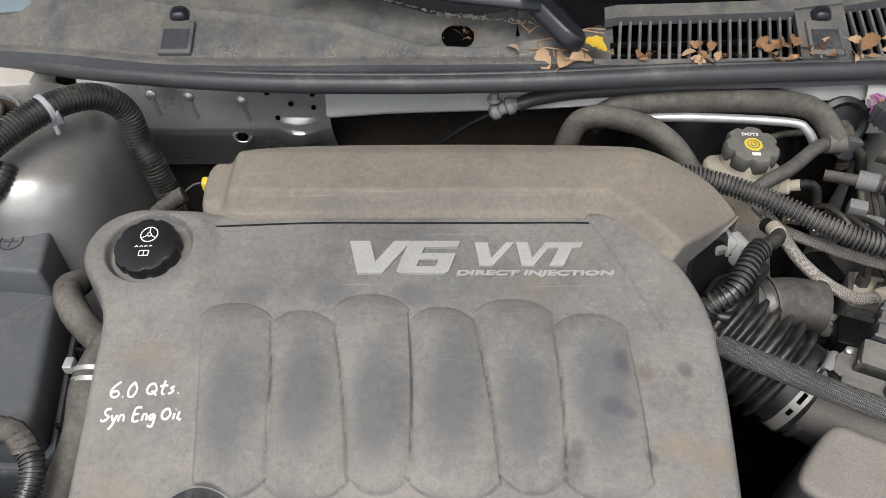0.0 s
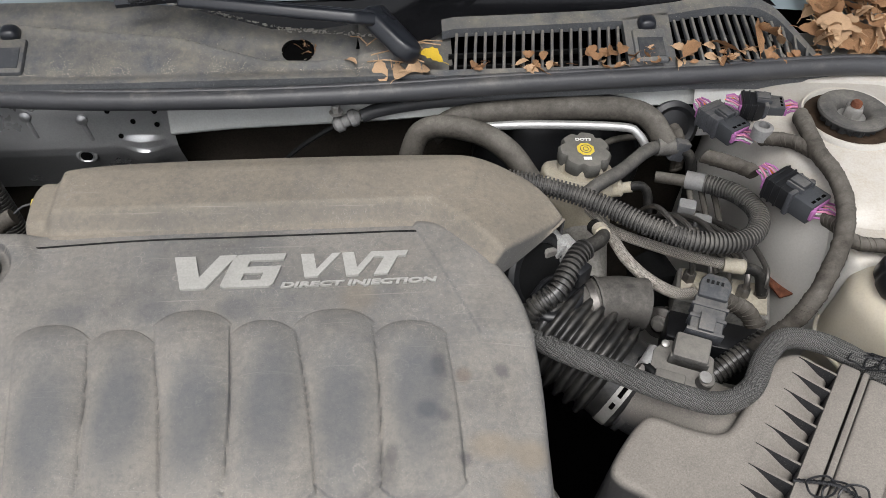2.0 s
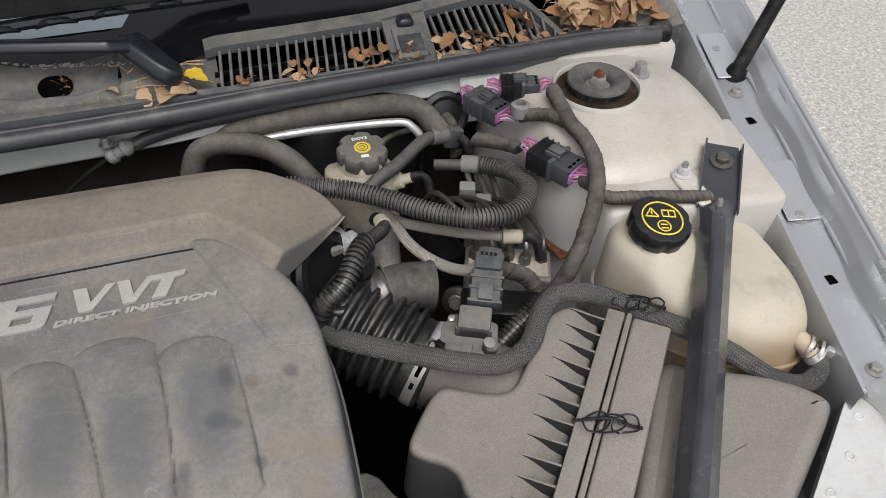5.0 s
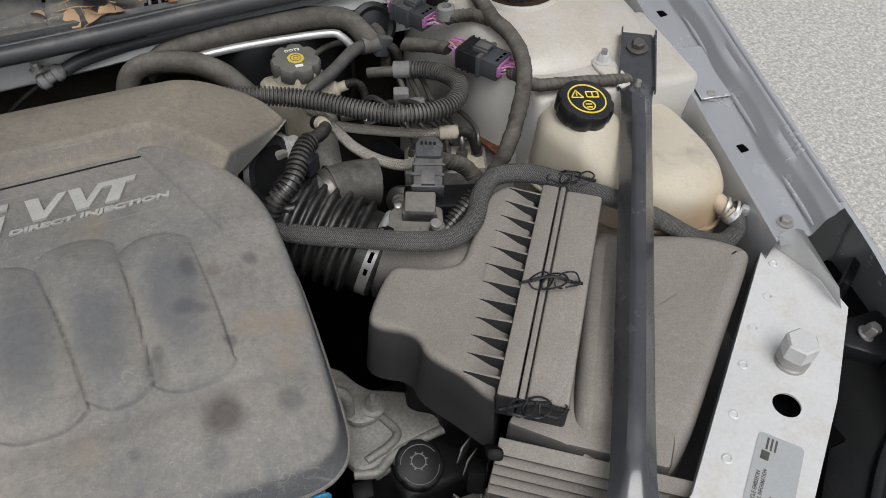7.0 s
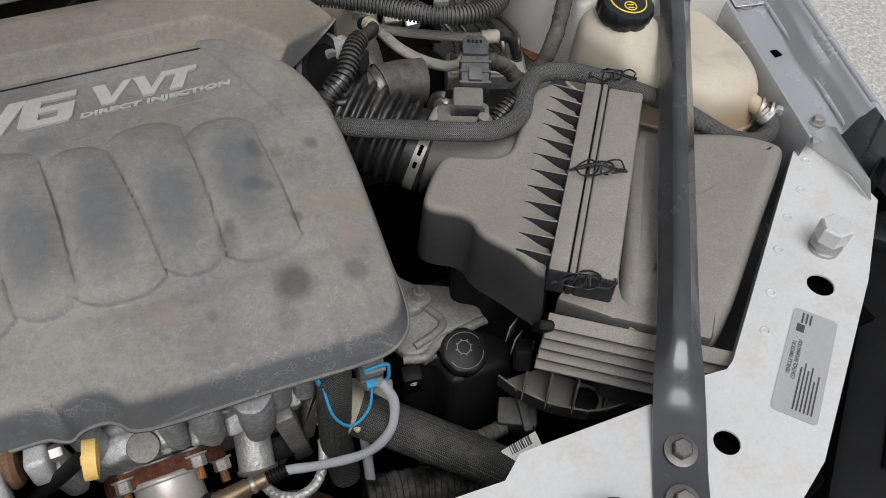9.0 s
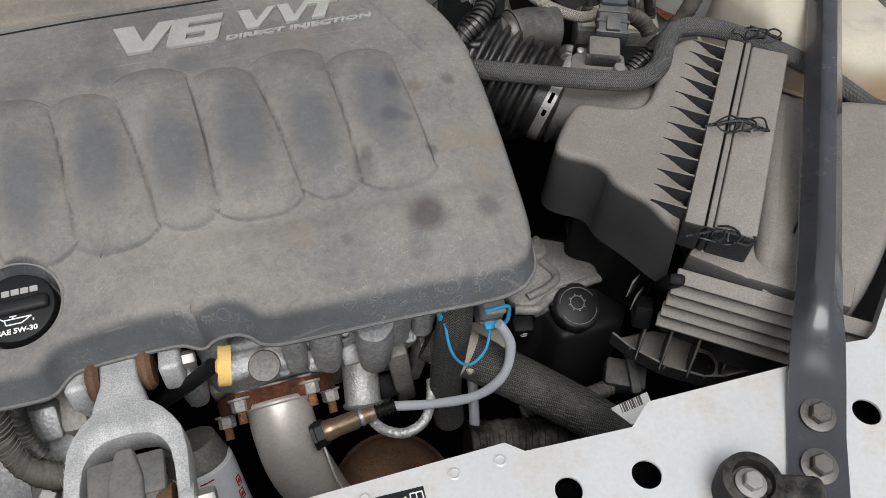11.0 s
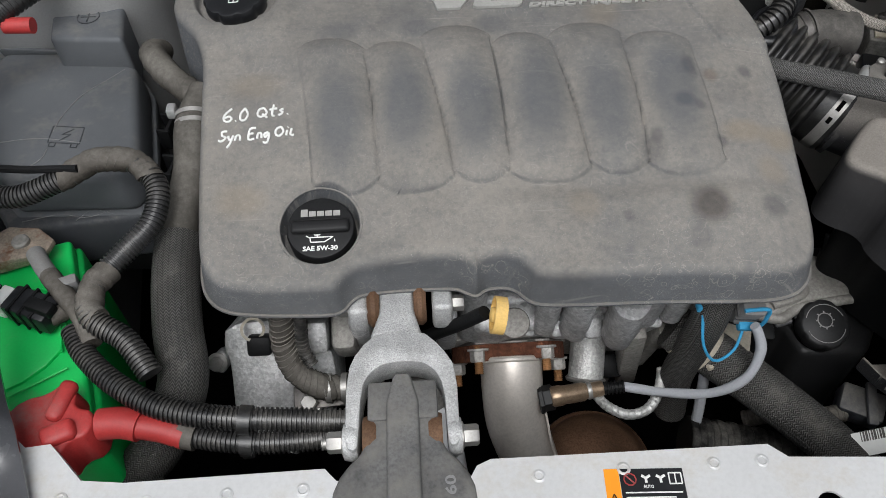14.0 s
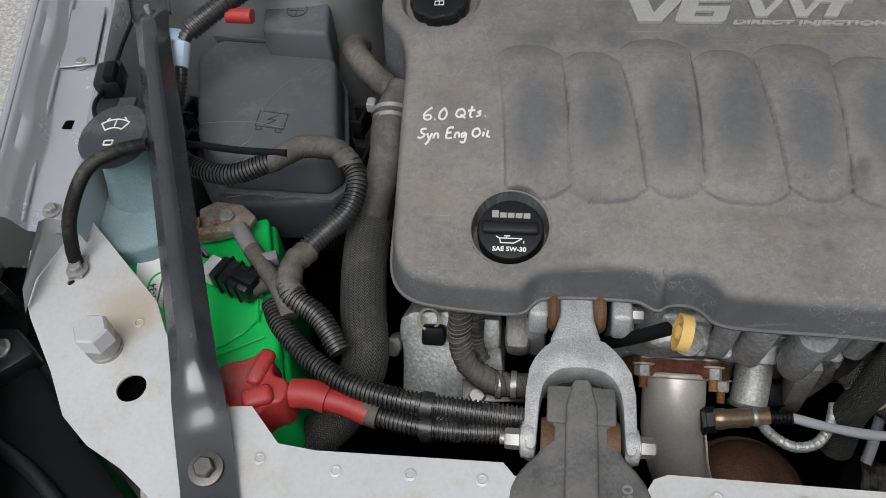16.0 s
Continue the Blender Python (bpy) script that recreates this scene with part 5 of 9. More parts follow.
# ---- cowl, wipers and windshield ----
def cowl_z(x, y):
    return 0.947 + 0.42 * (y - 0.85) - 0.03 * smooth(0.45, 0.75, abs(x))


def cowl_front(x):
    return 0.848 + 0.10 * max(0.0, abs(x) - 0.25) ** 2 + (0.0 if x > 0 else 0.03 * smooth(0.4, 0.7, -x))


def cowl_ridge(x):
    return float(np.interp(x, (-0.82, -0.68, -0.53, -0.39, -0.28, -0.2, -0.142, -0.083, -0.02, 0.03, 0.14), (1.0, 0.985, 0.960, 0.936, 0.923, 0.915, 0.897, 0.879, 0.877, 0.885, 0.90)))


def cowl_pt(u, v):
    x = -0.82 + 0.93 * u
    y = cowl_front(x) + v * (min(cowl_ridge(x) + 0.06, 0.985) - cowl_front(x))
    past = y - cowl_ridge(x)
    z = cowl_z(x, y) - 0.015 * smooth(-0.002, 0.004, past) + 0.003 * smooth(-0.012, -0.003, past) * smooth(0.002, -0.001, past) + 0.007 * smooth(0.02, 0.0, y - cowl_front(x))
    z -= 0.004 * smooth(0.0018, 0.0, abs(x - 0.028))
    return (x, y, z)


cowl = thing("cowl_panel", (0, 0.9, 0.94), "dusty grey plastic cowl panel with debris and grilles", "cowl panel", kind="structure")
part("left_sheet", Geo().grid(240, 60, cowl_pt), "cowl", cowl, sharp=50)
part("front_lip", Geo().grid(90, 2, lambda u, v: (-0.82 + 1.6 * u, cowl_front(-0.82 + 1.6 * u) - 0.001, cowl_z(-0.82 + 1.6 * u, cowl_front(-0.82 + 1.6 * u)) + 0.008 * (u < 0.6) - 0.03 * v)), "cowl", cowl)
# grille: frame strips and slats on the right
def gz(x, y):
    return cowl_z(x, y) + 0.002


def strip(x0, x1, ya, yb, thick=0.004, n=20):
    g = Geo()
    vs, fs = [], []
    for i in range(n + 1):
        x = x0 + (x1 - x0) * i / n
        for y, dz in ((ya(x), 0), (yb(x), 0), (yb(x), -thick * 3), (ya(x), -thick * 3)):
            vs.append((x, y, gz(x, y) + dz))
    for i in range(n):
        for k in range(4):
            j = (k + 1) % 4
            fs.append((i * 4 + k, i * 4 + j, i * 4 + 4 + j, i * 4 + 4 + k))
    fs += [(3, 2, 1, 0), (n * 4, n * 4 + 1, n * 4 + 2, n * 4 + 3)]
    return g.add(vs, fs)


def gr_back(x):
    return float(np.interp(x, (0.13, 0.154, 0.25, 0.373, 0.45, 0.52, 0.565, 0.59, 0.615, 0.640), (0.915, 0.920, 0.922, 0.926, 0.935, 0.948, 0.950, 0.938, 0.905, 0.868)))


def gr_front(x):
    return cowl_front(x) + 0.003


part("grille_back_rail", strip(0.138, 0.645, lambda x: gr_back(x) - 0.004, lambda x: gr_back(x) + 0.013, n=60), "cowl", cowl)
part("grille_front_rail", strip(0.12, 0.80, lambda x: gr_front(x), lambda x: gr_front(x) + 0.008), "cowl", cowl)
part("end_sheet", strip(0.643, 0.83, lambda x: gr_front(x), lambda x: 0.965, 0.002), "cowl", cowl)
part("middle_pad", strip(0.375, 0.437, lambda x: gr_front(x), lambda x: gr_back(x)), "cowl", cowl)
part("left_end", Geo().prism(chaikin([(0.122, 0.846), (0.150, 0.846), (0.160, 0.925), (0.150, 0.942), (0.136, 0.930)], 1), -0.010, 0.0, 0.002, 2), "cowl", cowl)
# added near-black sheets paint the shade seen between the slats
part("grille_well", Geo().grid(10, 1, lambda u, v: (0.13 + 0.60 * u, 0.842 + 0.14 * v, 0.885 + 0.01 * v)), "shade_black", cowl)
part("well_wall", Geo().box((0.68, 0.004, 0.10), pose(0.42, 0.972, 0.930), 0.0), "shade_black", cowl)
part("corner_sheet", strip(0.005, 0.150, lambda x: 0.884 if x < 0.11 else gr_front(x) + 0.004, lambda x: 0.932, 0.002).shift(0, 0, -0.020), "cowl", cowl)
slat = Geo()
slat.box((0.0042, 0.070, 0.008), pose(0, 0, 0, 22, 0, 0), 0.0018, 2)
slat_mesh = None
for x in [0.154 + 0.0124 * k for k in range(18)] + [0.446 + 0.0124 * k for k in range(15)]:
    ya, yb = gr_front(x) + 0.006, gr_back(x) - 0.010
    y = (ya + yb) / 2
    if slat_mesh is None:
        first = part("slat", slat, "cowl", cowl)
        slat_mesh = first.data
        ob = first
    else:
        ob = new("slat", slat_mesh)
        ob.parent = cowl
        ob.matrix_parent_inverse = first.matrix_parent_inverse
    ob.matrix_basis = pose(x, y, gz(x, y) - 0.004, 0, 0, -6 if x < 0.4 else 4) @ Matrix.Diagonal((1, (yb - ya) / 0.066, 1, 1))
for x0, x1 in ((0.145, 0.38), (0.436, 0.625)):
    for f in (0.38, 0.62):
        part("cross_rail", strip(x0, x1, lambda x: gr_front(x) * (1 - f) + gr_back(x) * f - 0.0012, lambda x: gr_front(x) * (1 - f) + gr_back(x) * f + 0.0012, 0.002).shift(0, 0, -0.014), "black", cowl)
# push clips over sunk pockets
for x, y in ((-0.405, 0.900), (0.406, 0.893)):
    z = cowl_z(x, y)
    c = part("clip_boss", Geo().box((0.044, 0.052, 0.012), pose(x, y - 0.008, z - 0.003, 22, 0, 0), 0.004, 2), "cowl", cowl)
    part("clip_pocket", Geo().box((0.034, 0.030, 0.002), pose(x, y - 0.014, z + 0.0012, 22, 0, 0), 0.0008, 1), "fuse", c)
    part("clip_head", Geo().box((0.026, 0.024, 0.018), pose(x, y + 0.022, z + 0.014, 16, 0, 0), 0.007, 3, 0.8), "wiper", c)
# drain hole with dead leaves
part("drain_hole", Geo().lathe([(0.0155, 0), (0.0155, 0.0015), (0.013, 0.0015), (0.012, -0.004)], (-0.048, 0.905, cowl_z(0, 0.905) - 0.0135), (0, -0.4, 0.9), 28,
     wave=lambda a, k: 1.0 + 0.35 * abs(math.cos(a))), "shade_black", cowl)

# rubber hood seal along the cowl's front edge
seal = thing("hood_seal", (0, 0.84, 0.91), "long black rubber hood seal on the firewall edge", "rubber seal")
SEAL = [(-0.80, 0.955, 0.925), (-0.68, 0.918, 0.930), (-0.545, 0.876, 0.932), (-0.348, 0.846, 0.933), (-0.171, 0.836, 0.934), (0.03, 0.834, 0.937), (0.24, 0.846, 0.938), (0.47, 0.856, 0.938),
        (0.66, 0.866, 0.938), (0.775, 0.862, 0.934)]
part("bulb", Geo().tube(SEAL, 0.0125, 18, 0.01), "seal", seal)
part("upper_lip", Geo().tube([(x, y + 0.004, z + 0.010) for x, y, z in SEAL], 0.0042, 10, 0.01), "seal", seal)
part("base_strip", Geo().tube([(x, y + 0.010, z - 0.012) for x, y, z in SEAL], 0.0075, 10, 0.01), "rubber", seal)

# pale crust of old dirt along the rear edge of the panel
rnd = random.Random(31)
g = Geo()
for k in range(260):
    x = -0.24 + 0.30 * rnd.random()
    y = float(np.interp(x, (-0.24, -0.158, -0.059, 0.025, 0.06), (0.985, 0.966, 0.937, 0.928, 0.924))) + rnd.gauss(0, 0.0018)
    w = 0.0007 + 0.0018 * rnd.random() ** 2
    g.box((w * rnd.uniform(1, 3), w, w * 0.8), pose(x, y, cowl_pt((x + 0.82) / 0.93, min(1.0, (y - cowl_front(x)) / (min(cowl_ridge(x) + 0.06, 0.985) - cowl_front(x))))[2] + 0.001, 20, 0, rnd.uniform(-60, 60)), w * 0.3, 1)
solo("dirt_crust", g, "crust", "pale crust of dirt along the cowl edge", "dirt", kind="stuff")

# windshield
ws = thing("windshield", (0, 1.1, 1.0), "windshield glass coloured like reflected sky, with black lower border", "windshield", kind="structure")
part("glass_pane", Geo().grid(40, 20, lambda u, v: (-0.78 + 1.56 * u, 0.935 + 0.75 * v + 0.05 * (1 - (2 * u - 1) ** 2), 0.964 + 0.46 * v + 0.02 * (1 - (2 * u - 1) ** 2))), "glass", ws)


def border_pt(u, v):
    """Black panel between the cowl and the clear glass."""
    x = -0.80 + 1.60 * u
    y0 = float(np.interp(x, (-0.8, -0.4, -0.05, 0.0, 0.13, 0.15, 0.45, 0.56, 0.62, 0.66, 0.8), (0.99, 0.965, 0.915, 0.908, 0.910, 0.928, 0.944, 0.958, 0.960, 0.965, 0.975)))
    y1 = float(np.interp(x, (-0.8, 0.0, 0.07, 0.8), (0.995, 0.988, 1.10, 1.10)))
    z0 = cowl_z(x, y0) - 0.016 + 0.012 * smooth(0.06, 0.15, x)
    y = y0 + (y1 - y0) * v
    return (x, y, z0 + (0.34 + 0.22 * smooth(-0.02, 0.12, x)) * (y - y0) - 0.004 * math.sin(math.pi * v))


part("lower_border", Geo().grid(80, 12, border_pt), "gloss_black", ws, sharp=60)


def wiper(pivot, elbow, joint, tip, blade, label):
    w = thing("wiper", pivot, label, "wiper")
    p, e, q, t = Vector(pivot), Vector(elbow), Vector(joint), Vector(tip)
    d = (p - e).normalized()
    n = Vector((-d.y, d.x, 0)).normalized()
    L = (p - e).length
    fr = Matrix.Translation(e) @ Matrix((d, n, d.cross(n))).transposed().to_4x4() @ pose(0, 0, 0, -24, 0, 0)
    part("pivot_cap", Geo().prism([(-0.02, -0.022), (L - 0.012, -0.021), (L + 0.004, -0.015), (L + 0.012, 0.0), (L + 0.004, 0.015), (L - 0.012, 0.021), (-0.02, 0.022)], -0.016, 0.008, 0.007, 3, m=fr, shrink=0.003), "wiper", w)
    d = (q - e).normalized()
    n = Vector((-d.y, d.x, 0)).normalized() * 0.0235
    far = q + d * 0.02
    fr = Matrix((d, n.normalized() * 0.87 + Vector((0, 0, 0.5)), Vector((0, 0, 0.87)) - n.normalized() * 0.5)).transposed().to_4x4()
    fr = Matrix.Translation(e) @ fr
    L = (far - e).length
    part("arm", Geo().prism([(-0.012, -0.022), (0.010, -0.030), (L, -0.032), (L, 0.036), (0.024, 0.036), (-0.012, 0.010)], -0.010, 0.006, 0.005, 3, m=fr, shrink=0.003), "wiper", w)
    part("arm_crease", Geo().tube([fr @ Vector((0.012, 0.014, 0.006)), fr @ Vector((L, 0.014, 0.006))], 0.002, 8, 0.02), "wiper", w)
    part("outer_arm", Geo().tube([q - d * 0.01, q.lerp(t, 0.5), t], lambda s: 0.023 - 0.012 * s, 14, 0.02, flat=0.45), "wiper", w)
    b0, b1 = Vector(blade[0]), Vector(blade[1])
    part("blade", Geo().tube([b0, b0.lerp(b1, 0.5) + Vector((0, 0, 0.006)), b1], 0.008, 8, 0.02), "wiper", w)
    for k in range(7):
        f = 0.08 + 0.14 * k
        part("bridge", Geo().tube([b0.lerp(b1, f - 0.05), b0.lerp(b1, f) + Vector((0, -0.014, 0.010)), b0.lerp(b1, f + 0.05)], 0.0045, 8, 0.01), "wiper", w)
    return w


wiper((0.100, 0.866, 0.976), (0.060, 0.905, 1.001), (-0.165, 0.943, 1.009), (-0.60, 1.06, 1.05), ((-0.266, 0.928, 1.018), (0.206, 0.974, 1.018)), "black wiper arm and blade parked on the windshield")
wiper((0.70, 0.955, 0.985), (0.63, 0.99, 1.0), (0.50, 1.02, 1.01), (0.10, 1.10, 1.045), ((-0.05, 1.12, 1.06), (0.52, 1.06, 1.03)), "black wiper arm with leaves piled at its foot")

# gas strut of the hood
st = thing("hood_strut", (0.838, 0.795, 0.87), "black hood gas strut standing on the fender", "gas strut")
part("rod", Geo().tube([(0.869, 0.790, 0.887), (0.952, 0.830, 1.038)], 0.0105, 14, 0.05), "rubber", st)
part("socket", Geo().lathe([(0.013, -0.012), (0.0165, -0.004), (0.0165, 0.012), (0.0135, 0.024)], (0.868, 0.789, 0.884), (0.083, 0.040, 0.150), 20), "black", st)
part("tube", Geo().tube([(0.952, 0.830, 1.038), (1.051, 0.878, 1.218)], 0.0125, 14, 0.05), "black_clean", st)
# hood corner rubber at the seal's end
g = Geo().prism([(0.768, 0.862), (0.792, 0.852), (0.806, 0.876), (0.795, 0.898), (0.774, 0.892)], 0.905, 0.945, 0.008, 3)
solo("rubber_corner", g, "rubber", "black rubber block at the end of the seal", "rubber block")

# ---- fuse box ----
fb = thing("fuse_box", (-0.58, 0.51, 0.70), "black plastic fuse box with moulded lid", "fuse box")
FB = [(-0.706, 0.600), (-0.684, 0.640), (-0.528, 0.630), (-0.508, 0.594), (-0.475, 0.425), (-0.492, 0.405), (-0.625, 0.410), (-0.660, 0.450)]
FB = FB[::-1]
part("lid", Geo().prism(FB, 0.762, 0.816, 0.010, 3, shrink=0.006), "fuse_lid", fb)
part("lid_rim", Geo().prism([(-0.590 + (x + 0.590) * 1.03, 0.520 + (y - 0.520) * 1.03) for x, y in FB], 0.748, 0.763, 0.002), "fuse_lid", fb)
for pts in ([(-0.585, 0.485, 0.8165), (-0.581, 0.51, 0.8165), (-0.566, 0.545, 0.8165), (-0.540, 0.572, 0.8165), (-0.524, 0.589, 0.8165)], [(-0.605, 0.425, 0.8165), (-0.588, 0.442, 0.8165), (-0.585, 0.457, 0.8165)],
            [(-0.655, 0.47, 0.8165), (-0.60, 0.475, 0.8165), (-0.55, 0.465, 0.8165)]):
    part("scratch", Geo().tube(pts, 0.0005, 5, 0.004), "grey_plastic", fb)
part("base", Geo().prism([(x - 0.004, y - 0.005) for x, y in FB], 0.66, 0.750, 0.004), "black", fb)
raised = part("raised_end", Geo().prism([(-0.604, 0.600), (-0.514, 0.592), (-0.530, 0.69), (-0.62, 0.69)][::-1], 0.78, 0.856, 0.006, 3, shrink=0.002), "fuse_lid", fb)
part("step_rail", Geo().box((0.10, 0.006, 0.02), pose(-0.652, 0.638, 0.806, 0, 0, -8), 0.002), "fuse_lid", fb)
part("step_rail", Geo().box((0.10, 0.006, 0.02), pose(-0.648, 0.650, 0.798, 0, 0, -8), 0.002), "fuse_lid", fb)
part("front_block", Geo().prism([(-0.665, 0.435), (-0.632, 0.386), (-0.49, 0.400), (-0.474, 0.43), (-0.49, 0.455), (-0.665, 0.455)][::-1], 0.69, 0.762, 0.008, 3), "fuse", fb)
for pts in ([(-0.62, 0.40, 0.7626), (-0.58, 0.408, 0.7626), (-0.55, 0.402, 0.7626), (-0.52, 0.412, 0.7626), (-0.50, 0.425, 0.7626)], [(-0.56, 0.398, 0.7626), (-0.545, 0.412, 0.7626), (-0.52, 0.405, 0.7626)]):
    part("scratch", Geo().tube(pts, 0.0005, 5, 0.004), "grey_plastic", fb)
# wire-like latch loops on both long sides
for x, y, e in ((-0.466, 0.455, 1), (-0.480, 0.525, 1), (-0.676, 0.475, -1), (-0.694, 0.535, -1)):
    for dy in (-0.014, 0.014):
        part("latch", Geo().box((0.016, 0.005, 0.030), pose(x + 0.004 * e, y + dy, 0.772, 0, 0, -12), 0.002), "black", fb)
    part("latch_bar", Geo().box((0.005, 0.032, 0.030), pose(x + 0.011 * e, y, 0.772, 0, 0, -12), 0.002), "black", fb)
g = Geo()
q = lambda x, y: (-0.569 + x, 0.479 + y + x * -0.15, 0.8162)
for a, b in (((-0.018, -0.013), (0.018, -0.013)), ((-0.018, 0.013), (0.018, 0.013)), ((-0.018, -0.013), (-0.018, 0.013)), ((0.018, -0.013), (0.018, 0.013)), ((0.007, 0.010), (-0.005, 0.0)),
             ((-0.005, 0.0), (0.005, 0.001)), ((0.005, 0.001), (-0.006, -0.010)), ((-0.016, -0.013), (-0.016, -0.019)), ((-0.009, -0.013), (-0.009, -0.019)), ((-0.016, -0.019), (-0.009, -0.019)),
             ((0.016, -0.013), (0.016, -0.019)), ((0.009, -0.013), (0.009, -0.019)), ((0.009, -0.019), (0.016, -0.019))):
    g.tube([q(*a), q(*b)], 0.0007, 5, 0.02)
part("moulded_symbol", g, "fuse", fb)
g = Geo()
arc(g, pose(-0.565, 0.640, 0.8565), 0, 0, 0.013, 0, 359, 0.0, 0.0008)
g.tube([(-0.574, 0.640, 0.8565), (-0.556, 0.640, 0.8565)], 0.0008, 5, 0.02)
g.tube([(-0.565, 0.631, 0.8565), (-0.565, 0.649, 0.8565)], 0.0008, 5, 0.02)
part("moulded_symbol", g, "fuse", raised)

# ---- battery ----
bat = thing("battery", (-0.60, 0.24, 0.55), "bright green car battery", "battery")
bm_ = pose(-0.598, 0.226, 0, 0, 0, 18.0)
part("case", Geo().box((0.172, 0.262, 0.20), bm_ @ pose(0, 0, 0.645), 0.006, 3), "green", bat)
part("lid", Geo().box((0.166, 0.256, 0.02), bm_ @ pose(-0.002, 0, 0.752), 0.005, 3), "green", bat)
part("raised_top", Geo().prism(chaikin([(-0.05, -0.055), (0.068, -0.03), (0.07, 0.05), (0.04, 0.075), (-0.05, 0.075)], 2), 0.755, 0.766, 0.003, 2, m=bm_), "green", bat)
part("handle_groove", Geo().box((0.045, 0.012, 0.004), bm_ @ pose(-0.02, -0.045, 0.7635), 0.0015, 1), "shade_black", bat)
for path in ([(-0.045, -0.062), (0.066, -0.040)], [(-0.05, 0.0), (-0.05, 0.07), (0.035, 0.07), (0.062, 0.045), (0.062, -0.02)], [(-0.03, -0.10), (-0.03, -0.075), (0.06, -0.058)], [(0.02, -0.118), (0.075, -0.10)]):
    part("moulded_line", Geo().tube([bm_ @ Vector((x, y, 0.7635 if y < -0.05 else 0.7665)) for x, y in path], 0.0012, 6, 0.003), "green", bat)
part("label", Geo().box((0.03, 0.16, 0.001), bm_ @ pose(-0.055, 0.03, 0.7655), 0.0), "white", bat, "white and silver sticker with unreadable print")
for k in range(4):
    part("print_bar", Geo().box((0.004, 0.03 + 0.01 * k, 0.0006), bm_ @ pose(-0.062 + 0.006 * k, -0.02, 0.7665), 0.0), "steel_dark", bat)
part("lettering", text_geo("MT-34", -0.0, 0.03, 0.0, 0.008, lambda x, y, h: bm_ @ Vector((-0.047 - y, 0.03 + x, 0.7662 + h)), 0.0003, 0.02), "steel_dark", bat)
neg = thing("battery_clamp", (-0.595, 0.355, 0.77), "corroded negative battery clamp", "battery clamp")
part("post", Geo().lathe([(0.0095, 0), (0.009, 0.026), (0.007, 0.028)], (-0.598, 0.352, 0.762), n=20), "cast_dark", neg)
part("clamp_plate", Geo().prism([(-0.635, 0.362), (-0.618, 0.376), (-0.585, 0.372), (-0.565, 0.355), (-0.57, 0.335), (-0.60, 0.33), (-0.625, 0.335)], 0.776, 0.784, 0.002), "corroded", neg)
part("strap", Geo().box((0.05, 0.014, 0.018), pose(-0.610, 0.335, 0.776, 0, 0, 18), 0.003), "corroded", neg)
part("bolt", Geo().hexbolt((-0.63, 0.34, 0.782), 0.007, (-0.8, -0.2, 0.5), 1.4, 1.2), "copper_bolt", neg)
part("cable_lug", Geo().tube([(-0.578, 0.335, 0.786), (-0.564, 0.315, 0.79), (-0.548, 0.295, 0.794)], 0.0095, 12), "grey_plastic", neg)
part("cable", Geo().tube([(-0.552, 0.30, 0.793), (-0.531, 0.275, 0.797), (-0.507, 0.247, 0.797), (-0.492, 0.217, 0.792)], 0.010, 12), "tape", neg)
conn = thing("battery_sensor_plug", (-0.575, 0.28, 0.77), "black and white cable plug on the battery", "plug")
part("housing", Geo().box((0.052, 0.03, 0.026), pose(-0.562, 0.266, 0.784, 0, 0, -24), 0.004), "black_clean", conn)
part("white_face", Geo().box((0.014, 0.026, 0.022), pose(-0.592, 0.276, 0.786, 0, 0, -24), 0.003), "white", conn)
part("latch", Geo().box((0.030, 0.014, 0.012), pose(-0.548, 0.258, 0.799, 0, 0, -24), 0.003), "black", conn)
for k in range(3):
    part("rib", Geo().box((0.003, 0.033, 0.029), pose(-0.575 + 0.012 * k, 0.272 - 0.0053 * k, 0.784, 0, 0, -24), 0.001), "black", conn)
part("tail", Geo().tube([(-0.540, 0.256, 0.784), (-0.525, 0.262, 0.788), (-0.515, 0.275, 0.792)], 0.009, 12, wrap=0.007), "tape", conn)
part("side_clip", Geo().box((0.024, 0.012, 0.016), pose(-0.530, 0.284, 0.797, 0, 0, 20), 0.002), "grey_plastic", conn)
part("wire", Geo().tube([(-0.605, 0.297, 0.782), (-0.625, 0.30, 0.785), (-0.635, 0.29, 0.78), (-0.65, 0.285, 0.77)], 0.003, 8), "black", conn)
part("wire", Geo().tube([(-0.603, 0.294, 0.788), (-0.618, 0.306, 0.79), (-0.632, 0.298, 0.782)], 0.0018, 8), "purple", conn)
red = thing("terminal_cover", (-0.52, 0.15, 0.75), "red rubber cover over the positive battery terminal", "terminal cover")
part("boot", Geo().prism(chaikin([(-0.512 + (x + 0.512) * 0.80, 0.140 + (y - 0.145) * 0.80) for x, y in ((-0.573, 0.155), (-0.556, 0.178), (-0.525, 0.186), (-0.512, 0.200), (-0.490, 0.188), (-0.488, 0.165),
                                  (-0.462, 0.158), (-0.462, 0.126), (-0.487, 0.118), (-0.49, 0.100), (-0.525, 0.104), (-0.562, 0.128))], 1), 0.745, 0.790, 0.010, 3, shrink=0.004), "red", red)
part("fold", Geo().box((0.030, 0.020, 0.018), pose(-0.502, 0.128, 0.790, 10, 0, 24), 0.006, 3), "red", red)
part("fold", Geo().box((0.016, 0.040, 0.014), pose(-0.507, 0.160, 0.790, 0, 0, -14), 0.006, 3), "red", red)
part("neck", Geo().tube([(-0.475, 0.143, 0.774), (-0.455, 0.143, 0.775), (-0.438, 0.139, 0.774)], 0.0145, 16), "red", red)
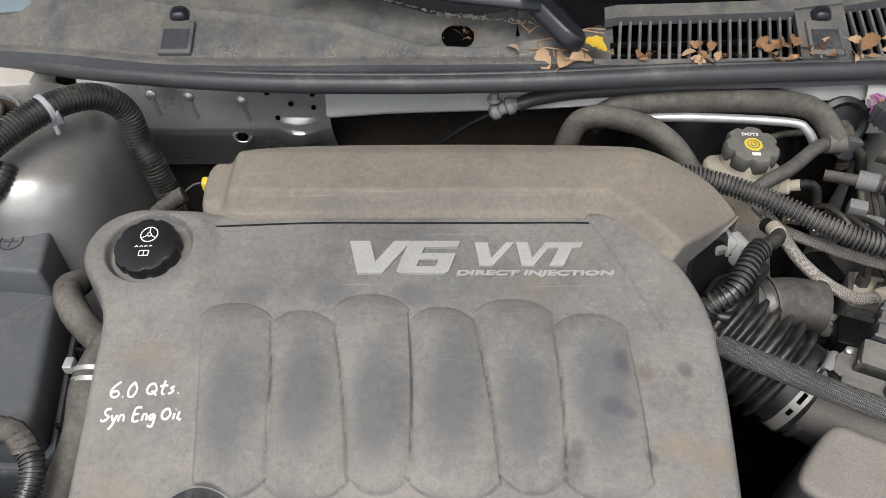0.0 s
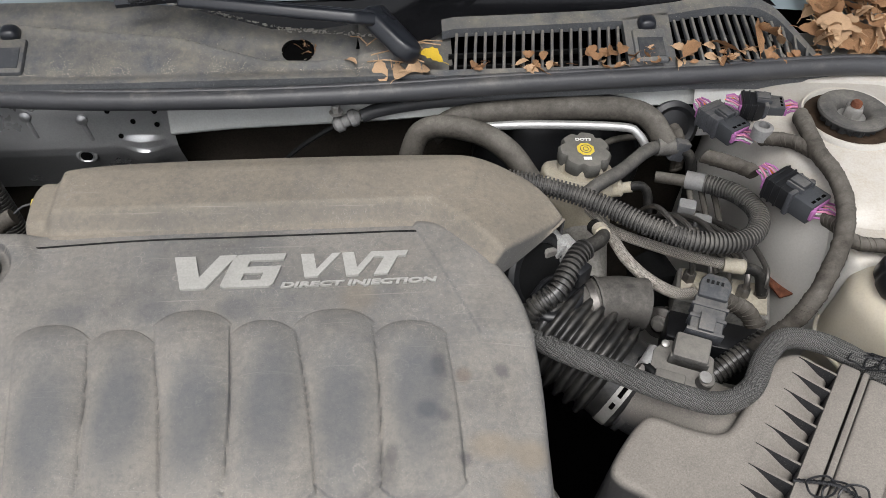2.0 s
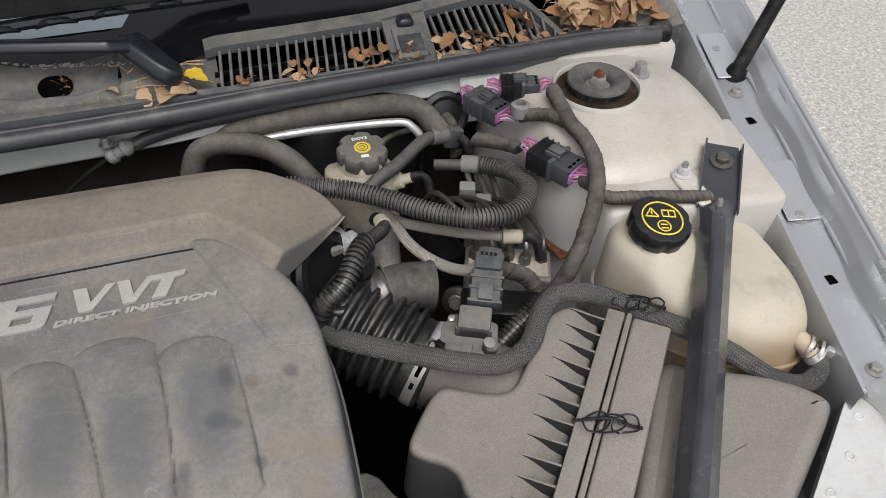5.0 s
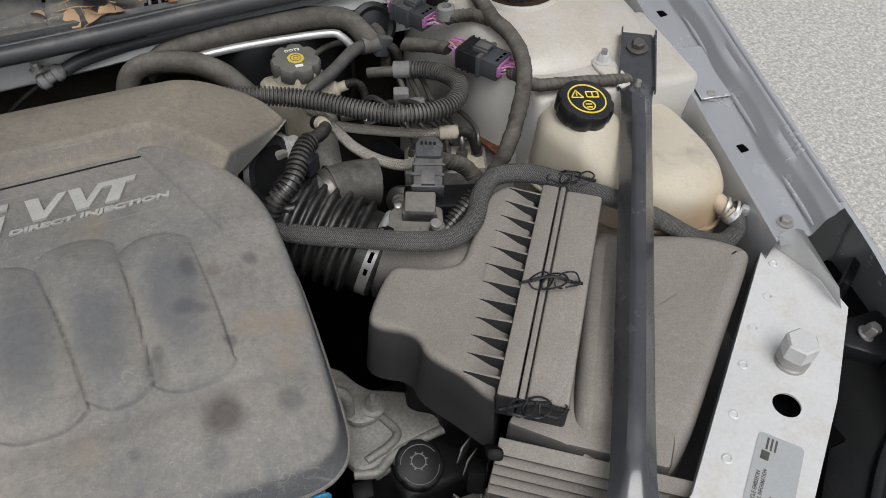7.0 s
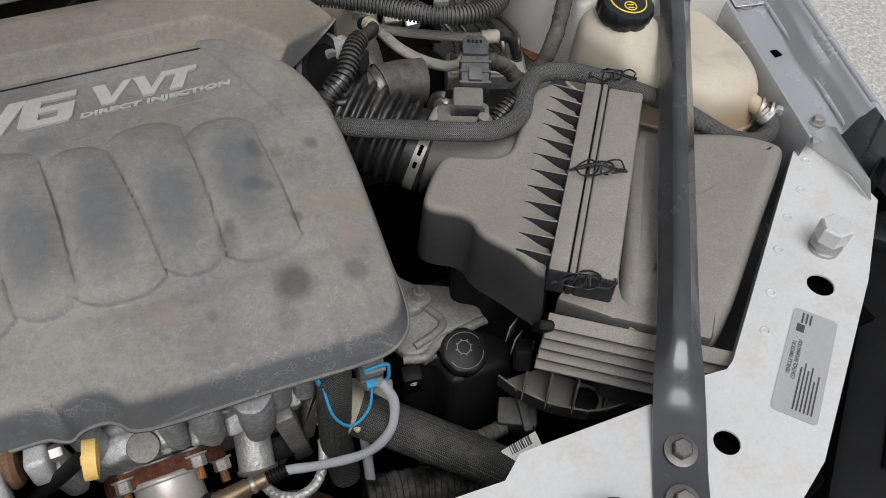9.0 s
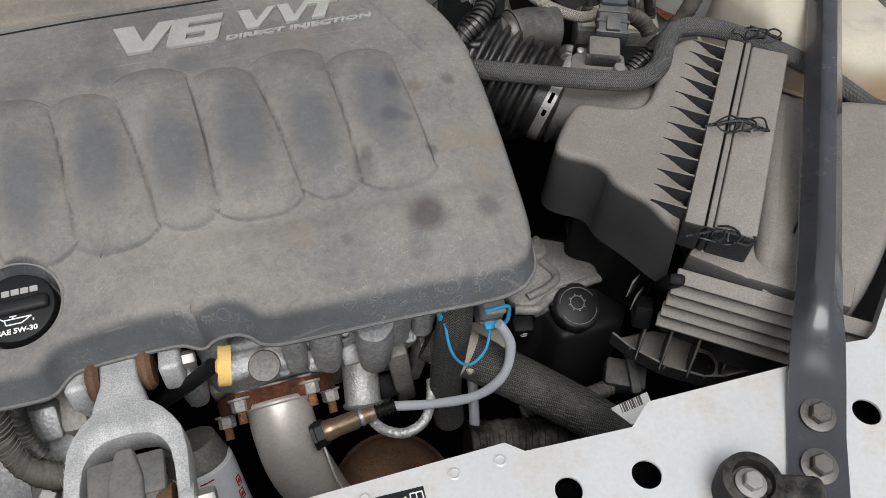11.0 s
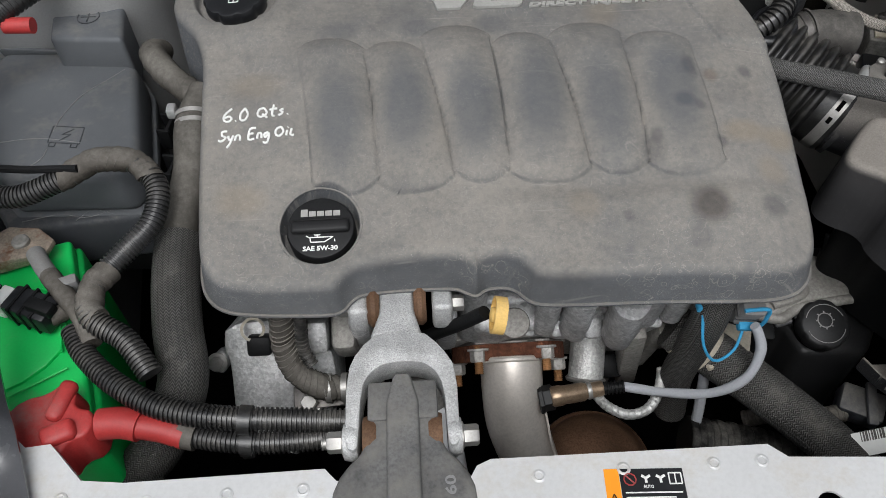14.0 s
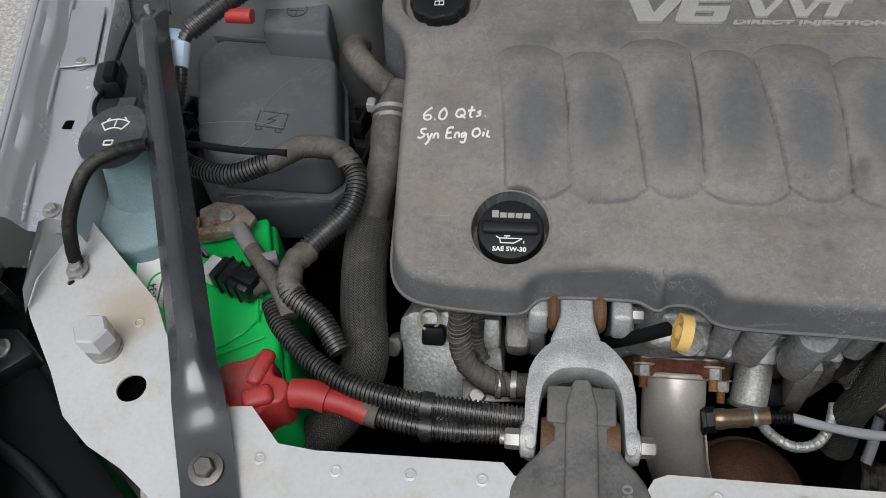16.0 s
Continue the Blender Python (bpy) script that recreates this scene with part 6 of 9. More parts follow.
part("red_sleeve", Geo().tube([(-0.442, 0.140, 0.774), (-0.42, 0.136, 0.772), (-0.398, 0.129, 0.769)], 0.012, 14), "red", red)

# ---- washer tank ----
wt = thing("washer_tank", (-0.72, 0.36, 0.70), "pale blue washer fluid tank with black cap", "washer tank")
part("neck_body", Geo().prism(chaikin([(-0.76, 0.40), (-0.68, 0.405), (-0.645, 0.36), (-0.66, 0.30), (-0.72, 0.29), (-0.77, 0.33)], 2), 0.60, 0.79, 0.012, 3), "washer", wt)
part("filler", Geo().lathe([(0.045, 0), (0.036, 0.03), (0.030, 0.06), (0.030, 0.09)], (-0.71, 0.39, 0.78), n=32), "washer", wt)
wm = pose(-0.709, 0.389, 0.866, 6, -6, 0)
cap = part("cap", Geo().lathe([(0.040, 0), (0.042, 0.004), (0.042, 0.010), (0.039, 0.0135)], (0, 0, 0), n=48, m=wm), "fuse", wt, "dark grey flip cap with white symbol")
g = Geo()
arc(g, wm, 0, -0.012, 0.030, 55, 125, 0.0138, 0.0009)
arc(g, wm, 0, -0.012, 0.018, 55, 125, 0.0138, 0.0009)
for a, b in (((-0.017, 0.0125), (-0.010, 0.003)), ((0.017, 0.0125), (0.010, 0.003)), ((0.0, 0.008), (0.0, 0.018)), ((-0.012, 0.017), (-0.009, 0.02)), ((0.012, 0.017), (0.009, 0.02)),
             ((-0.005, -0.012), (0.005, -0.012)), ((-0.005, -0.018), (0.005, -0.018)), ((-0.005, -0.012), (-0.005, -0.018)), ((0.005, -0.012), (0.005, -0.018))):
    g.tube([wm @ Vector((*a, 0.0138)), wm @ Vector((*b, 0.0138))], 0.0009, 5, 0.01)
part("cap_symbol", g, "white", cap, "white washer symbol")
part("cap_tab", Geo().box((0.022, 0.016, 0.006), wm @ pose(0, 0.046, 0.008), 0.002), "fuse", cap)

# ---- hoses and cables ----
def hose(name, pts, r, material, label, category="hose", **kw):
    return solo(name, Geo().tube(pts, r, **kw), material, label, category)


w = thing("vacuum_hose", (0.35, 0.66, 0.87), "black corrugated vacuum hose with grey end fitting", "hose")
part("corrugated_tube", Geo().tube([(0.203, 0.707, 0.9), (0.239, 0.699, 0.897), (0.279, 0.685, 0.893), (0.317, 0.663, 0.89), (0.353, 0.637, 0.887), (0.386, 0.617, 0.885), (0.415, 0.606, 0.885), (0.449, 0.606, 0.883), (0.476, 0.62, 0.88),
                                   (0.494, 0.646, 0.876), (0.498, 0.672, 0.872), (0.491, 0.701, 0.866), (0.477, 0.722, 0.86), (0.458, 0.737, 0.856)], 0.0122, 20, corr=0.0047, depth=0.24), "vac_loom", w)
part("end_sleeve", Geo().tube([(0.460, 0.736, 0.857), (0.440, 0.747, 0.854)], 0.0118, 16), "grey_plastic", w)
part("end_pipe", Geo().tube([(0.44, 0.744, 0.854), (0.405, 0.760, 0.849)], 0.0075, 14), "rubber_dusty", w)
ch = thing("coolant_hose", (0.45, 0.45, 0.86), "woven-sleeved rubber coolant hose", "hose")
part("sleeve", Geo().tube([(0.195, 0.54, 0.83), (0.235, 0.497, 0.845), (0.274, 0.466, 0.855), (0.334, 0.424, 0.866), (0.374, 0.408, 0.87), (0.409, 0.423, 0.87), (0.435, 0.458, 0.87), (0.465, 0.480, 0.87),
                      (0.51, 0.468, 0.868), (0.565, 0.425, 0.858), (0.605, 0.408, 0.84), (0.643, 0.385, 0.82), (0.677, 0.356, 0.802), (0.706, 0.338, 0.80), (0.731, 0.343, 0.804), (0.735, 0.354, 0.815),
                      (0.727, 0.366, 0.823)], 0.0112, 18), "sleeve", ch)
part("end_clamp", Geo().hoop((0.7315, 0.3585, 0.8185), (-0.5, 0.7, 0.5), 0.0116, 0.008, 0.0012), "alu", ch, "steel hose clamp")
part("clamp_ear", Geo().box((0.008, 0.010, 0.012), pose(0.745, 0.353, 0.826, 0, 0, 30), 0.002), "alu", ch)
b1 = thing("braided_line", (0.38, 0.6, 0.83), "braided steel brake line with crimped end", "brake line", "braided brake lines")
part("braid", Geo().tube([(0.305, 0.70, 0.855), (0.321, 0.668, 0.852), (0.333, 0.621, 0.85), (0.354, 0.59, 0.845), (0.383, 0.571, 0.84), (0.408, 0.571, 0.84)], 0.0070, 14), "steel_braid", b1)
part("crimp", Geo().lathe([(0.0095, 0), (0.0105, 0.002), (0.0098, 0.006), (0.0105, 0.010), (0.0098, 0.014), (0.0104, 0.018), (0.008, 0.021)], (0.404, 0.5705, 0.84), (0.95, 0.3, 0), 18), "tank_old", b1)
part("black_tail", Geo().tube([(0.424, 0.578, 0.84), (0.44, 0.583, 0.836), (0.445, 0.58, 0.81)], 0.007, 10), "rubber", b1)
b2 = thing("braided_line", (0.40, 0.63, 0.83), "braided steel brake line with crimped end", "brake line", "braided brake lines")
part("braid", Geo().tube([(0.31, 0.685, 0.852), (0.334, 0.66, 0.85), (0.397, 0.629, 0.845), (0.449, 0.613, 0.84)], 0.0064, 14), "steel_braid", b2)
part("crimp", Geo().lathe([(0.0085, 0), (0.0095, 0.002), (0.0088, 0.007), (0.0095, 0.012), (0.0088, 0.017), (0.0095, 0.022), (0.007, 0.025)], (0.450, 0.6125, 0.84), (0.96, -0.27, 0), 18), "tank_old", b2)
part("black_tail", Geo().tube([(0.472, 0.606, 0.84), (0.49, 0.600, 0.835), (0.497, 0.59, 0.81)], 0.007, 10), "rubber", b2)
hose("heater_hose", [(0.120, 0.835, 0.87), (0.156, 0.845, 0.888), (0.217, 0.846, 0.895), (0.307, 0.842, 0.9), (0.375, 0.836, 0.9), (0.405, 0.823, 0.893), (0.425, 0.80, 0.87)], 0.0155, "rubber_dusty",
     "dusty thick rubber heater hose")
hose("heater_hose", [(0.086, 0.808, 0.83), (0.094, 0.817, 0.862), (0.107, 0.825, 0.883), (0.137, 0.823, 0.892), (0.184, 0.806, 0.89), (0.217, 0.783, 0.878), (0.243, 0.760, 0.85)], 0.0150, "rubber_dusty",
     "dusty bent rubber hose with faded numbers")
hose("refrigerant_pipe", [(0.175, 0.832, 0.882), (0.252, 0.826, 0.888), (0.363, 0.813, 0.89), (0.386, 0.805, 0.884), (0.402, 0.795, 0.862)], 0.0058, "alu", "bare aluminium refrigerant pipe", "pipe")
sh = thing("shift_cable", (0.05, 0.85, 0.89), "black control cable with grey sleeve and clip", "cable")
part("cable", Geo().tube([(-0.11, 0.83, 0.78), (-0.077, 0.838, 0.83), (-0.039, 0.841, 0.862), (0.003, 0.845, 0.885), (0.03, 0.848, 0.893)], 0.0035, 8), "black", sh)
part("sleeve", Geo().tube([(0.03, 0.848, 0.893), (0.056, 0.852, 0.9), (0.13, 0.860, 0.905), (0.257, 0.862, 0.907), (0.332, 0.855, 0.905), (0.38, 0.852, 0.897)], 0.009, 12), "seal", sh)
part("ferrule", Geo().lathe([(0.006, -0.018), (0.011, -0.014), (0.011, -0.006), (0.008, -0.004), (0.008, 0.004), (0.0115, 0.006), (0.0115, 0.013), (0.005, 0.02)], (0.010, 0.846, 0.888), (0.8, 0.1, 0.3), 18),
     "grey_plastic", sh)
part("clip_nut", Geo().hexbolt((-0.002, 0.845, 0.902), 0.006, h=1.6), "zinc", sh)
hose("reservoir_hose", [(0.298, 0.710, 0.864), (0.32, 0.722, 0.874), (0.352, 0.742, 0.877), (0.390, 0.778, 0.875), (0.416, 0.797, 0.870)], 0.0088, "vac_loom", "thin black rubber hose with faded print")
jn = thing("hose_joint", (0.43, 0.77, 0.87), "black plastic hose joint with short pipes", "hose joint")
part("body", Geo().tube([(0.405, 0.768, 0.887), (0.432, 0.772, 0.883)], 0.0125, 14), "sensor_grey", jn)
part("lug", Geo().box((0.022, 0.014, 0.03), pose(0.437, 0.768, 0.88, 0, 20, 10), 0.003), "plug_grey", jn)
part("pipe", Geo().tube([(0.435, 0.77, 0.882), (0.452, 0.766, 0.872), (0.458, 0.757, 0.85), (0.458, 0.745, 0.79)], 0.0075, 12), "rubber", jn)
part("pipe", Geo().tube([(0.425, 0.775, 0.884), (0.405, 0.795, 0.882), (0.36, 0.80, 0.875), (0.33, 0.785, 0.868)], 0.0045, 10), "rubber_dusty", jn)
tr = thing("wiring_harness", (0.55, 0.62, 0.85), "cloth-taped thick wiring harness", "wiring harness")
part("trunk", Geo().tube([(0.569, 0.768, 0.934), (0.565, 0.742, 0.938), (0.560, 0.693, 0.938), (0.565, 0.652, 0.936), (0.560, 0.610, 0.931), (0.542, 0.568, 0.924), (0.520, 0.536, 0.912), (0.498, 0.511, 0.893), (0.479, 0.501, 0.865),
                         (0.45, 0.50, 0.82)], 0.0100, 18, wrap=0.007), "tape", tr)
part("branch", Geo().tube([(0.561, 0.693, 0.934), (0.545, 0.722, 0.93), (0.523, 0.742, 0.92), (0.508, 0.752, 0.908)], 0.0085, 16, wrap=0.008), "tape", tr)
part("branch", Geo().tube([(0.455, 0.75, 0.89), (0.474, 0.735, 0.893), (0.492, 0.715, 0.898), (0.506, 0.695, 0.901)], 0.0095, 16, wrap=0.010), "tape", tr)
part("branch", Geo().tube([(0.548, 0.580, 0.922), (0.560, 0.568, 0.916), (0.60, 0.565, 0.91), (0.66, 0.555, 0.905), (0.70, 0.55, 0.90)], 0.008, 16, wrap=0.009), "tape", tr)
part("branch", Geo().tube([(0.552, 0.588, 0.916), (0.553, 0.605, 0.908), (0.549, 0.622, 0.902)], 0.0085, 16, wrap=0.009), "tape", tr)
part("corrugated_branch", Geo().tube([(0.47, 0.512, 0.825), (0.43, 0.497, 0.805), (0.40, 0.485, 0.79), (0.36, 0.47, 0.77)], 0.0135, 14, corr=0.006, depth=0.18), "loom", tr)

# left side
hose("steering_hose", [(-0.480, 0.60, 0.83), (-0.478, 0.572, 0.848), (-0.458, 0.541, 0.846), (-0.424, 0.511, 0.838), (-0.39, 0.50, 0.83)], 0.0155, "rubber_dusty", "bent ribbed grey rubber hose", wrap=0.010, n=18)
rh = thing("radiator_hose", (-0.44, 0.32, 0.6), "large radiator hose with woven heat sleeve", "hose")
part("rubber", Geo().tube([(-0.408, 0.505, 0.845), (-0.420, 0.461, 0.835), (-0.420, 0.415, 0.815), (-0.429, 0.360, 0.795), (-0.430, 0.320, 0.783)], 0.0195, 20), "rubber_dusty", rh)
part("sleeve", Geo().tube([(-0.430, 0.345, 0.789), (-0.430, 0.300, 0.777), (-0.425, 0.250, 0.762), (-0.419, 0.200, 0.738), (-0.444, 0.158, 0.70), (-0.490, 0.138, 0.65), (-0.55, 0.12, 0.58)], 0.0245, 24), "sleeve_coarse", rh, "black woven heat sleeve")
c = thing("hose_clamp", (-0.424, 0.504, 0.81), "steel spring clamp on the radiator hose", "hose clamp")
for d in (-0.005, 0.005):
    part("band", Geo().hoop((-0.4185, 0.468 - d, 0.8365 - 0.4 * d), (0.05, -0.91, -0.35), 0.0198, 0.005, 0.0014, 32), "zinc", c)
part("ear", Geo().box((0.010, 0.014, 0.012), pose(-0.441, 0.474, 0.848), 0.002), "alu", c)
part("ear", Geo().box((0.010, 0.014, 0.012), pose(-0.398, 0.474, 0.852), 0.002), "alu", c)
lm = thing("battery_loom", (-0.5, 0.3, 0.78), "black corrugated battery cable loom", "cable loom")
part("conduit", Geo().tube([(-0.655, 0.400, 0.83), (-0.633, 0.384, 0.833), (-0.586, 0.371, 0.835), (-0.54, 0.381, 0.846), (-0.50, 0.394, 0.858), (-0.463, 0.392, 0.854), (-0.440, 0.366, 0.844),
                           (-0.444, 0.331, 0.83), (-0.471, 0.300, 0.82), (-0.495, 0.268, 0.812), (-0.492, 0.238, 0.805), (-0.459, 0.217, 0.795), (-0.432, 0.183, 0.78)], 0.0118, 18, corr=0.0043, depth=0.16), "loom", lm)
part("taped_bend", Geo().tube([(-0.54, 0.381, 0.846), (-0.50, 0.394, 0.858), (-0.463, 0.392, 0.854), (-0.443, 0.372, 0.846)], 0.0128, 16, wrap=0.009), "tape", lm)
part("taped_bend", Geo().tube([(-0.482, 0.285, 0.816), (-0.495, 0.268, 0.812), (-0.494, 0.245, 0.806), (-0.478, 0.228, 0.80)], 0.0132, 16, wrap=0.009), "tape", lm)
part("thin_cable", Geo().tube([(-0.655, 0.405, 0.848), (-0.62, 0.399, 0.851), (-0.572, 0.389, 0.855), (-0.516, 0.380, 0.862)], 0.004, 8), "black", lm)
lm = thing("starter_loom", (-0.4, 0.15, 0.76), "pair of black corrugated cables in a plastic clip", "cable loom")
part("conduit", Geo().tube([(-0.515, 0.235, 0.79), (-0.498, 0.208, 0.79), (-0.463, 0.175, 0.79), (-0.419, 0.150, 0.787), (-0.367, 0.138, 0.785), (-0.314, 0.135, 0.78), (-0.245, 0.133, 0.772)], 0.0112, 18, corr=0.0043, depth=0.16), "loom", lm)
part("conduit", Geo().tube([(-0.402, 0.131, 0.769), (-0.356, 0.122, 0.768), (-0.314, 0.120, 0.765), (-0.255, 0.124, 0.76)], 0.0105, 18, corr=0.0042, depth=0.16), "loom", lm)
part("clip", Geo().hoop((-0.341, 0.1345, 0.7835), (1, -0.1, -0.1), 0.0113, 0.011, 0.0022, 28), "loom", lm)
part("clip", Geo().hoop((-0.341, 0.1205, 0.767), (1, -0.05, -0.05), 0.0106, 0.011, 0.0022, 28), "loom", lm)
part("clip_tab", Geo().box((0.012, 0.006, 0.012), pose(-0.341, 0.112, 0.762, 0, 0, 4), 0.002, 2), "loom", lm)
part("boot", Geo().tube([(-0.405, 0.132, 0.769), (-0.388, 0.128, 0.768)], 0.0128, 14), "rubber_dusty", lm)
tw = thing("tower_loom", (-0.52, 0.74, 0.94), "thick black corrugated loom over the strut tower", "cable loom")
part("conduit", Geo().tube([(-0.60, 0.63, 0.945), (-0.575, 0.675, 0.955), (-0.54, 0.729, 0.962), (-0.506, 0.766, 0.962), (-0.479, 0.790, 0.95), (-0.460, 0.803, 0.92), (-0.453, 0.796, 0.88), (-0.441, 0.785, 0.85), (-0.432, 0.778, 0.80), (-0.43, 0.775, 0.74)],
     0.0165, 20, corr=0.0046, depth=0.12), "loom", tw)
part("taped_end", Geo().tube([(-0.615, 0.60, 0.935), (-0.598, 0.635, 0.946), (-0.580, 0.668, 0.954)], 0.017, 18, wrap=0.010), "tape", tw)

# ---- engine front ----
# cylinder head castings: rough lumps and bosses in a row under the cover's lip
hd = thing("cylinder_head", (-0.05, 0.33, 0.5), "rough grey cast aluminium cylinder head", "engine casting")
part("head_block", Geo().box((0.30, 0.12, 0.16), pose(-0.0, 0.375, 0.62), 0.012, 2), "cast_dark", hd)
part("ledge", Geo().prism(chaikin([(-0.15, 0.40), (-0.15, 0.282), (-0.112, 0.270), (-0.06, 0.280), (-0.02, 0.270), (0.03, 0.278), (0.075, 0.270), (0.10, 0.30), (0.10, 0.40)], 1), 0.655, 0.705, 0.006, 2), "cast", hd)
# upright bosses that come out from under the cover, with webs between them
for x, y, z, r in ((-0.050, 0.264, 0.690, 0.0125), (-0.018, 0.262, 0.684, 0.0165), (0.030, 0.256, 0.676, 0.0195), (0.058, 0.266, 0.694, 0.0140), (0.086, 0.266, 0.698, 0.0130), (-0.128, 0.280, 0.694, 0.0150)):
    lump = lambda a, k: 1 + 0.05 * math.sin(3 * a + 40 * x) + 0.02 * math.cos(5 * a)
    part("boss", Geo().lathe([(r * 0.42, 0.0), (r * 0.50, -0.001), (r * 0.80, 0.0), (r * 0.90, 0.004), (r * 0.92, 0.022), (r * 1.0, 0.026), (r * 0.98, 0.08)], (x, y, z + 0.009), (0.02, -0.10, 0.99), 26, wave=lump), "cast", hd, sharp=60)
for x, w, z in ((-0.034, 0.018, 0.690), (0.006, 0.022, 0.684), (0.046, 0.014, 0.694), (0.072, 0.016, 0.698), (-0.066, 0.014, 0.694)):
    part("rib", Geo().box((w, 0.036, 0.022), pose(x, 0.278, z, 38, 0, 4), 0.006, 2), "cast", hd)
part("upper_rail", Geo().prism(chaikin([(-0.15, 0.34), (-0.15, 0.290), (-0.10, 0.282), (-0.03, 0.284), (0.03, 0.280), (0.10, 0.284), (0.11, 0.34)], 1), 0.69, 0.726, 0.008, 3), "cast", hd)
for x, z in ((0.004, 0.712), (-0.034, 0.712)):
    part("pin", Geo().lathe([(0.006, 0), (0.006, 0.012), (0.004, 0.014)], (x, 0.280, z), (0, -0.5, 0.86), 12), "zinc", hd)
part("flange_seat", Geo().box((0.135, 0.03, 0.055), pose(-0.082, 0.302, 0.635, 20, 0, 0), 0.006), "cast_dark", hd)
part("plug", Geo().lathe([(0.0165, 0), (0.0165, 0.004), (0.0155, 0.006), (0.006, 0.0065)], (-0.083, 0.264, 0.713), (0.0, -0.55, 0.84), 28), "cast_dark", hd)
part("plug_seat", Geo().box((0.075, 0.035, 0.06), pose(-0.09, 0.285, 0.69, 25, 0, 0), 0.01, 3), "cast", hd)
part("side_plate", Geo().box((0.024, 0.03, 0.15), pose(0.064, 0.285, 0.60, 8, -6, 0), 0.004), "cast_dark", hd)
part("side_plate", Geo().box((0.016, 0.022, 0.10), pose(0.088, 0.290, 0.61, 8, 8, 0), 0.004), "cast_dark", hd)
blk = thing("front_casting", (-0.33, 0.28, 0.45), "light grey cast aluminium timing case", "engine casting")
slant = Matrix.Translation((-0.340, 0.250, 0.674)) @ pose(0, 0, 0, 48, 0, 0)
FACE = [(-0.054, 0.050), (-0.058, 0.020), (-0.052, 0.012), (-0.052, -0.055), (-0.050, -0.098), (-0.012, -0.100), (0.016, -0.075), (0.060, -0.070), (0.062, 0.010), (0.050, 0.020), (0.052, 0.058), (0.0, 0.052)]
part("face_plate", Geo().prism(chaikin(FACE[::-1], 1), -0.10, 0.0, 0.005, 2, m=slant), "cast", blk)
part("side_lug", Geo().prism(chaikin([(-0.075, -0.004), (-0.058, -0.008), (-0.055, 0.018), (-0.073, 0.016)], 1), -0.03, -0.004, 0.003, 2, m=slant), "cast", blk)
part("gusset", Geo().prism([(-0.006, -0.092), (0.052, -0.040), (0.058, -0.060), (0.014, -0.100)][::-1], -0.02, 0.014, 0.004, 2, m=slant), "cast", blk)
part("slot", Geo().prism([(0.004, -0.072), (0.036, -0.042), (0.040, -0.052), (0.014, -0.078)][::-1], -0.001, 0.0012, 0.0, m=slant), "shade_black", blk)
part("upper_block", Geo().box((0.050, 0.036, 0.030), slant @ pose(0.034, 0.036, 0.010), 0.006, 2), "cast", blk)
part("upper_block", Geo().box((0.026, 0.05, 0.05), pose(-0.262, 0.262, 0.720, 20, 0, 0), 0.008, 2), "cast_dark", blk)
part("connector", Geo().box((0.026, 0.022, 0.018), slant @ pose(-0.016, 0.028, 0.010), 0.004, 2), "black", blk, "small black plug with a white ring")
part("plug_ring", Geo().hoop(slant @ Vector((-0.022, 0.046, 0.012)), (0.2, -0.5, 0.8), 0.010, 0.006, 0.003, 24), "tank_old", blk)
for u, v in ((-0.066, 0.008), (0.006, 0.030), (0.030, -0.020)):
    part("bolt", Geo().hexbolt(slant @ Vector((u, v, 0.0)), 0.0078, (0, -0.74, 0.67), 1.4, 1.1), "zinc", blk)
part("stud_bolt", Geo().hexbolt((-0.303, 0.200, 0.676), 0.0095, (0, -0.25, 0.97), 1.35, 1.1), "zinc", blk)
part("stud_thread", Geo().tube([(-0.303, 0.202, 0.674), (-0.303, 0.208, 0.64)], 0.006, 12, 0.002, corr=0.002, depth=0.12), "zinc", blk)
part("bracket", Geo().box((0.070, 0.026, 0.004), pose(-0.285, 0.208, 0.680, 16, 0, 4), 0.0015), "steel_dark", blk)
hose("heater_pipe", [(-0.318, 0.272, 0.80), (-0.321, 0.252, 0.762), (-0.322, 0.240, 0.736), (-0.315, 0.224, 0.716), (-0.296, 0.209, 0.706), (-0.267, 0.205, 0.70), (-0.22, 0.208, 0.698)], 0.0135, "rubber_dusty", "grey bent rubber hose below the cover", n=18, wrap=0.006)
hose("heater_pipe", [(-0.302, 0.272, 0.80), (-0.303, 0.252, 0.764), (-0.304, 0.236, 0.732), (-0.293, 0.220, 0.714)], 0.0075, "loom", "thin corrugated hose below the cover", corr=0.005)
c = thing("hose_clamp", (-0.25, 0.206, 0.672), "spring clamp on the bent hose", "hose clamp")
for dx in (-0.012, 0.004):
    part("band", Geo().hoop((-0.268 + dx, 0.2055, 0.700), (1, 0.0, 0.0), 0.0140, 0.006, 0.0012, 28), "zinc", c)

# engine mount: cast yoke with rubber bushes, and the black torque strut in it
mt = thing("engine_mount", (-0.2, 0.17, 0.76), "light cast aluminium engine mount yoke", "engine mount")
part("stem", Geo().prism([(-0.222, 0.275), (-0.187, 0.275), (-0.1875, 0.232), (-0.180, 0.203), (-0.230, 0.203), (-0.2205, 0.232)][::-1], 0.772, 0.800, 0.005, 3), "cast_light", mt)
YOKE = [(-0.221, 0.207), (-0.182, 0.207), (-0.164, 0.189), (-0.151, 0.165), (-0.152, 0.100), (-0.154, 0.092), (-0.161, 0.092), (-0.1625, 0.100), (-0.163, 0.146), (-0.170, 0.164), (-0.184, 0.174),
        (-0.214, 0.174), (-0.228, 0.166), (-0.2365, 0.150), (-0.2385, 0.100), (-0.240, 0.092), (-0.247, 0.092), (-0.250, 0.100), (-0.250, 0.165), (-0.240, 0.189)]
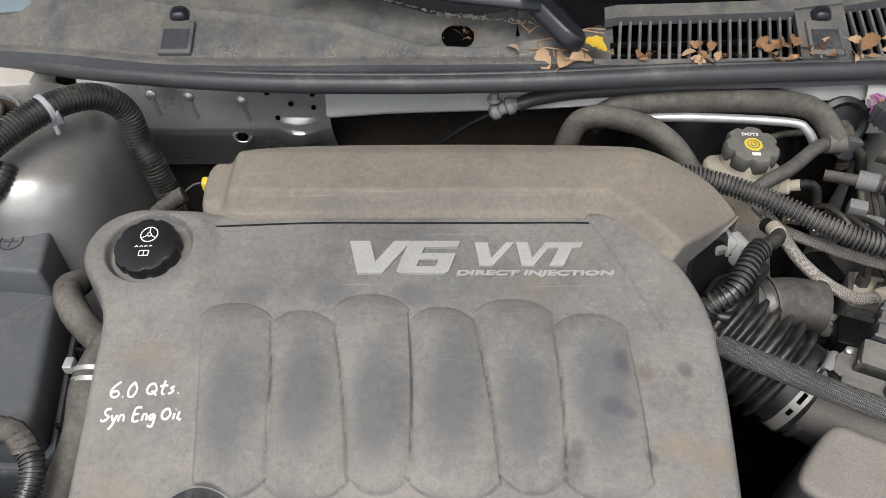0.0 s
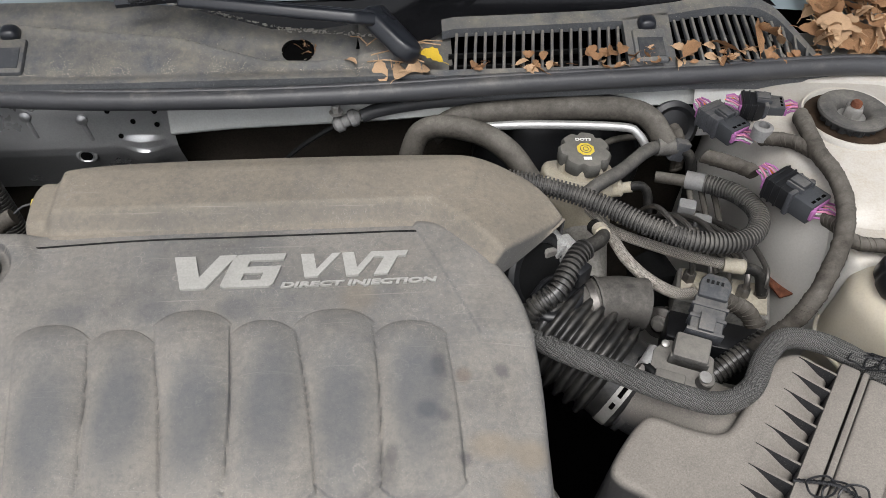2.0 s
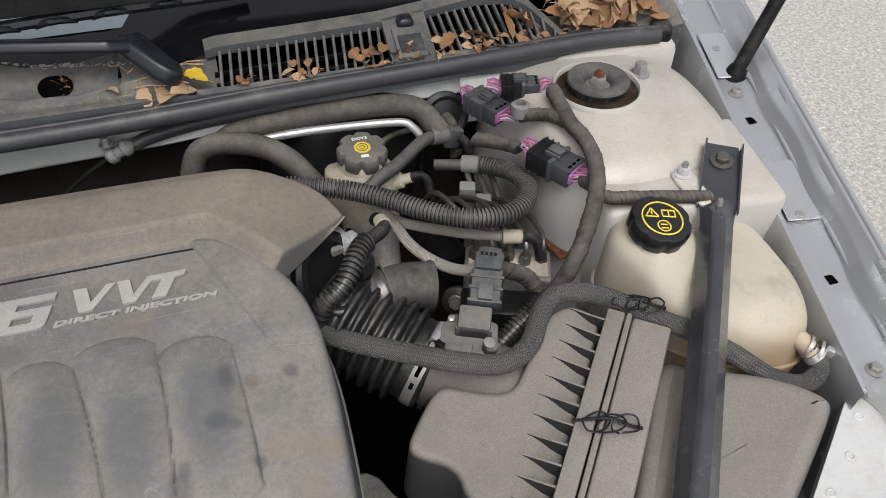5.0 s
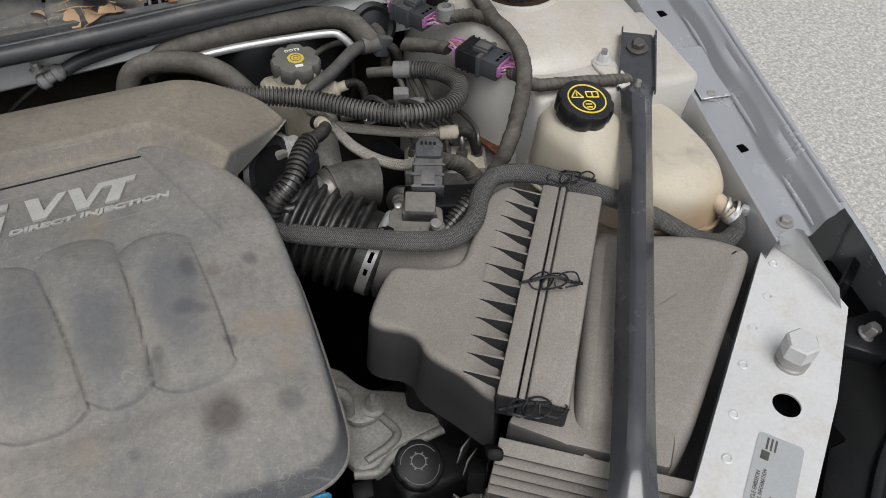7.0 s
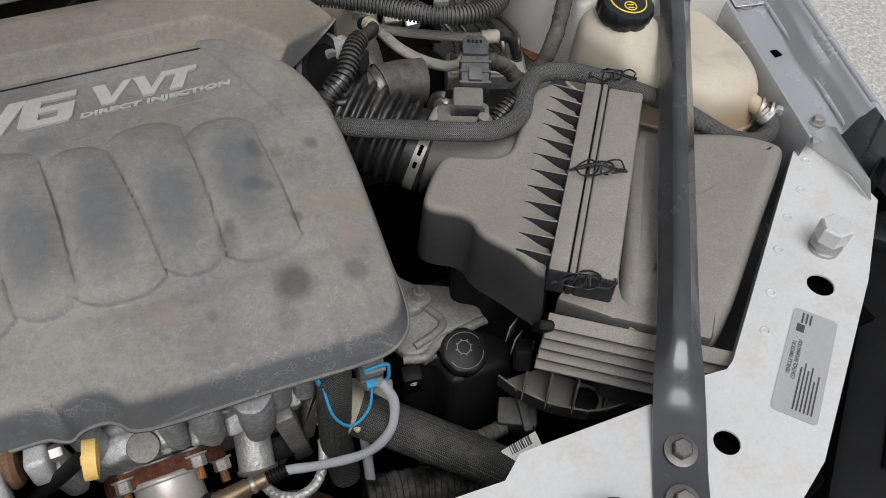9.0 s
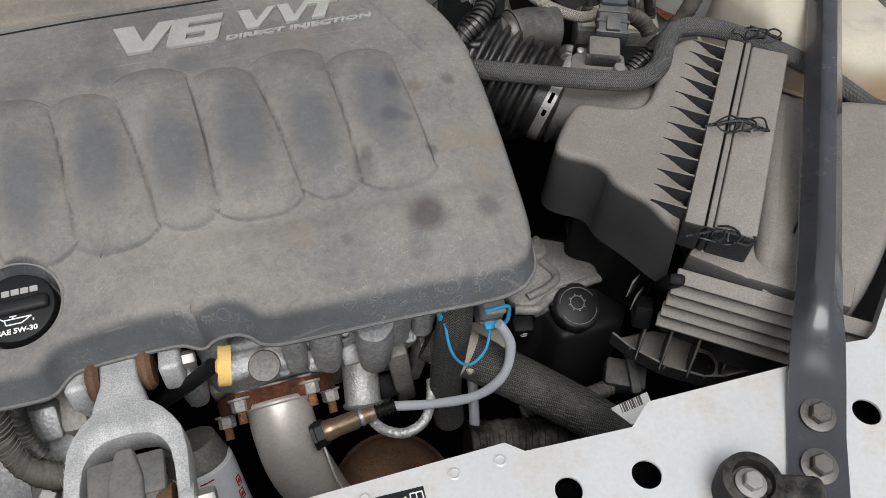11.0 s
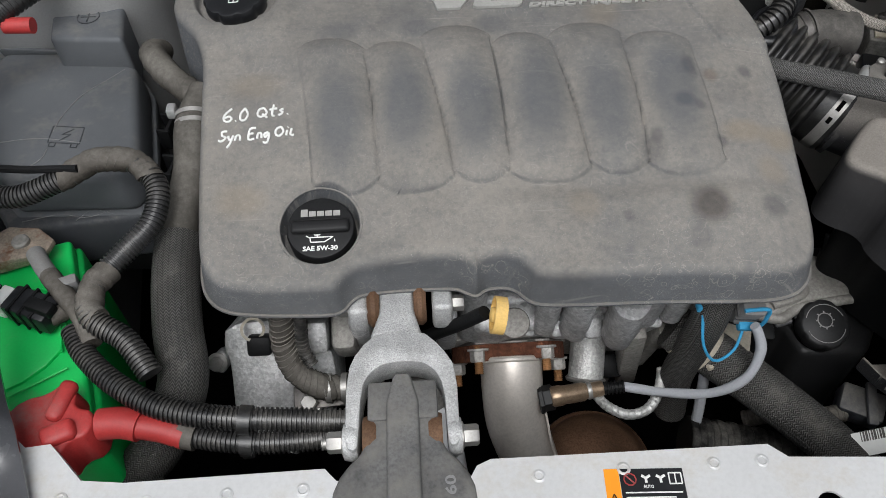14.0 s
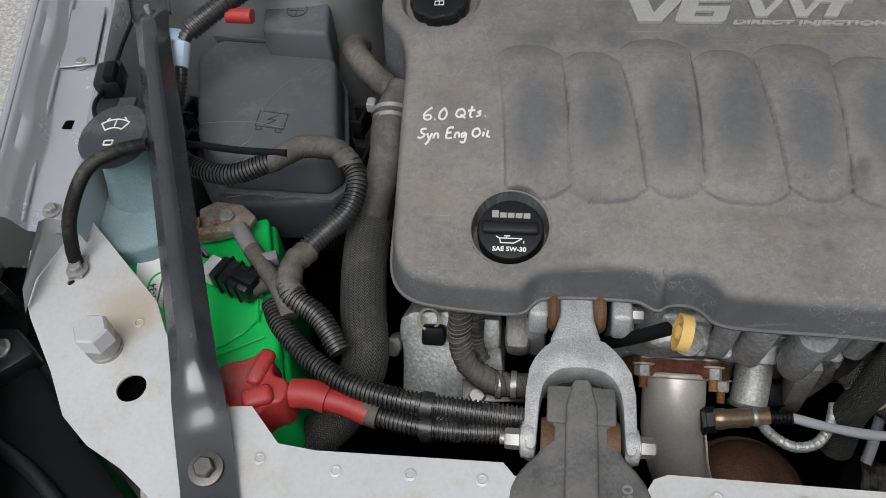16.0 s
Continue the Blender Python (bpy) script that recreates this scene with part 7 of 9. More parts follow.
part("yoke", Geo().prism(chaikin(YOKE[::-1], 1), 0.772, 0.803, 0.004, 2), "cast_light", mt)
for x in (-0.239, -0.162):
    part("ear", Geo().box((0.020, 0.034, 0.034), pose(x + (0.002 if x > -0.2 else -0.002), 0.246, 0.782, -8, 0, 0), 0.005, 3), "cast_light", mt)
    part("ear_foot", Geo().box((0.022, 0.035, 0.10), pose(x + (0.006 if x > -0.2 else -0.004), 0.262, 0.725, 14, 0, 0), 0.008, 2), "cast", mt)
for x in (-0.2265, -0.1815):
    part("bush", Geo().lathe([(0.0165, -0.006), (0.020, -0.002), (0.020, 0.002), (0.0165, 0.006)], (x, 0.246, 0.785), (1, 0, 0), 24), "brown_rubber", mt)
for x, d in ((-0.152, 1), (-0.249, -1)):
    part("bolt", Geo().hexbolt((x, 0.246, 0.785), 0.008, (d, 0, 0), 1.3, 1.4), "zinc", mt)
for x, d in ((-0.151, 1), (-0.251, -1)):
    part("bolt", Geo().hexbolt((x, 0.106, 0.788), 0.0095, (d, 0, 0), 1.3, 1.4), "zinc", mt)
    part("boss", Geo().lathe([(0.0155, -0.006), (0.017, 0), (0.0155, 0.006)], (x - 0.005 * d, 0.106, 0.788), (1, 0, 0), 22), "cast_light", mt)
part("bolt_thread", Geo().tube([(-0.252, 0.106, 0.788), (-0.272, 0.106, 0.788)], 0.006, 10, 0.003, corr=0.002, depth=0.12), "zinc", mt)
ts = thing("torque_strut", (-0.2, 0.05, 0.72), "dusty black rubber engine torque strut", "torque strut")
part("arm", Geo().prism(chaikin([(-0.230, 0.151), (-0.170, 0.151), (-0.169, 0.096), (-0.147, 0.074), (-0.137, 0.050), (-0.132, -0.12), (-0.268, -0.12), (-0.264, 0.050), (-0.254, 0.074), (-0.231, 0.096)][::-1], 1),
                        0.735, 0.806, 0.007, 3, shrink=0.002), "strut_rubber", ts)
part("side_step", Geo().prism([(-0.2305, 0.152), (-0.1695, 0.152), (-0.1695, 0.115), (-0.2305, 0.115)][::-1], 0.800, 0.8085, 0.003), "strut_rubber", ts)
part("ridge", Geo().prism(chaikin([(-0.214, 0.158), (-0.186, 0.158), (-0.186, 0.05), (-0.184, -0.11), (-0.217, -0.11), (-0.214, 0.05)][::-1], 1), 0.785, 0.813, 0.004, 3), "strut_rubber", ts)
part("moulded_number", text_geo("60", 0, 0.016, 0, 0.009, lambda x, y, h: (-0.158 - y, 0.048 + x, 0.8063 + h), 0.0005, 0.02), "grey_plastic", ts)
for x in (-0.1725, -0.229):
    part("bush", Geo().lathe([(0.021, -0.006), (0.023, 0), (0.021, 0.006)], (x, 0.106, 0.786), (1, 0, 0), 26), "brown_rubber", ts)

# dipstick
dp = thing("dipstick", (-0.13, 0.225, 0.72), "yellow dipstick handle on a black tube", "dipstick")
part("tube", Geo().tube([(-0.175, 0.255, 0.70), (-0.140, 0.240, 0.745), (-0.112, 0.228, 0.785)], 0.007, 12), "black", dp)
dm = Matrix.Translation((-0.1005, 0.218, 0.795)) @ Vector((0, 0, 1)).rotation_difference(Vector((-0.97, 0.10, 0.17))).to_matrix().to_4x4()
n = 36
prof = [(1, -0.0055), (1, 0.0055), (0.88, 0.0055), (0.88, -0.0055)]
vs = [dm @ Vector((0.0175 * r * math.cos(2 * math.pi * i / n), 0.0175 * r * math.sin(2 * math.pi * i / n), h)) for i in range(n) for r, h in prof]
fs = [(i * 4 + k, ((i + 1) % n) * 4 + k, ((i + 1) % n) * 4 + (k + 1) % 4, i * 4 + (k + 1) % 4) for i in range(n) for k in range(4)]
part("handle", Geo().add(vs, fs), "dip", dp, "yellow ring handle", sharp=30)
part("disc", Geo().lathe([(0.0155, -0.001), (0.0155, 0.001)], (0, 0, 0), n=30, m=dm), "dip", dp)
part("stem", Geo().lathe([(0.008, -0.002), (0.007, 0.006), (0.004, 0.008)], (0, 0, 0), n=18, m=dm), "dip", dp)

# exhaust: rusty flange on four studs, bent pipe, sensor
ex = thing("exhaust_pipe", (-0.08, 0.22, 0.45), "brushed steel exhaust downpipe with rusty flange", "exhaust pipe")
fax = Vector((0, -0.88, -0.47)).normalized()
fup = Vector((0, -0.47, 0.88))
fmx = Matrix.Translation((-0.082, 0.276, 0.625)) @ Matrix((Vector((1, 0, 0)), fup, Vector((0, -0.88, -0.47)))).transposed().to_4x4()
FLANGE = [(-0.052, 0.012), (-0.044, 0.028), (-0.030, 0.030), (-0.010, 0.022), (0.014, 0.022), (0.030, 0.032), (0.046, 0.030), (0.055, 0.014), (0.068, -0.016), (0.066, -0.034), (0.052, -0.040), (0.030, -0.036),
          (-0.028, -0.036), (-0.052, -0.044), (-0.066, -0.036), (-0.067, -0.018)]
part("flange", Geo().prism(chaikin(FLANGE[::-1], 2), -0.014, 0.007, 0.003, 2, m=fmx), "rust", ex, "rusty iron flange")
part("gasket", Geo().prism(chaikin([(x * 1.03, y * 1.04) for x, y in FLANGE[::-1]], 1), -0.016, -0.012, 0.001, m=fmx), "steel_dark", ex)
part("weld_ring", Geo().tube([fmx @ Vector((0.0375 * math.cos(a), -0.002 + 0.0375 * math.sin(a), 0.006)) for a in np.linspace(0, 2 * math.pi, 40)], 0.0035, 8, 0.01), "exhaust", ex)
part("pipe", Geo().tube([(-0.081, 0.276, 0.622), (-0.081, 0.262, 0.613), (-0.0805, 0.246, 0.596), (-0.077, 0.227, 0.56), (-0.064, 0.207, 0.515), (-0.045, 0.185, 0.465), (-0.02, 0.165, 0.40)],
                        lambda s: 0.0360 - 0.005 * smooth(0.35, 0.9, s), 34, 0.006), "exhaust", ex)
part("weld_seam", Geo().tube([(-0.0445, 0.232, 0.585), (-0.041, 0.212, 0.572), (-0.038, 0.196, 0.556), (-0.032, 0.184, 0.538)], 0.0014, 6, 0.004), "exhaust", ex)
for x, y, z in ((-0.120, 0.271, 0.650), (-0.043, 0.271, 0.650), (-0.023, 0.284, 0.598), (-0.143, 0.286, 0.594)):
    o = Vector((x, y, z))
    b = part("stud", Geo().tube([o - fax * 0.004, o + fax * 0.029], 0.0052, 12, 0.001, corr=0.0022, depth=0.14), "copper_bolt", ex)
    part("nut", Geo().hexbolt(o, 0.0098, fax, 1.28, 1.25), "nut_dull", b)
part("sensor_nut", Geo().lathe([(0.0165, -0.007), (0.0165, -0.003), (0.0150, -0.002), (0.0150, 0.009), (0.0125, 0.011)], (-0.046, 0.226, 0.607), (0.96, 0.10, 0.10), 6), "cap_black", ex, sharp=30)
o2 = thing("oxygen_sensor", (-0.01, 0.224, 0.61), "bronze oxygen sensor with grey cable", "sensor")
part("barrel", Geo().lathe([(0.0105, 0), (0.0118, 0.003), (0.0118, 0.012), (0.0108, 0.014), (0.0108, 0.038), (0.009, 0.041), (0.009, 0.058), (0.0078, 0.061)], (-0.040, 0.2245, 0.6125), (0.96, 0.09, 0.06), 26), "bronze", o2)
part("crimp_band", Geo().lathe([(0.0098, 0), (0.0102, 0.001), (0.0102, 0.004), (0.0098, 0.005)], (0.002, 0.2285, 0.6152), (0.96, 0.09, 0.06), 24), "zinc", o2)
part("spring_end", Geo().tube([(0.017, 0.2295, 0.616), (0.047, 0.229, 0.621)], 0.0078, 14, 0.0012, corr=0.0042, depth=0.22), "black", o2)
part("cable", Geo().tube([(0.043, 0.229, 0.62), (0.085, 0.215, 0.628), (0.13, 0.201, 0.648), (0.158, 0.200, 0.68), (0.169, 0.214, 0.710), (0.163, 0.224, 0.732), (0.158, 0.228, 0.74)], lambda s: 0.0054 + 0.0003 * math.sin(24 * s), 14, 0.006), "grey_cable", o2, "grey sleeved cable")
dome = solo("catalyst_shield", Geo().lathe([(0.079, -0.10), (0.079, -0.004), (0.077, 0.002), (0.072, 0.004), (0.066, 0.022), (0.045, 0.042), (0.015, 0.048)], (0.03, 0.205, 0.442), (0.05, -0.1, 1), 40), "heat", "heat-blued brown steel catalyst dome", "heat shield")
flt = thing("oil_filter", (-0.155, 0.19, 0.5), "white tin oil filter with red print", "oil filter")
fax2 = Vector((0.12, -0.55, -0.80)).normalized()
fm2 = Matrix.Translation((-0.187, 0.262, 0.545)) @ Vector((0, 0, 1)).rotation_difference(fax2).to_matrix().to_4x4()
part("can", Geo().lathe([(0.034, 0.0), (0.0385, 0.003), (0.039, 0.008), (0.039, 0.11), (0.034, 0.116)], (0, 0, 0), n=40, m=fm2), "white_filter", flt)
part("seat", Geo().lathe([(0.030, -0.03), (0.036, -0.004), (0.034, 0.0)], (0, 0, 0), n=40, m=fm2), "cast_dark", flt)
for a, h, wide, tall in ((45, 0.032, 12, 0.011), (50, 0.048, 12, 0.011), (100, 0.008, 24, 0.0025)):
    g = Geo()
    at = lambda u, w: fm2 @ Vector((0.0394 * math.cos(radians(a + u)), 0.0394 * math.sin(radians(a + u)), h + w))
    if tall > 0.005:
        loop = [at(u * wide / 2, w * tall / 2) for u, w in ((-1, -1), (1, -1), (1, 1), (-1, 1), (-1, -1))]
        for p, q in zip(loop, loop[1:]):
            g.tube([p, q], 0.0007, 6, 0.004)
        g.tube([at(-3, 0.002), at(0, -0.002), at(3, 0.002)], 0.0012, 6, 0.002)
    else:
        g.tube([at(u, 0) for u in range(-wide // 2, wide // 2 + 1, 4)], 0.0009, 6, 0.002)
    part("print_mark", g, "red", flt)

# solenoid, foil-wrapped line, sleeved hoses
so = thing("solenoid", (0.0, 0.24, 0.62), "small silver foil-wrapped cylindrical solenoid", "solenoid")
part("can", Geo().tube([(0.020, 0.312, 0.60), (0.013, 0.268, 0.567)], 0.0215, 30, 0.004), "foil", so)
part("rim", Geo().lathe([(0.0225, 0), (0.0245, 0.002), (0.0235, 0.005), (0.0225, 0.006)], (0.0135, 0.271, 0.569), (-0.13, -0.79, -0.6), 30), "zinc", so)
part("plug", Geo().box((0.030, 0.030, 0.050), pose(0.047, 0.300, 0.545, 35, 0, 0), 0.004), "black", so)
part("screw", Geo().hexbolt((0.043, 0.288, 0.535), 0.006, (0, -0.6, 0.6), 1.4, 1.0), "steel_dark", so)
part("bracket", Geo().box((0.045, 0.008, 0.03), pose(0.047, 0.31, 0.60, 35, 0, 0), 0.003), "steel_dark", so)
hose("foil_line", [(0.012, 0.245, 0.595), (0.020, 0.222, 0.600), (0.032, 0.207, 0.605), (0.048, 0.200, 0.607), (0.068, 0.205, 0.608), (0.082, 0.22, 0.612), (0.090, 0.240, 0.617), (0.094, 0.258, 0.622)], 0.0060, "foil", "silver foil-wrapped thin line", "pipe", corr=0.007, depth=0.05)
hose("sleeved_cable", [(0.118, 0.252, 0.79), (0.113, 0.238, 0.75), (0.108, 0.236, 0.69), (0.106, 0.238, 0.62), (0.108, 0.225, 0.56)], 0.0185, "sleeve_coarse", "black woven cable sleeve below the cover", "cable sleeve", n=20)
lr = thing("lower_radiator_hose", (0.2, 0.2, 0.63), "thick radiator hose in a black woven sleeve", "hose")
part("sleeve", Geo().tube([(0.095, 0.27, 0.68), (0.139, 0.240, 0.663), (0.20, 0.197, 0.637), (0.262, 0.154, 0.603), (0.33, 0.100, 0.56)], 0.0262, 28), "sleeve_coarse", lr)
part("frayed_end", Geo().tube([(0.105, 0.263, 0.677), (0.133, 0.244, 0.665)], lambda s: 0.0275, 24, 0.006), "tank_old", lr, "frayed tan sleeve end")
solo("heat_pad", Geo().prism([(0.112, 0.255), (0.135, 0.285), (0.185, 0.262), (0.175, 0.235), (0.125, 0.215)], 0.668, 0.676, 0.003), "tank_old", "frayed tan heat pad beside the hose", "heat pad")
hose("drain_hose", [(0.139, 0.238, 0.62), (0.133, 0.208, 0.58), (0.131, 0.188, 0.52), (0.129, 0.17, 0.45)], 0.0062, "grey_cable", "grey thin drain hose")
bc = thing("blue_connector", (0.15, 0.232, 0.75), "blue locked wiring connector with thin wires", "connector")
part("housing", Geo().box((0.026, 0.020, 0.036), pose(0.160, 0.240, 0.766, 20, 10, 0), 0.004), "grey_plastic", bc)
part("lock", Geo().box((0.018, 0.009, 0.008), pose(0.160, 0.229, 0.752, 20, 10, 0), 0.002), "blue", bc)
for k in range(3):
    part("housing_rib", Geo().box((0.0265, 0.0212, 0.003), pose(0.160, 0.240, 0.758 + 0.008 * k, 20, 10, 0), 0.001, 1), "plug_grey", bc)
part("lock", Geo().tube([(0.150, 0.228, 0.784), (0.174, 0.228, 0.784), (0.177, 0.228, 0.770), (0.175, 0.228, 0.754), (0.160, 0.227, 0.749)], 0.0022, 8, 0.003), "blue", bc)
part("lock", Geo().box((0.024, 0.010, 0.010), pose(0.112, 0.232, 0.79), 0.003), "blue", bc)
part("wire", Geo().tube([(0.106, 0.228, 0.79), (0.108, 0.205, 0.76), (0.125, 0.20, 0.735), (0.148, 0.212, 0.735), (0.158, 0.228, 0.75)], 0.0016, 8), "blue", bc)

nudge(bc, -0.006, 0.006, -0.024)
nudge(dp, -0.009, -0.012, 0.026)

# transmission side
tm = thing("transmission_case", (0.29, 0.32, 0.45), "grey cast transmission case with bolts", "engine casting")
CASTING = [(0.205, 0.455), (0.205, 0.330), (0.218, 0.301), (0.240, 0.298), (0.262, 0.312), (0.300, 0.318), (0.345, 0.322), (0.400, 0.318), (0.400, 0.400), (0.345, 0.392), (0.318, 0.376), (0.290, 0.392), (0.262, 0.405), (0.240, 0.455)]
part("case", Geo().prism(chaikin(CASTING, 1), 0.628, 0.645, 0.005, 3), "cast_dark", tm)
part("ridge", Geo().tube([(0.262, 0.372, 0.645), (0.272, 0.350, 0.646), (0.278, 0.330, 0.646), (0.262, 0.318, 0.646), (0.232, 0.310, 0.645)], 0.0055, 12, 0.004), "cast_dark", tm)
part("front_rim", Geo().tube([(0.214, 0.303, 0.638), (0.240, 0.296, 0.638), (0.262, 0.308, 0.638), (0.300, 0.315, 0.638), (0.345, 0.319, 0.638), (0.398, 0.316, 0.638)], 0.0065, 12, 0.004), "cast_dark", tm)
part("tab", Geo().prism(chaikin([(0.222, 0.372), (0.236, 0.352), (0.262, 0.352), (0.276, 0.366), (0.268, 0.384), (0.236, 0.392)], 1), 0.645, 0.657, 0.003, 2), "cast_dark", tm)
part("bolt", Geo().hexbolt((0.262, 0.368, 0.657), 0.0095, h=1.3), "zinc", tm)
part("bolt_stud", Geo().lathe([(0.0045, 0), (0.0045, 0.020), (0.003, 0.022)], (0.262, 0.368, 0.660), n=14), "zinc", tm)
part("hose_hook", Geo().tube([(0.232, 0.372, 0.652), (0.232, 0.374, 0.682), (0.228, 0.378, 0.694), (0.218, 0.380, 0.698), (0.208, 0.378, 0.690), (0.204, 0.374, 0.66)], 0.0075, 14, 0.004), "cast_dark", tm)
part("cable_stud", Geo().lathe([(0.0125, 0), (0.0135, 0.010), (0.0125, 0.022), (0.006, 0.024)], (0.318, 0.366, 0.645), (-0.1, 0.1, 1), 20), "black", tm)
for e in (-1, 1):
    part("fork_tine", Geo().box((0.005, 0.008, 0.030), pose(0.316 + 0.009 * e, 0.372, 0.678, -14, 8 * e, 0), 0.0015, 1), "black", tm)
part("side_bracket", Geo().box((0.026, 0.022, 0.050), pose(0.218, 0.288, 0.612, 12, 0, -10), 0.005, 2), "black", tm)
part("bolt", Geo().hexbolt((0.217, 0.280, 0.622), 0.0062, (0, -0.45, 0.9), 1.1), "steel_dark", tm)
for k in range(2):
    part("strip_clip", Geo().box((0.022, 0.010, 0.006), pose(0.246 + 0.026 * k, 0.297 + 0.006 * k, 0.630, 20, 0, 14), 0.002, 1), "plug_grey", tm)
part("lower_block", Geo().prism([(0.215, 0.42), (0.215, 0.310), (0.255, 0.305), (0.262, 0.262), (0.345, 0.262), (0.39, 0.33), (0.39, 0.42)], 0.45, 0.612, 0.010, 3), "cap_black", tm)
part("neck", Geo().lathe([(0.026, 0), (0.024, 0.03), (0.027, 0.034)], (0.288, 0.289, 0.588), n=24), "black", tm)
fc = thing("transmission_fill_cap", (0.289, 0.293, 0.62), "black knurled transmission fluid cap", "fluid cap")
tmx = pose(0.288, 0.291, 0.622, 20, 0, 0)
part("knob", Geo().lathe([(0.026, 0), (0.029, 0.003), (0.030, 0.007), (0.030, 0.017), (0.0285, 0.0205), (0.026, 0.022)], (0, 0, 0), n=84, m=tmx, wave=lambda a, k: 1 - 0.06 * max(0.0, math.cos(7 * a)) ** 2), "cap_black", fc)
g = Geo()
arc(g, tmx, 0, 0, 0.023, 20, 160, 0.0222, 0.0005)
arc(g, tmx, 0, 0, 0.023, 200, 340, 0.0222, 0.0005)
arc(g, tmx, 0, 0.004, 0.0085, 0, 359, 0.0222, 0.0007)
for a in range(0, 360, 45):
    g.tube([tmx @ Vector((r * math.cos(radians(a)), 0.004 + r * math.sin(radians(a)), 0.0222)) for r in (0.0085, 0.011)], 0.0009, 5, 0.01)
part("cap_symbol", g, "grey_plastic", fc, "grey gear symbol")

# ---- intake tract ----
it = thing("intake_duct", (0.28, 0.52, 0.74), "black rubber bellows intake duct with steel clamp", "intake duct")
a, b = Vector((0.251, 0.542, 0.81)), Vector((0.310, 0.492, 0.79))
ax = (b - a).normalized()
prof = [(0.046, -0.030), (0.051, -0.024), (0.051, -0.020)]
for k in range(6):
    h = -0.018 + 0.0145 * k
    prof += [(0.0495, h), (0.0525, h + 0.0015), (0.0575, h + 0.003), (0.0592, h + 0.005), (0.0592, h + 0.007), (0.0575, h + 0.009), (0.0525, h + 0.0105), (0.0495, h + 0.0125)]
prof += [(0.050, 0.071), (0.0505, 0.096), (0.049, 0.098)]
part("bellows", Geo().lathe(prof, a, ax, 56), "bellows", it, sharp=60)
part("clamp_band", Geo().hoop(b + ax * 0.006, ax, 0.0507, 0.0125, 0.001, 56), "zinc", it, "steel hose clamp band")
side = ax.cross(Vector((0, 0, 1))).normalized()
over = side.cross(ax).normalized()


def on_band(deg, r, along=0.0):
    return b + ax * (0.006 + along) + (over * math.cos(radians(deg)) + side * math.sin(radians(deg))) * r


for d0, d1 in ((38, 52), (62, 70)):
    part("band_slot", Geo().tube([on_band(d, 0.0516) for d in np.linspace(d0, d1, 6)], 0.0024, 8, 0.002), "shade_black", it)
part("screw_housing", Geo().tube([on_band(d, 0.0545) for d in np.linspace(-24, 6, 7)], 0.0065, 14, 0.004), "alu", it)
part("clamp_screw", Geo().lathe([(0.0055, 0), (0.0055, 0.008), (0.0045, 0.010)], on_band(8, 0.0545), side * 1.0 + over * -0.15, 6), "steel_dark", it)
part("resonator_box", Geo().prism(chaikin([(0.205, 0.545), (0.232, 0.588), (0.268, 0.594), (0.284, 0.572), (0.262, 0.536), (0.228, 0.520)][::-1], 1), 0.80, 0.862, 0.010, 3), "black_clean", it)
part("box_rib", Geo().tube([(0.214, 0.556, 0.8625), (0.235, 0.580, 0.8635), (0.262, 0.584, 0.8635)], 0.003, 8, 0.004), "black_clean", it)
part("elbow_pipe", Geo().tube([(0.262, 0.560, 0.830), (0.285, 0.565, 0.834), (0.315, 0.568, 0.834), (0.345, 0.566, 0.829)], lambda s: 0.0290 if s < 0.93 else 0.0305, 36, 0.003), "elbow_rubber", it)
part("pipe_mouth", Geo().lathe([(0.026, 0), (0.026, 0.001)], (0.3445, 0.566, 0.829), (1, -0.07, -0.16), 32), "shade_black", it)
part("pipe_clamp", Geo().hoop((0.283, 0.565, 0.834), (1, 0.15, 0.10), 0.0293, 0.008, 0.0012, 44), "steel_dark", it)
part("pipe_bead", Geo().hoop((0.291, 0.566, 0.834), (1, 0.1, 0.04), 0.0305, 0.003, 0.0018, 44), "elbow_rubber", it)
# throttle body with its ring clamp
tb = thing("throttle_body", (0.225, 0.61, 0.80), "cast throttle body with black ring at the cover", "throttle body")
tax = Vector((0.55, -0.62, 0.42)).normalized()
part("housing", Geo().lathe([(0.050, -0.05), (0.052, -0.01), (0.047, 0.0)], (0.222, 0.612, 0.842), tax, 36), "black", tb)
part("rubber_ring", Geo().lathe([(0.046, 0.0), (0.049, 0.003), (0.049, 0.014), (0.044, 0.018), (0.036, 0.018), (0.034, 0.008)], (0.222, 0.612, 0.842), tax, 36), "black_clean", tb)
part("clamp", Geo().hoop((0.222, 0.612, 0.842), tax, 0.0495, 0.010, 0.0012, 44), "alu", tb)
part("bore", Geo().lathe([(0.036, 0.0125), (0.036, 0.015)], (0.222, 0.612, 0.842), tax, 30), "black", tb)
for k in range(3):
    part("casting_fin", Geo().box((0.014, 0.030, 0.030), pose(0.238 + 0.014 * k, 0.646 - 0.008 * k, 0.858 - 0.002 * k, 10, 20, 35), 0.003), "cast_light", tb)
part("casting_ear", Geo().box((0.045, 0.018, 0.020), pose(0.250, 0.634, 0.852, 10, 20, 35), 0.004), "cast_dark", tb)
hose("breather_hose", [(0.206, 0.536, 0.845), (0.216, 0.542, 0.862), (0.238, 0.550, 0.876), (0.256, 0.574, 0.886), (0.270, 0.594, 0.888), (0.284, 0.606, 0.886)], 0.0125, "loom", "short black corrugated breather hose", corr=0.0062, depth=0.24, n=20)
bs = thing("breather_joint", (0.29, 0.61, 0.88), "black rubber elbow with white band and clip", "hose joint")
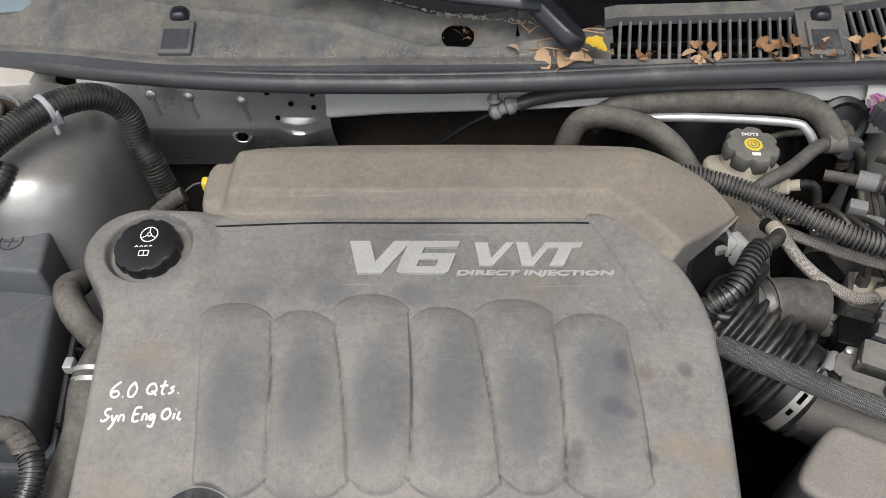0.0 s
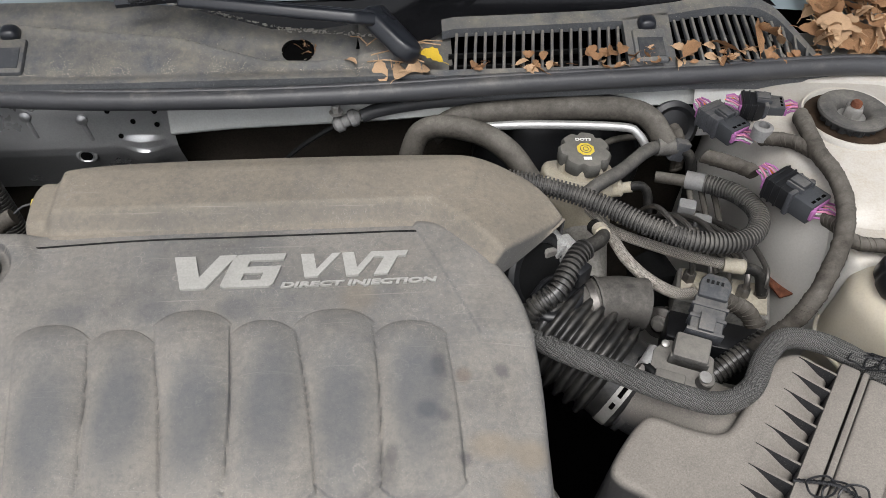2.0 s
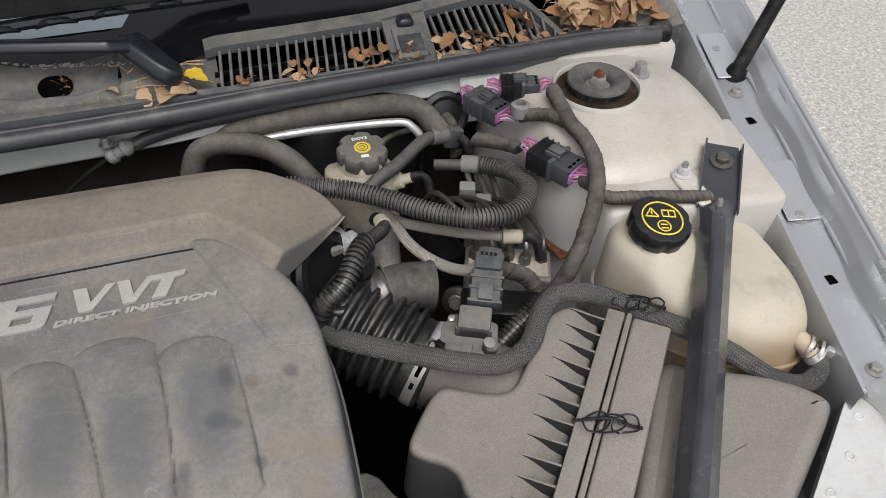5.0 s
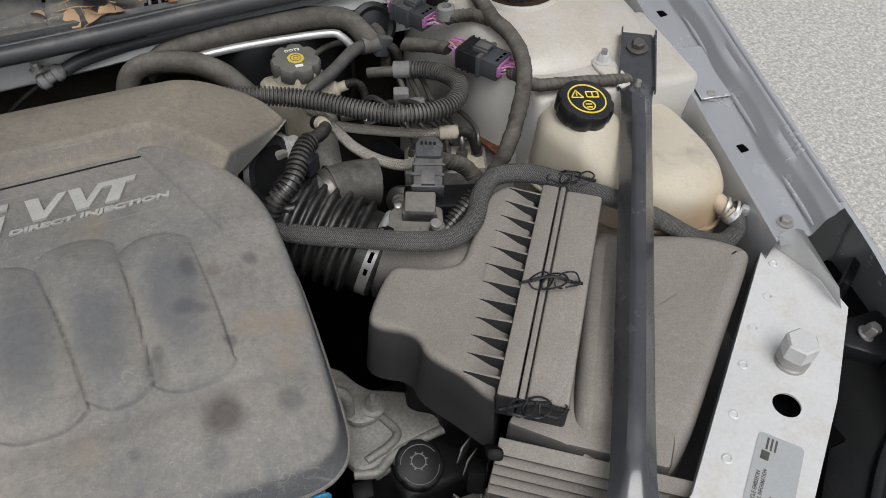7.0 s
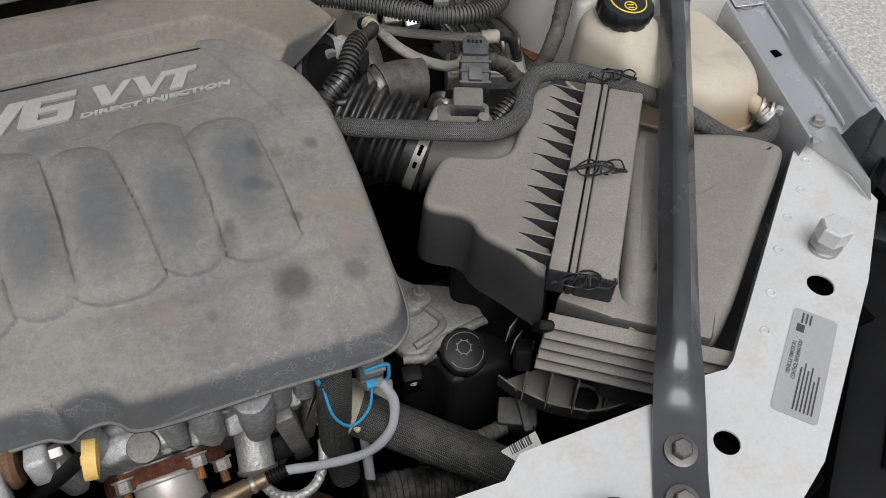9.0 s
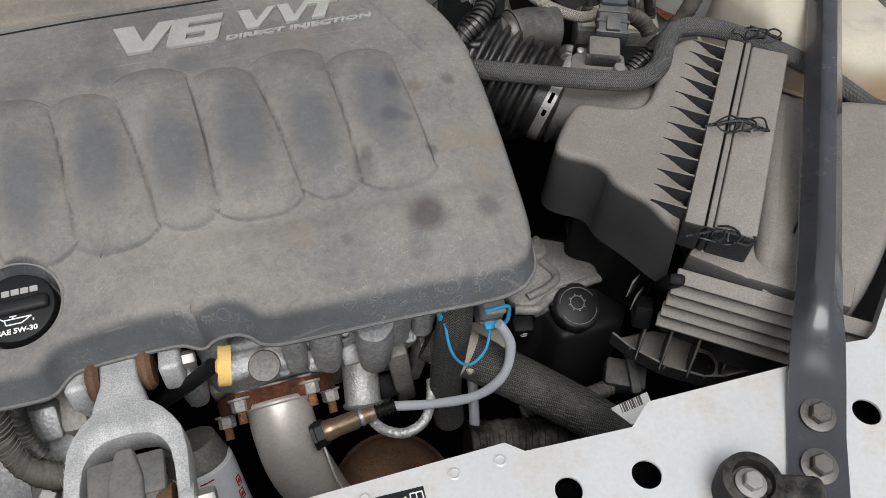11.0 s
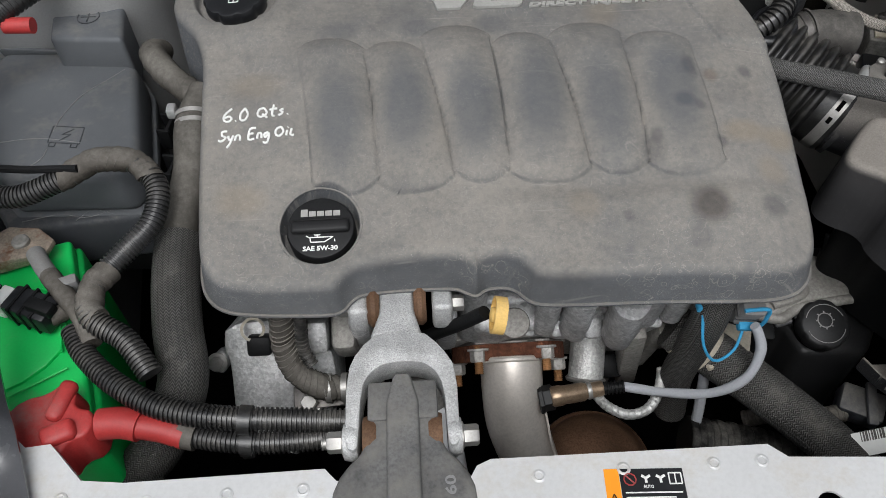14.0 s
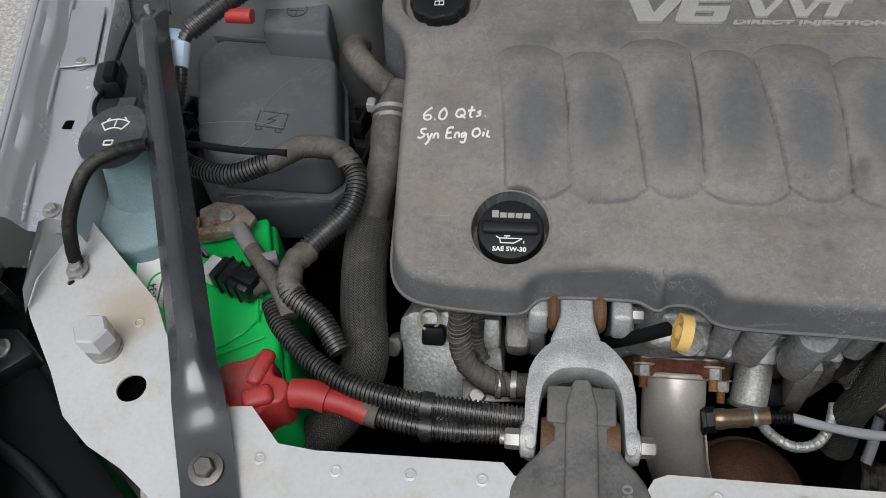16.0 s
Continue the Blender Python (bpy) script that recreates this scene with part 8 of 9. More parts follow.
part("elbow", Geo().tube([(0.280, 0.603, 0.887), (0.297, 0.616, 0.884), (0.304, 0.630, 0.880), (0.298, 0.65, 0.874)], 0.0085, 14), "rubber", bs)
part("white_band", Geo().tube([(0.303, 0.628, 0.883), (0.302, 0.639, 0.880)], 0.0092, 14), "tank_old", bs)
part("clip", Geo().box((0.022, 0.014, 0.024), pose(0.268, 0.572, 0.878, 0, 0, 40), 0.003), "black_clean", bs)
# outlet of the air box and flow sensor
os_ = thing("airflow_sensor", (0.35, 0.46, 0.82), "dusty air flow sensor housing with grey plug", "sensor")
part("outlet_pipe", Geo().tube([b + ax * 0.004, (0.335, 0.468, 0.790), (0.375, 0.435, 0.795), (0.42, 0.405, 0.80)], 0.0455, 32), "airbox", os_)
part("pipe_lip", Geo().hoop(b + ax * 0.024, ax, 0.0455, 0.006, 0.003, 48), "airbox", os_)
mm = pose(0.360, 0.470, 0.842, 8, 0, -24)
part("sensor_base", Geo().prism([(-0.032, -0.022), (0.024, -0.026), (0.032, -0.012), (0.030, 0.018), (0.012, 0.026), (-0.020, 0.026), (-0.032, 0.010)], -0.016, 0.006, 0.003, 2, m=mm), "sensor_grey", os_)
part("base_step", Geo().box((0.030, 0.012, 0.012), mm @ pose(-0.010, -0.020, 0.006), 0.002), "sensor_grey", os_)
part("sensor_body", Geo().box((0.036, 0.030, 0.022), mm @ pose(0.004, 0.012, 0.014), 0.003), "sensor_grey", os_)
part("body_rib", Geo().box((0.040, 0.006, 0.018), mm @ pose(0.004, 0.000, 0.012), 0.002), "sensor_grey", os_)
pm = pose(0.394, 0.516, 0.870, 16, 0, -24)
part("plug", Geo().box((0.034, 0.046, 0.022), pm @ pose(0, -0.006, 0), 0.003), "plug_grey", os_, "slate grey plug")
for y in (-0.026, -0.010, 0.004):
    part("plug_rib", Geo().box((0.038, 0.004, 0.024), pm @ pose(0, y, 0.0005), 0.001), "plug_grey", os_)
part("plug_latch", Geo().box((0.016, 0.020, 0.006), pm @ pose(0, -0.016, 0.0135), 0.001), "plug_grey", os_)
part("plug_flap", Geo().prism([(-0.015, 0.012), (0.015, 0.012), (0.017, 0.030), (0.010, 0.040), (-0.010, 0.040), (-0.016, 0.030)], 0.006, 0.016, 0.002, m=pm), "fuse", os_)
for k in range(4):
    part("flap_notch", Geo().box((0.003, 0.004, 0.001), pm @ pose(-0.0085 + 0.005 * k, 0.030, 0.0163), 0.0), "black", os_)
part("boot", Geo().tube([(0.405, 0.540, 0.868), (0.425, 0.545, 0.855), (0.45, 0.542, 0.842), (0.468, 0.53, 0.822)], 0.0105, 16, wrap=0.008), "tape", os_)
part("screw", Geo().lathe([(0.0065, 0), (0.0065, 0.003), (0.0025, 0.0035)], mm @ Vector((0.022, -0.014, 0.016)), (0.1, -0.2, 0.9), 18), "zinc", os_)
part("screw_post", Geo().lathe([(0.0085, -0.035), (0.0085, 0.015), (0.0075, 0.016)], mm @ Vector((0.022, -0.014, 0.0)), (0.1, -0.2, 0.9), 20), "sensor_grey", os_)
part("screw", Geo().lathe([(0.0042, 0), (0.0042, 0.004), (0.002, 0.005)], mm @ Vector((-0.022, 0.017, 0.006)), (0, -0.2, 0.9), 18), "zinc", os_)
part("cable_tail", Geo().tube([(0.34, 0.455, 0.835), (0.326, 0.468, 0.842), (0.322, 0.485, 0.835)], 0.006, 10), "black", os_)

# ---- brakes ----
br = thing("brake_reservoir", (0.31, 0.74, 0.78), "aged plastic brake fluid reservoir with knobbed cap", "fluid reservoir")
part("body", Geo().prism(chaikin([(0.250, 0.745), (0.268, 0.768), (0.35, 0.765), (0.362, 0.73), (0.345, 0.69), (0.285, 0.69)][::-1], 1), 0.80, 0.876, 0.010, 3, shrink=0.006), "tank_old", br)
part("neck", Geo().lathe([(0.032, 0), (0.030, 0.015), (0.028, 0.02)], (0.312, 0.743, 0.870), n=30), "tank_old", br)
bmx = pose(0.312, 0.744, 0.882, 4, 2, 0)
cap = part("cap", Geo().lathe([(0.030, 0.0), (0.033, 0.004), (0.0335, 0.018), (0.031, 0.022), (0.029, 0.0225)], (0, 0, 0), n=80, m=bmx,
           wave=lambda a, k: 1 - 0.15 * max(0.0, math.cos(7 * a)) ** 2 if k < 4 else 1 - 0.13 * max(0.0, math.cos(7 * a)) ** 2), "cap_grey", br, "grey dusty brake fluid cap")
part("yellow_disc", Geo().lathe([(0.0115, 0), (0.0115, 0.0006)], (0, 0, 0), n=8, m=bmx @ pose(0, -0.001, 0.0226, 0, 0, 22)), "yellow", cap, "yellow printed disc")
g = Geo()
arc(g, bmx, 0, -0.001, 0.0070, 0, 359, 0.0235, 0.0005)
arc(g, bmx, 0, -0.001, 0.0035, 0, 359, 0.0235, 0.0005)
part("disc_rings", g, "steel_dark", cap)
part("lettering", text_geo("DOT3", -0.010, 0.010, 0.0145, 0.0195, lambda x, y, h: bmx @ Vector((x, y, 0.0226 + h)), 0.0004, 0.03), "white", cap, "white printed lettering")
part("white_mark", Geo().box((0.010, 0.005, 0.0005), bmx @ pose(0, -0.0175, 0.0228), 0.0), "white", cap)
part("lower_cylinder", Geo().tube([(0.325, 0.690, 0.80), (0.318, 0.655, 0.80), (0.312, 0.62, 0.79)], 0.020, 20), "cast_dark", br)
part("port", Geo().lathe([(0.008, 0), (0.011, 0.002), (0.011, 0.014), (0.007, 0.017), (0.007, 0.028)], (0.345, 0.715, 0.86), (0.8, -0.3, 0.35), 18), "tank_old", br)
part("port_hose", Geo().tube([(0.365, 0.707, 0.870), (0.382, 0.705, 0.872), (0.390, 0.70, 0.862), (0.392, 0.69, 0.84)], 0.0058, 10), "rubber", br)
part("sensor_nut", Geo().lathe([(0.008, 0), (0.010, 0.002), (0.010, 0.016), (0.007, 0.02)], (0.375, 0.66, 0.845), (0.9, -0.2, 0.2), 6), "alu", br)
part("sensor_hose", Geo().tube([(0.393, 0.657, 0.848), (0.408, 0.655, 0.85), (0.415, 0.648, 0.84), (0.412, 0.64, 0.82)], 0.0075, 12), "rubber", br)
part("tag", Geo().box((0.026, 0.012, 0.018), pose(0.362, 0.675, 0.845, 30, 0, -8), 0.002), "tank_old", br)
bst = thing("brake_booster", (0.30, 0.85, 0.78), "round black brake booster on the firewall", "brake booster")
part("drum", Geo().lathe([(0.115, 0), (0.118, 0.03), (0.118, 0.06), (0.108, 0.066), (0.104, 0.074), (0.088, 0.085), (0.06, 0.092), (0.045, 0.093)], (0.300, 0.925, 0.775), (0, -1, 0.1), 56), "black_clean", bst, sharp=45)
part("rim", Geo().lathe([(0.120, 0.048), (0.122, 0.052), (0.122, 0.058), (0.120, 0.062)], (0.300, 0.925, 0.775), (0, -1, 0.1), 56), "black_clean", bst)
part("cylinder", Geo().tube([(0.300, 0.835, 0.785), (0.305, 0.77, 0.785), (0.31, 0.69, 0.78)], 0.024, 20), "cast_dark", bst)

nudge(br, -0.003, 0.028, -0.014)
nudge(jn, 0.004, 0.026, -0.016)

# anti-lock brake block with its steel lines
ab = thing("brake_control_block", (0.45, 0.58, 0.72), "aluminium brake control block with steel pipes", "brake unit")
abm = pose(0.452, 0.590, 0.765, 0, 0, -20)
part("valve_block", Geo().box((0.110, 0.055, 0.05), abm @ pose(0, 0.012, 0.012), 0.004), "cast_dark", ab)
part("control_box", Geo().box((0.115, 0.045, 0.065), abm @ pose(0.0, -0.035, -0.015), 0.006), "black_clean", ab)
part("motor", Geo().tube([(0.405, 0.64, 0.76), (0.395, 0.69, 0.755)], 0.028, 22), "black", ab)
part("top_plate", Geo().box((0.100, 0.046, 0.004), abm @ pose(0, 0.012, 0.039), 0.001), "tank_old", ab)
part("bracket_bush", Geo().lathe([(0.021, 0), (0.021, 0.006), (0.013, 0.009), (0.013, 0.004)], (0.392, 0.600, 0.752), (-0.45, -0.75, 0.35), 24), "steel_dark", ab)
part("bush_bolt", Geo().hexbolt((0.387, 0.594, 0.757), 0.008, (-0.45, -0.75, 0.35), 1.3, 1.1), "zinc", ab)
for k in range(5):
    p = abm @ Vector((-0.042 + 0.021 * k, 0.018 - 0.006 * (k % 2), 0.041))
    n_ = part("pipe_nut", Geo().lathe([(0.0085, 0), (0.0085, 0.009), (0.006, 0.012)], p, n=6), "steel_dark", ab)
    part("pipe", Geo().tube([p, p + Vector((0, 0, 0.022)), p + Vector((-0.008 + 0.003 * k, 0.022, 0.045 - 0.004 * k)), p + Vector((-0.03 + 0.006 * k, 0.075, 0.050 - 0.006 * k)), p + Vector((-0.04, 0.12 + 0.01 * k, -0.01))],
                           0.0036, 9), "steel_dark", ab)
for k in range(3):
    part("line_clip", Geo().box((0.022, 0.016, 0.020), pose(0.440 + 0.018 * k, 0.722 - 0.016 * k, 0.828 - 0.012 * k, 10, 0, -20), 0.003), "grey_plastic", ab)
    part("line", Geo().tube([(0.445 + 0.014 * k, 0.75, 0.85), (0.446 + 0.016 * k, 0.725, 0.832), (0.455 + 0.016 * k, 0.69, 0.80), (0.47 + 0.02 * k, 0.65, 0.78)], 0.004, 9), "rubber_dusty", ab)
rb = solo("rusty_bracket", Geo().prism([(0.520, 0.640), (0.548, 0.660), (0.578, 0.640), (0.572, 0.612), (0.53, 0.60)], 0.786, 0.790, 0.001, 1), "rust", "rusty steel bracket beside the harness", "bracket")
part("stud", Geo().tube([(0.548, 0.638, 0.79), (0.556, 0.622, 0.802)], 0.0045, 10), "zinc", rb)
GX, GY, GZ = 0.4415, 0.836, 0.872
gr = thing("cable_grommet", (0.455, 0.89, 0.86), "round black rubber grommet in the firewall", "grommet")
part("disc", Geo().lathe([(0.034, 0), (0.034, 0.006), (0.028, 0.010), (0.022, 0.006), (0.012, 0.008)], (GX, GY, GZ), (0, -0.92, 0.39), 32), "black_clean", gr)
part("cable", Geo().tube([(GX, GY, GZ), (GX + 0.003, GY - 0.018, GZ - 0.002), (GX + 0.007, GY - 0.028, GZ - 0.02), (GX + 0.008, GY - 0.035, GZ - 0.055)], 0.0085, 14, wrap=0.007), "tape", gr)
solo("firewall_sheet", Geo().grid(12, 4, lambda u, v: (0.470 + 0.175 * u, 0.834 + 0.028 * v, 0.855 + 0.065 * v)), "bay", "grey painted firewall sheet beside the strut tower", "panel", kind="structure")
# wall of the tower towards the engine, with its junction plugs
def plug(name, x, y, z, rz, size, label, body="black_clean", tilt=0.0):
    c = thing(name, (x, y, z), label, "connector", "wiring connectors on the strut tower")
    m = pose(x, y, z, tilt, 0, rz)
    L, W, H = size
    part("housing", Geo().box((L * 0.52, W, H), m @ pose(-L * 0.22, 0, 0), 0.002), body, c)
    for k in range(3):
        part("housing_rib", Geo().box((L * 0.04, W * 1.05, H * 1.08), m @ pose(-L * (0.42 - 0.13 * k), 0, 0), 0.001), body, c)
    part("collar", Geo().box((L * 0.10, W * 1.1, H * 1.14), m @ pose(L * 0.06, 0, 0), 0.002), "plug_grey", c)
    part("cover", Geo().box((L * 0.40, W * 0.92, H * 0.92), m @ pose(L * 0.28, 0, 0), 0.002), "fuse", c)
    part("latch", Geo().box((L * 0.30, W * 0.36, H * 0.25), m @ pose(-L * 0.02, W * 0.05, H * 0.6), 0.0015), "plug_grey", c)
    for dy in (-0.22, 0.3):
        part("latch_rail", Geo().box((L * 0.34, W * 0.07, H * 0.3), m @ pose(0, W * dy, H * 0.55), 0.001), "plug_grey", c)
    for k in range(3):
        part("window", Geo().box((L * 0.05, W * 0.14, 0.001), m @ pose(L * 0.40, (k - 1) * W * 0.22, H * 0.462), 0.0), "shade_black", c)
    rnd = random.Random(int(x * 1000))
    for e in (-1, 1):
        part("lock", Geo().box((L * 0.06, W * 0.18, H * 0.5), m @ pose(e * L * 0.50, -W * 0.36, H * 0.05), 0.001), "purple", c)
        part("lock", Geo().box((L * 0.03, W * 0.7, H * 0.22), m @ pose(e * L * 0.485, 0, H * 0.25), 0.001), "purple", c)
        for k in range(8):
            o = m @ Vector((e * L * 0.48, (k - 3.5) * W * 0.105, H * (0.12 if k % 2 else -0.1)))
            q = m @ Vector((e * L * 0.80, (k - 3.5) * W * 0.045 + 0.004, H * (0.22 if k % 2 else 0.0)))
            part("wire", Geo().tube([o, o.lerp(q, 0.5) + Vector((0, 0, rnd.uniform(0.001, 0.005))), q], 0.0013, 6, 0.01), ("purple", "pink", "white", "purple", "grey_cable", "pink", "orange", "purple")[k], c)
    return c


plug("harness_plug", 0.488, 0.794, 0.906, -62, (0.061, 0.036, 0.026), "grey and black harness plug with purple locks", "plug_grey")
plug("harness_plug", 0.538, 0.806, 0.920, -14, (0.055, 0.031, 0.024), "black harness plug with purple wires", "black_clean")
plug("harness_plug", 0.530, 0.656, 0.906, -58, (0.066, 0.040, 0.028), "large black harness plug with purple locks", "black_clean")
part("stand", Geo().lathe([(0.012, 0), (0.012, 0.016), (0.007, 0.018), (0.007, 0.010)], (0.517, 0.748, 0.918), n=20), "grey_plastic", gr)
# bolts on the ledge under the brace's upper end
tl = thing("tower_bracket", (0.676, 0.596, 0.89), "beige bracket with flange nut at the tower", "bracket")
part("strap", Geo().prism(chaikin([(0.660, 0.605), (0.676, 0.615), (0.692, 0.605), (0.690, 0.54), (0.664, 0.54)][::-1], 1), 0.898, 0.903, 0.0015, 1), "tower", tl)
part("nut", Geo().hexbolt((0.676, 0.597, 0.903), 0.0075, h=1.3), "panel", tl)
part("stud", Geo().lathe([(0.004, 0), (0.004, 0.016)], (0.676, 0.597, 0.905), n=12), "zinc", tl)
hose("tank_vent_hose", [(0.68, 0.612, 0.875), (0.715, 0.612, 0.88), (0.765, 0.605, 0.876), (0.783, 0.575, 0.862), (0.787, 0.53, 0.83)], 0.010, "rubber", "short black vent hose behind the brace")

# ---- dead leaves on the cowl ----
def leaf_mesh(seed, broad):
    """A dry curled leaf: a toothed blade with folded halves."""
    rnd = random.Random(seed)
    n, g = 9, Geo()
    curl, twist = rnd.uniform(-1.6, 1.6), rnd.uniform(-0.5, 0.5)
    vs = []
    for i in range(n):
        t = i / (n - 1)
        w = broad * math.sin(math.pi * min(1, t * 0.92 + 0.04)) ** 0.8 * (1 + 0.25 * (i % 2)) * 0.5
        z = curl * (t - 0.5) ** 2 * 0.5 + 0.06 * math.sin(t * 5 + seed)
        for e, f in ((-1, 0.22 + 0.15 * rnd.random()), (0, 0.0), (1, 0.22 + 0.15 * rnd.random())):
            vs.append((t - 0.5, e * w, z + f * w * 1.4 + twist * e * w * t))
    fs = []
    for i in range(n - 1):
        for k in range(2):
            fs.append((i * 3 + k, i * 3 + k + 1, i * 3 + k + 4, i * 3 + k + 3))
    g.add(vs, fs)
    g.tube([(-0.5, 0, vs[1][2]), (-0.62, 0.02, vs[1][2] + 0.02), (-0.78, 0.03, vs[1][2])], 0.012, 5, 0.1)
    return g


leaf_data = []
for k in range(8):
    ob = obj("dry_leaf", leaf_mesh(k, 0.42 + 0.08 * (k % 3)), ("leaf", "leaf_pale", "leaf")[k % 3], 60)
    leaf_data.append(ob.data)
    bpy.data.objects.remove(ob)
rnd = random.Random(11)


def drop_leaf(x, y, size, lift=0.0, kind=None, steep=25):
    ob = new("dry_leaf", leaf_data[rnd.randrange(8)] if kind is None else kind)
    z = cowl_z(x, y) + 0.006 + lift
    ob.matrix_basis = pose(x, y, z, rnd.uniform(-steep, steep) + 18, rnd.uniform(-steep, steep), rnd.uniform(0, 360)) @ Matrix.Scale(size, 4)
    tagged(ob, "curled dry brown leaf lying on the cowl", "leaf", "dead leaves on the cowl")


for x, y, s in ((0.058, 0.856, 0.034), (0.085, 0.857, 0.046), (0.105, 0.858, 0.038), (0.02, 0.872, 0.02)):
    drop_leaf(x, y, s)
for k in range(85):
    x = 0.16 + 0.48 * rnd.random() ** 0.7
    drop_leaf(x, gr_front(x) + 0.002 + 0.022 * rnd.random() ** 1.6, rnd.uniform(0.008, 0.021))
for x, y, s in ((0.352, 0.868, 0.036), (0.365, 0.872, 0.034), (0.545, 0.89, 0.045), (0.565, 0.895, 0.05), (0.580, 0.895, 0.04), (0.50, 0.875, 0.04), (0.455, 0.870, 0.04)):
    drop_leaf(x, y, s, 0.008, steep=50)
for k in range(150):
    x = rnd.uniform(0.63, 0.79)
    drop_leaf(x, rnd.uniform(0.885, 0.99), rnd.uniform(0.024, 0.046), rnd.uniform(0.0, 0.035), steep=55)
for k in range(6):
    drop_leaf(-0.048 + rnd.uniform(-0.018, 0.018), 0.915 + rnd.uniform(-0.008, 0.008), 0.018, -0.022)
yl = obj("dry_leaf", leaf_mesh(30, 0.6), "leaf_yellow", 60)
ydata = yl.data
bpy.data.objects.remove(yl)
drop_leaf(0.122, 0.868, 0.03, 0.006, ydata)
g = Geo()
for k in range(12):
    x, y = rnd.uniform(0.03, 0.13), rnd.uniform(0.86, 0.90)
    a = rnd.uniform(0, 6.28)
    z = cowl_z(x, y) + 0.003
    g.tube([(x, y, z), (x + 0.02 * math.cos(a), y + 0.012 * math.sin(a), z + 0.004), (x + 0.045 * math.cos(a), y + 0.02 * math.sin(a), z + 0.001)], 0.0008, 4, 0.02)
solo("leaf_stalks", g, "leaf_pale", "thin dry stalks and needles on the cowl", "plant debris", kind="stuff")
g = Geo()
for k in range(5200):
    x = rnd.uniform(-0.75, 0.09)
    clump = 0.5 + 0.5 * math.sin(23 * x + 3 * math.sin(61 * x))
    y = cowl_front(x) + 0.004 + abs(rnd.gauss(0, 0.004 + 0.014 * clump))
    s = rnd.uniform(0.0002, 0.00075)
    z = cowl_z(x, y) + 0.008 * smooth(0.06, 0.0, (y - cowl_front(x)) / 0.16) + 0.0005
    g.add([(x - s, y - s, z), (x + s, y - s * 0.6, z), (x, y + s, z + s)], [(0, 1, 2)])
solo("cowl_grit", g, "grit", "fine tan grit along the cowl edge", "grit", kind="stuff")

# ---- stickers on the front panel ----
wl_ = thing("warning_sticker", (-0.005, 0.045, 0.8035), "black and orange fan warning sticker", "sticker")
sm = pose(-0.006, 0.044, 0.8034, 0, 0, -2.5)
part("black_field", Geo().box((0.052, 0.034, 0.0003), sm @ pose(0.007, 0, 0), 0.0), "black_clean", wl_)
part("orange_field", Geo().box((0.012, 0.034, 0.0003), sm @ pose(-0.0255, 0, 0), 0.0), "orange", wl_)
g = Geo()
arc(g, sm, -0.011, 0.008, 0.005, 0, 359, 0.0005, 0.0006)
g.tube([sm @ Vector((-0.0145, 0.0115, 0.0005)), sm @ Vector((-0.0075, 0.0045, 0.0005))], 0.0006, 5, 0.01)
part("red_ring", g, "red", wl_)
g = Geo()
for a, b in (((-0.0295, -0.012), (-0.0215, -0.012)), ((-0.0215, -0.012), (-0.0255, -0.004)), ((-0.0255, -0.004), (-0.0295, -0.012)), ((-0.0255, -0.007), (-0.0255, -0.0095))):
    g.tube([sm @ Vector((*a, 0.0004)), sm @ Vector((*b, 0.0004))], 0.0006, 5, 0.01)
part("warning_triangle", g, "black_clean", wl_)
g = Geo()
for cx in (0.002, 0.014):
    for a in (30, 150, 270):
        g.tube([sm @ Vector((cx, 0.009, 0.0004)), sm @ Vector((cx + 0.004 * math.cos(radians(a)), 0.009 + 0.004 * math.sin(radians(a)), 0.0004))], 0.0012, 6, 0.01)
for a, b in (((0.021, 0.004), (0.031, 0.004)), ((0.021, 0.013), (0.031, 0.013)), ((0.021, 0.004), (0.021, 0.013)), ((0.031, 0.004), (0.031, 0.013)), ((0.026, 0.004), (0.026, 0.013))):
    g.tube([sm @ Vector((*a, 0.0004)), sm @ Vector((*b, 0.0004))], 0.0006, 5, 0.01)
for k in range(4):
    g.tube([sm @ Vector((-0.016, -0.003 - 0.004 * k, 0.0004)), sm @ Vector((0.030 - 0.006 * (k % 2), -0.003 - 0.004 * k, 0.0004))], 0.0006, 5, 0.05)
part("white_symbol", g, "white", wl_)
part("lettering", text_geo("AUTO", -0.001, 0.0075, 0.0, 0.0028, lambda x, y, h: sm @ Vector((x, y + 0.0005, 0.0003 + h)), 0.0002, 0.03), "white", wl_)
es = thing("emission_sticker", (0.543, 0.05, 0.8035), "grey emission control information sticker", "sticker")
em = pose(0.542, 0.051, 0.8034, 0, 0, 40)
part("field", Geo().plate(rounded(0.132, 0.044, 0.005), 0.0, 0.0003, m=em), "grey_label", es)


def on_sticker(x, y, h):
    return em @ Vector((x, y, 0.0004 + h))


part("lettering", text_geo("VEHICLE EMISSION", -0.020, 0.022, 0.0125, 0.0165, on_sticker, 0.0002, 0.02), "steel_dark", es)
part("lettering", text_geo("CONTROL INFORMATION", -0.024, 0.026, 0.0068, 0.0108, on_sticker, 0.0002, 0.02), "steel_dark", es)
def bar(x0, y0, x1, y1):
    part("print_bar", Geo().plate([(x0, y0), (x1, y0), (x1, y1), (x0, y1)], 0.0004, 0.0006, m=em), "steel_dark", es)


for k, L in enumerate((0.052, 0.058, 0.05, 0.056, 0.04, 0.048)):
    bar(-0.058, 0.0018 - 0.0035 * k, -0.058 + L, 0.0034 - 0.0035 * k)
for k in range(3):
    bar(0.048, 0.003 + 0.004 * k, 0.062, 0.005 + 0.004 * k)
bar(0.036, 0.008, 0.046, 0.016)

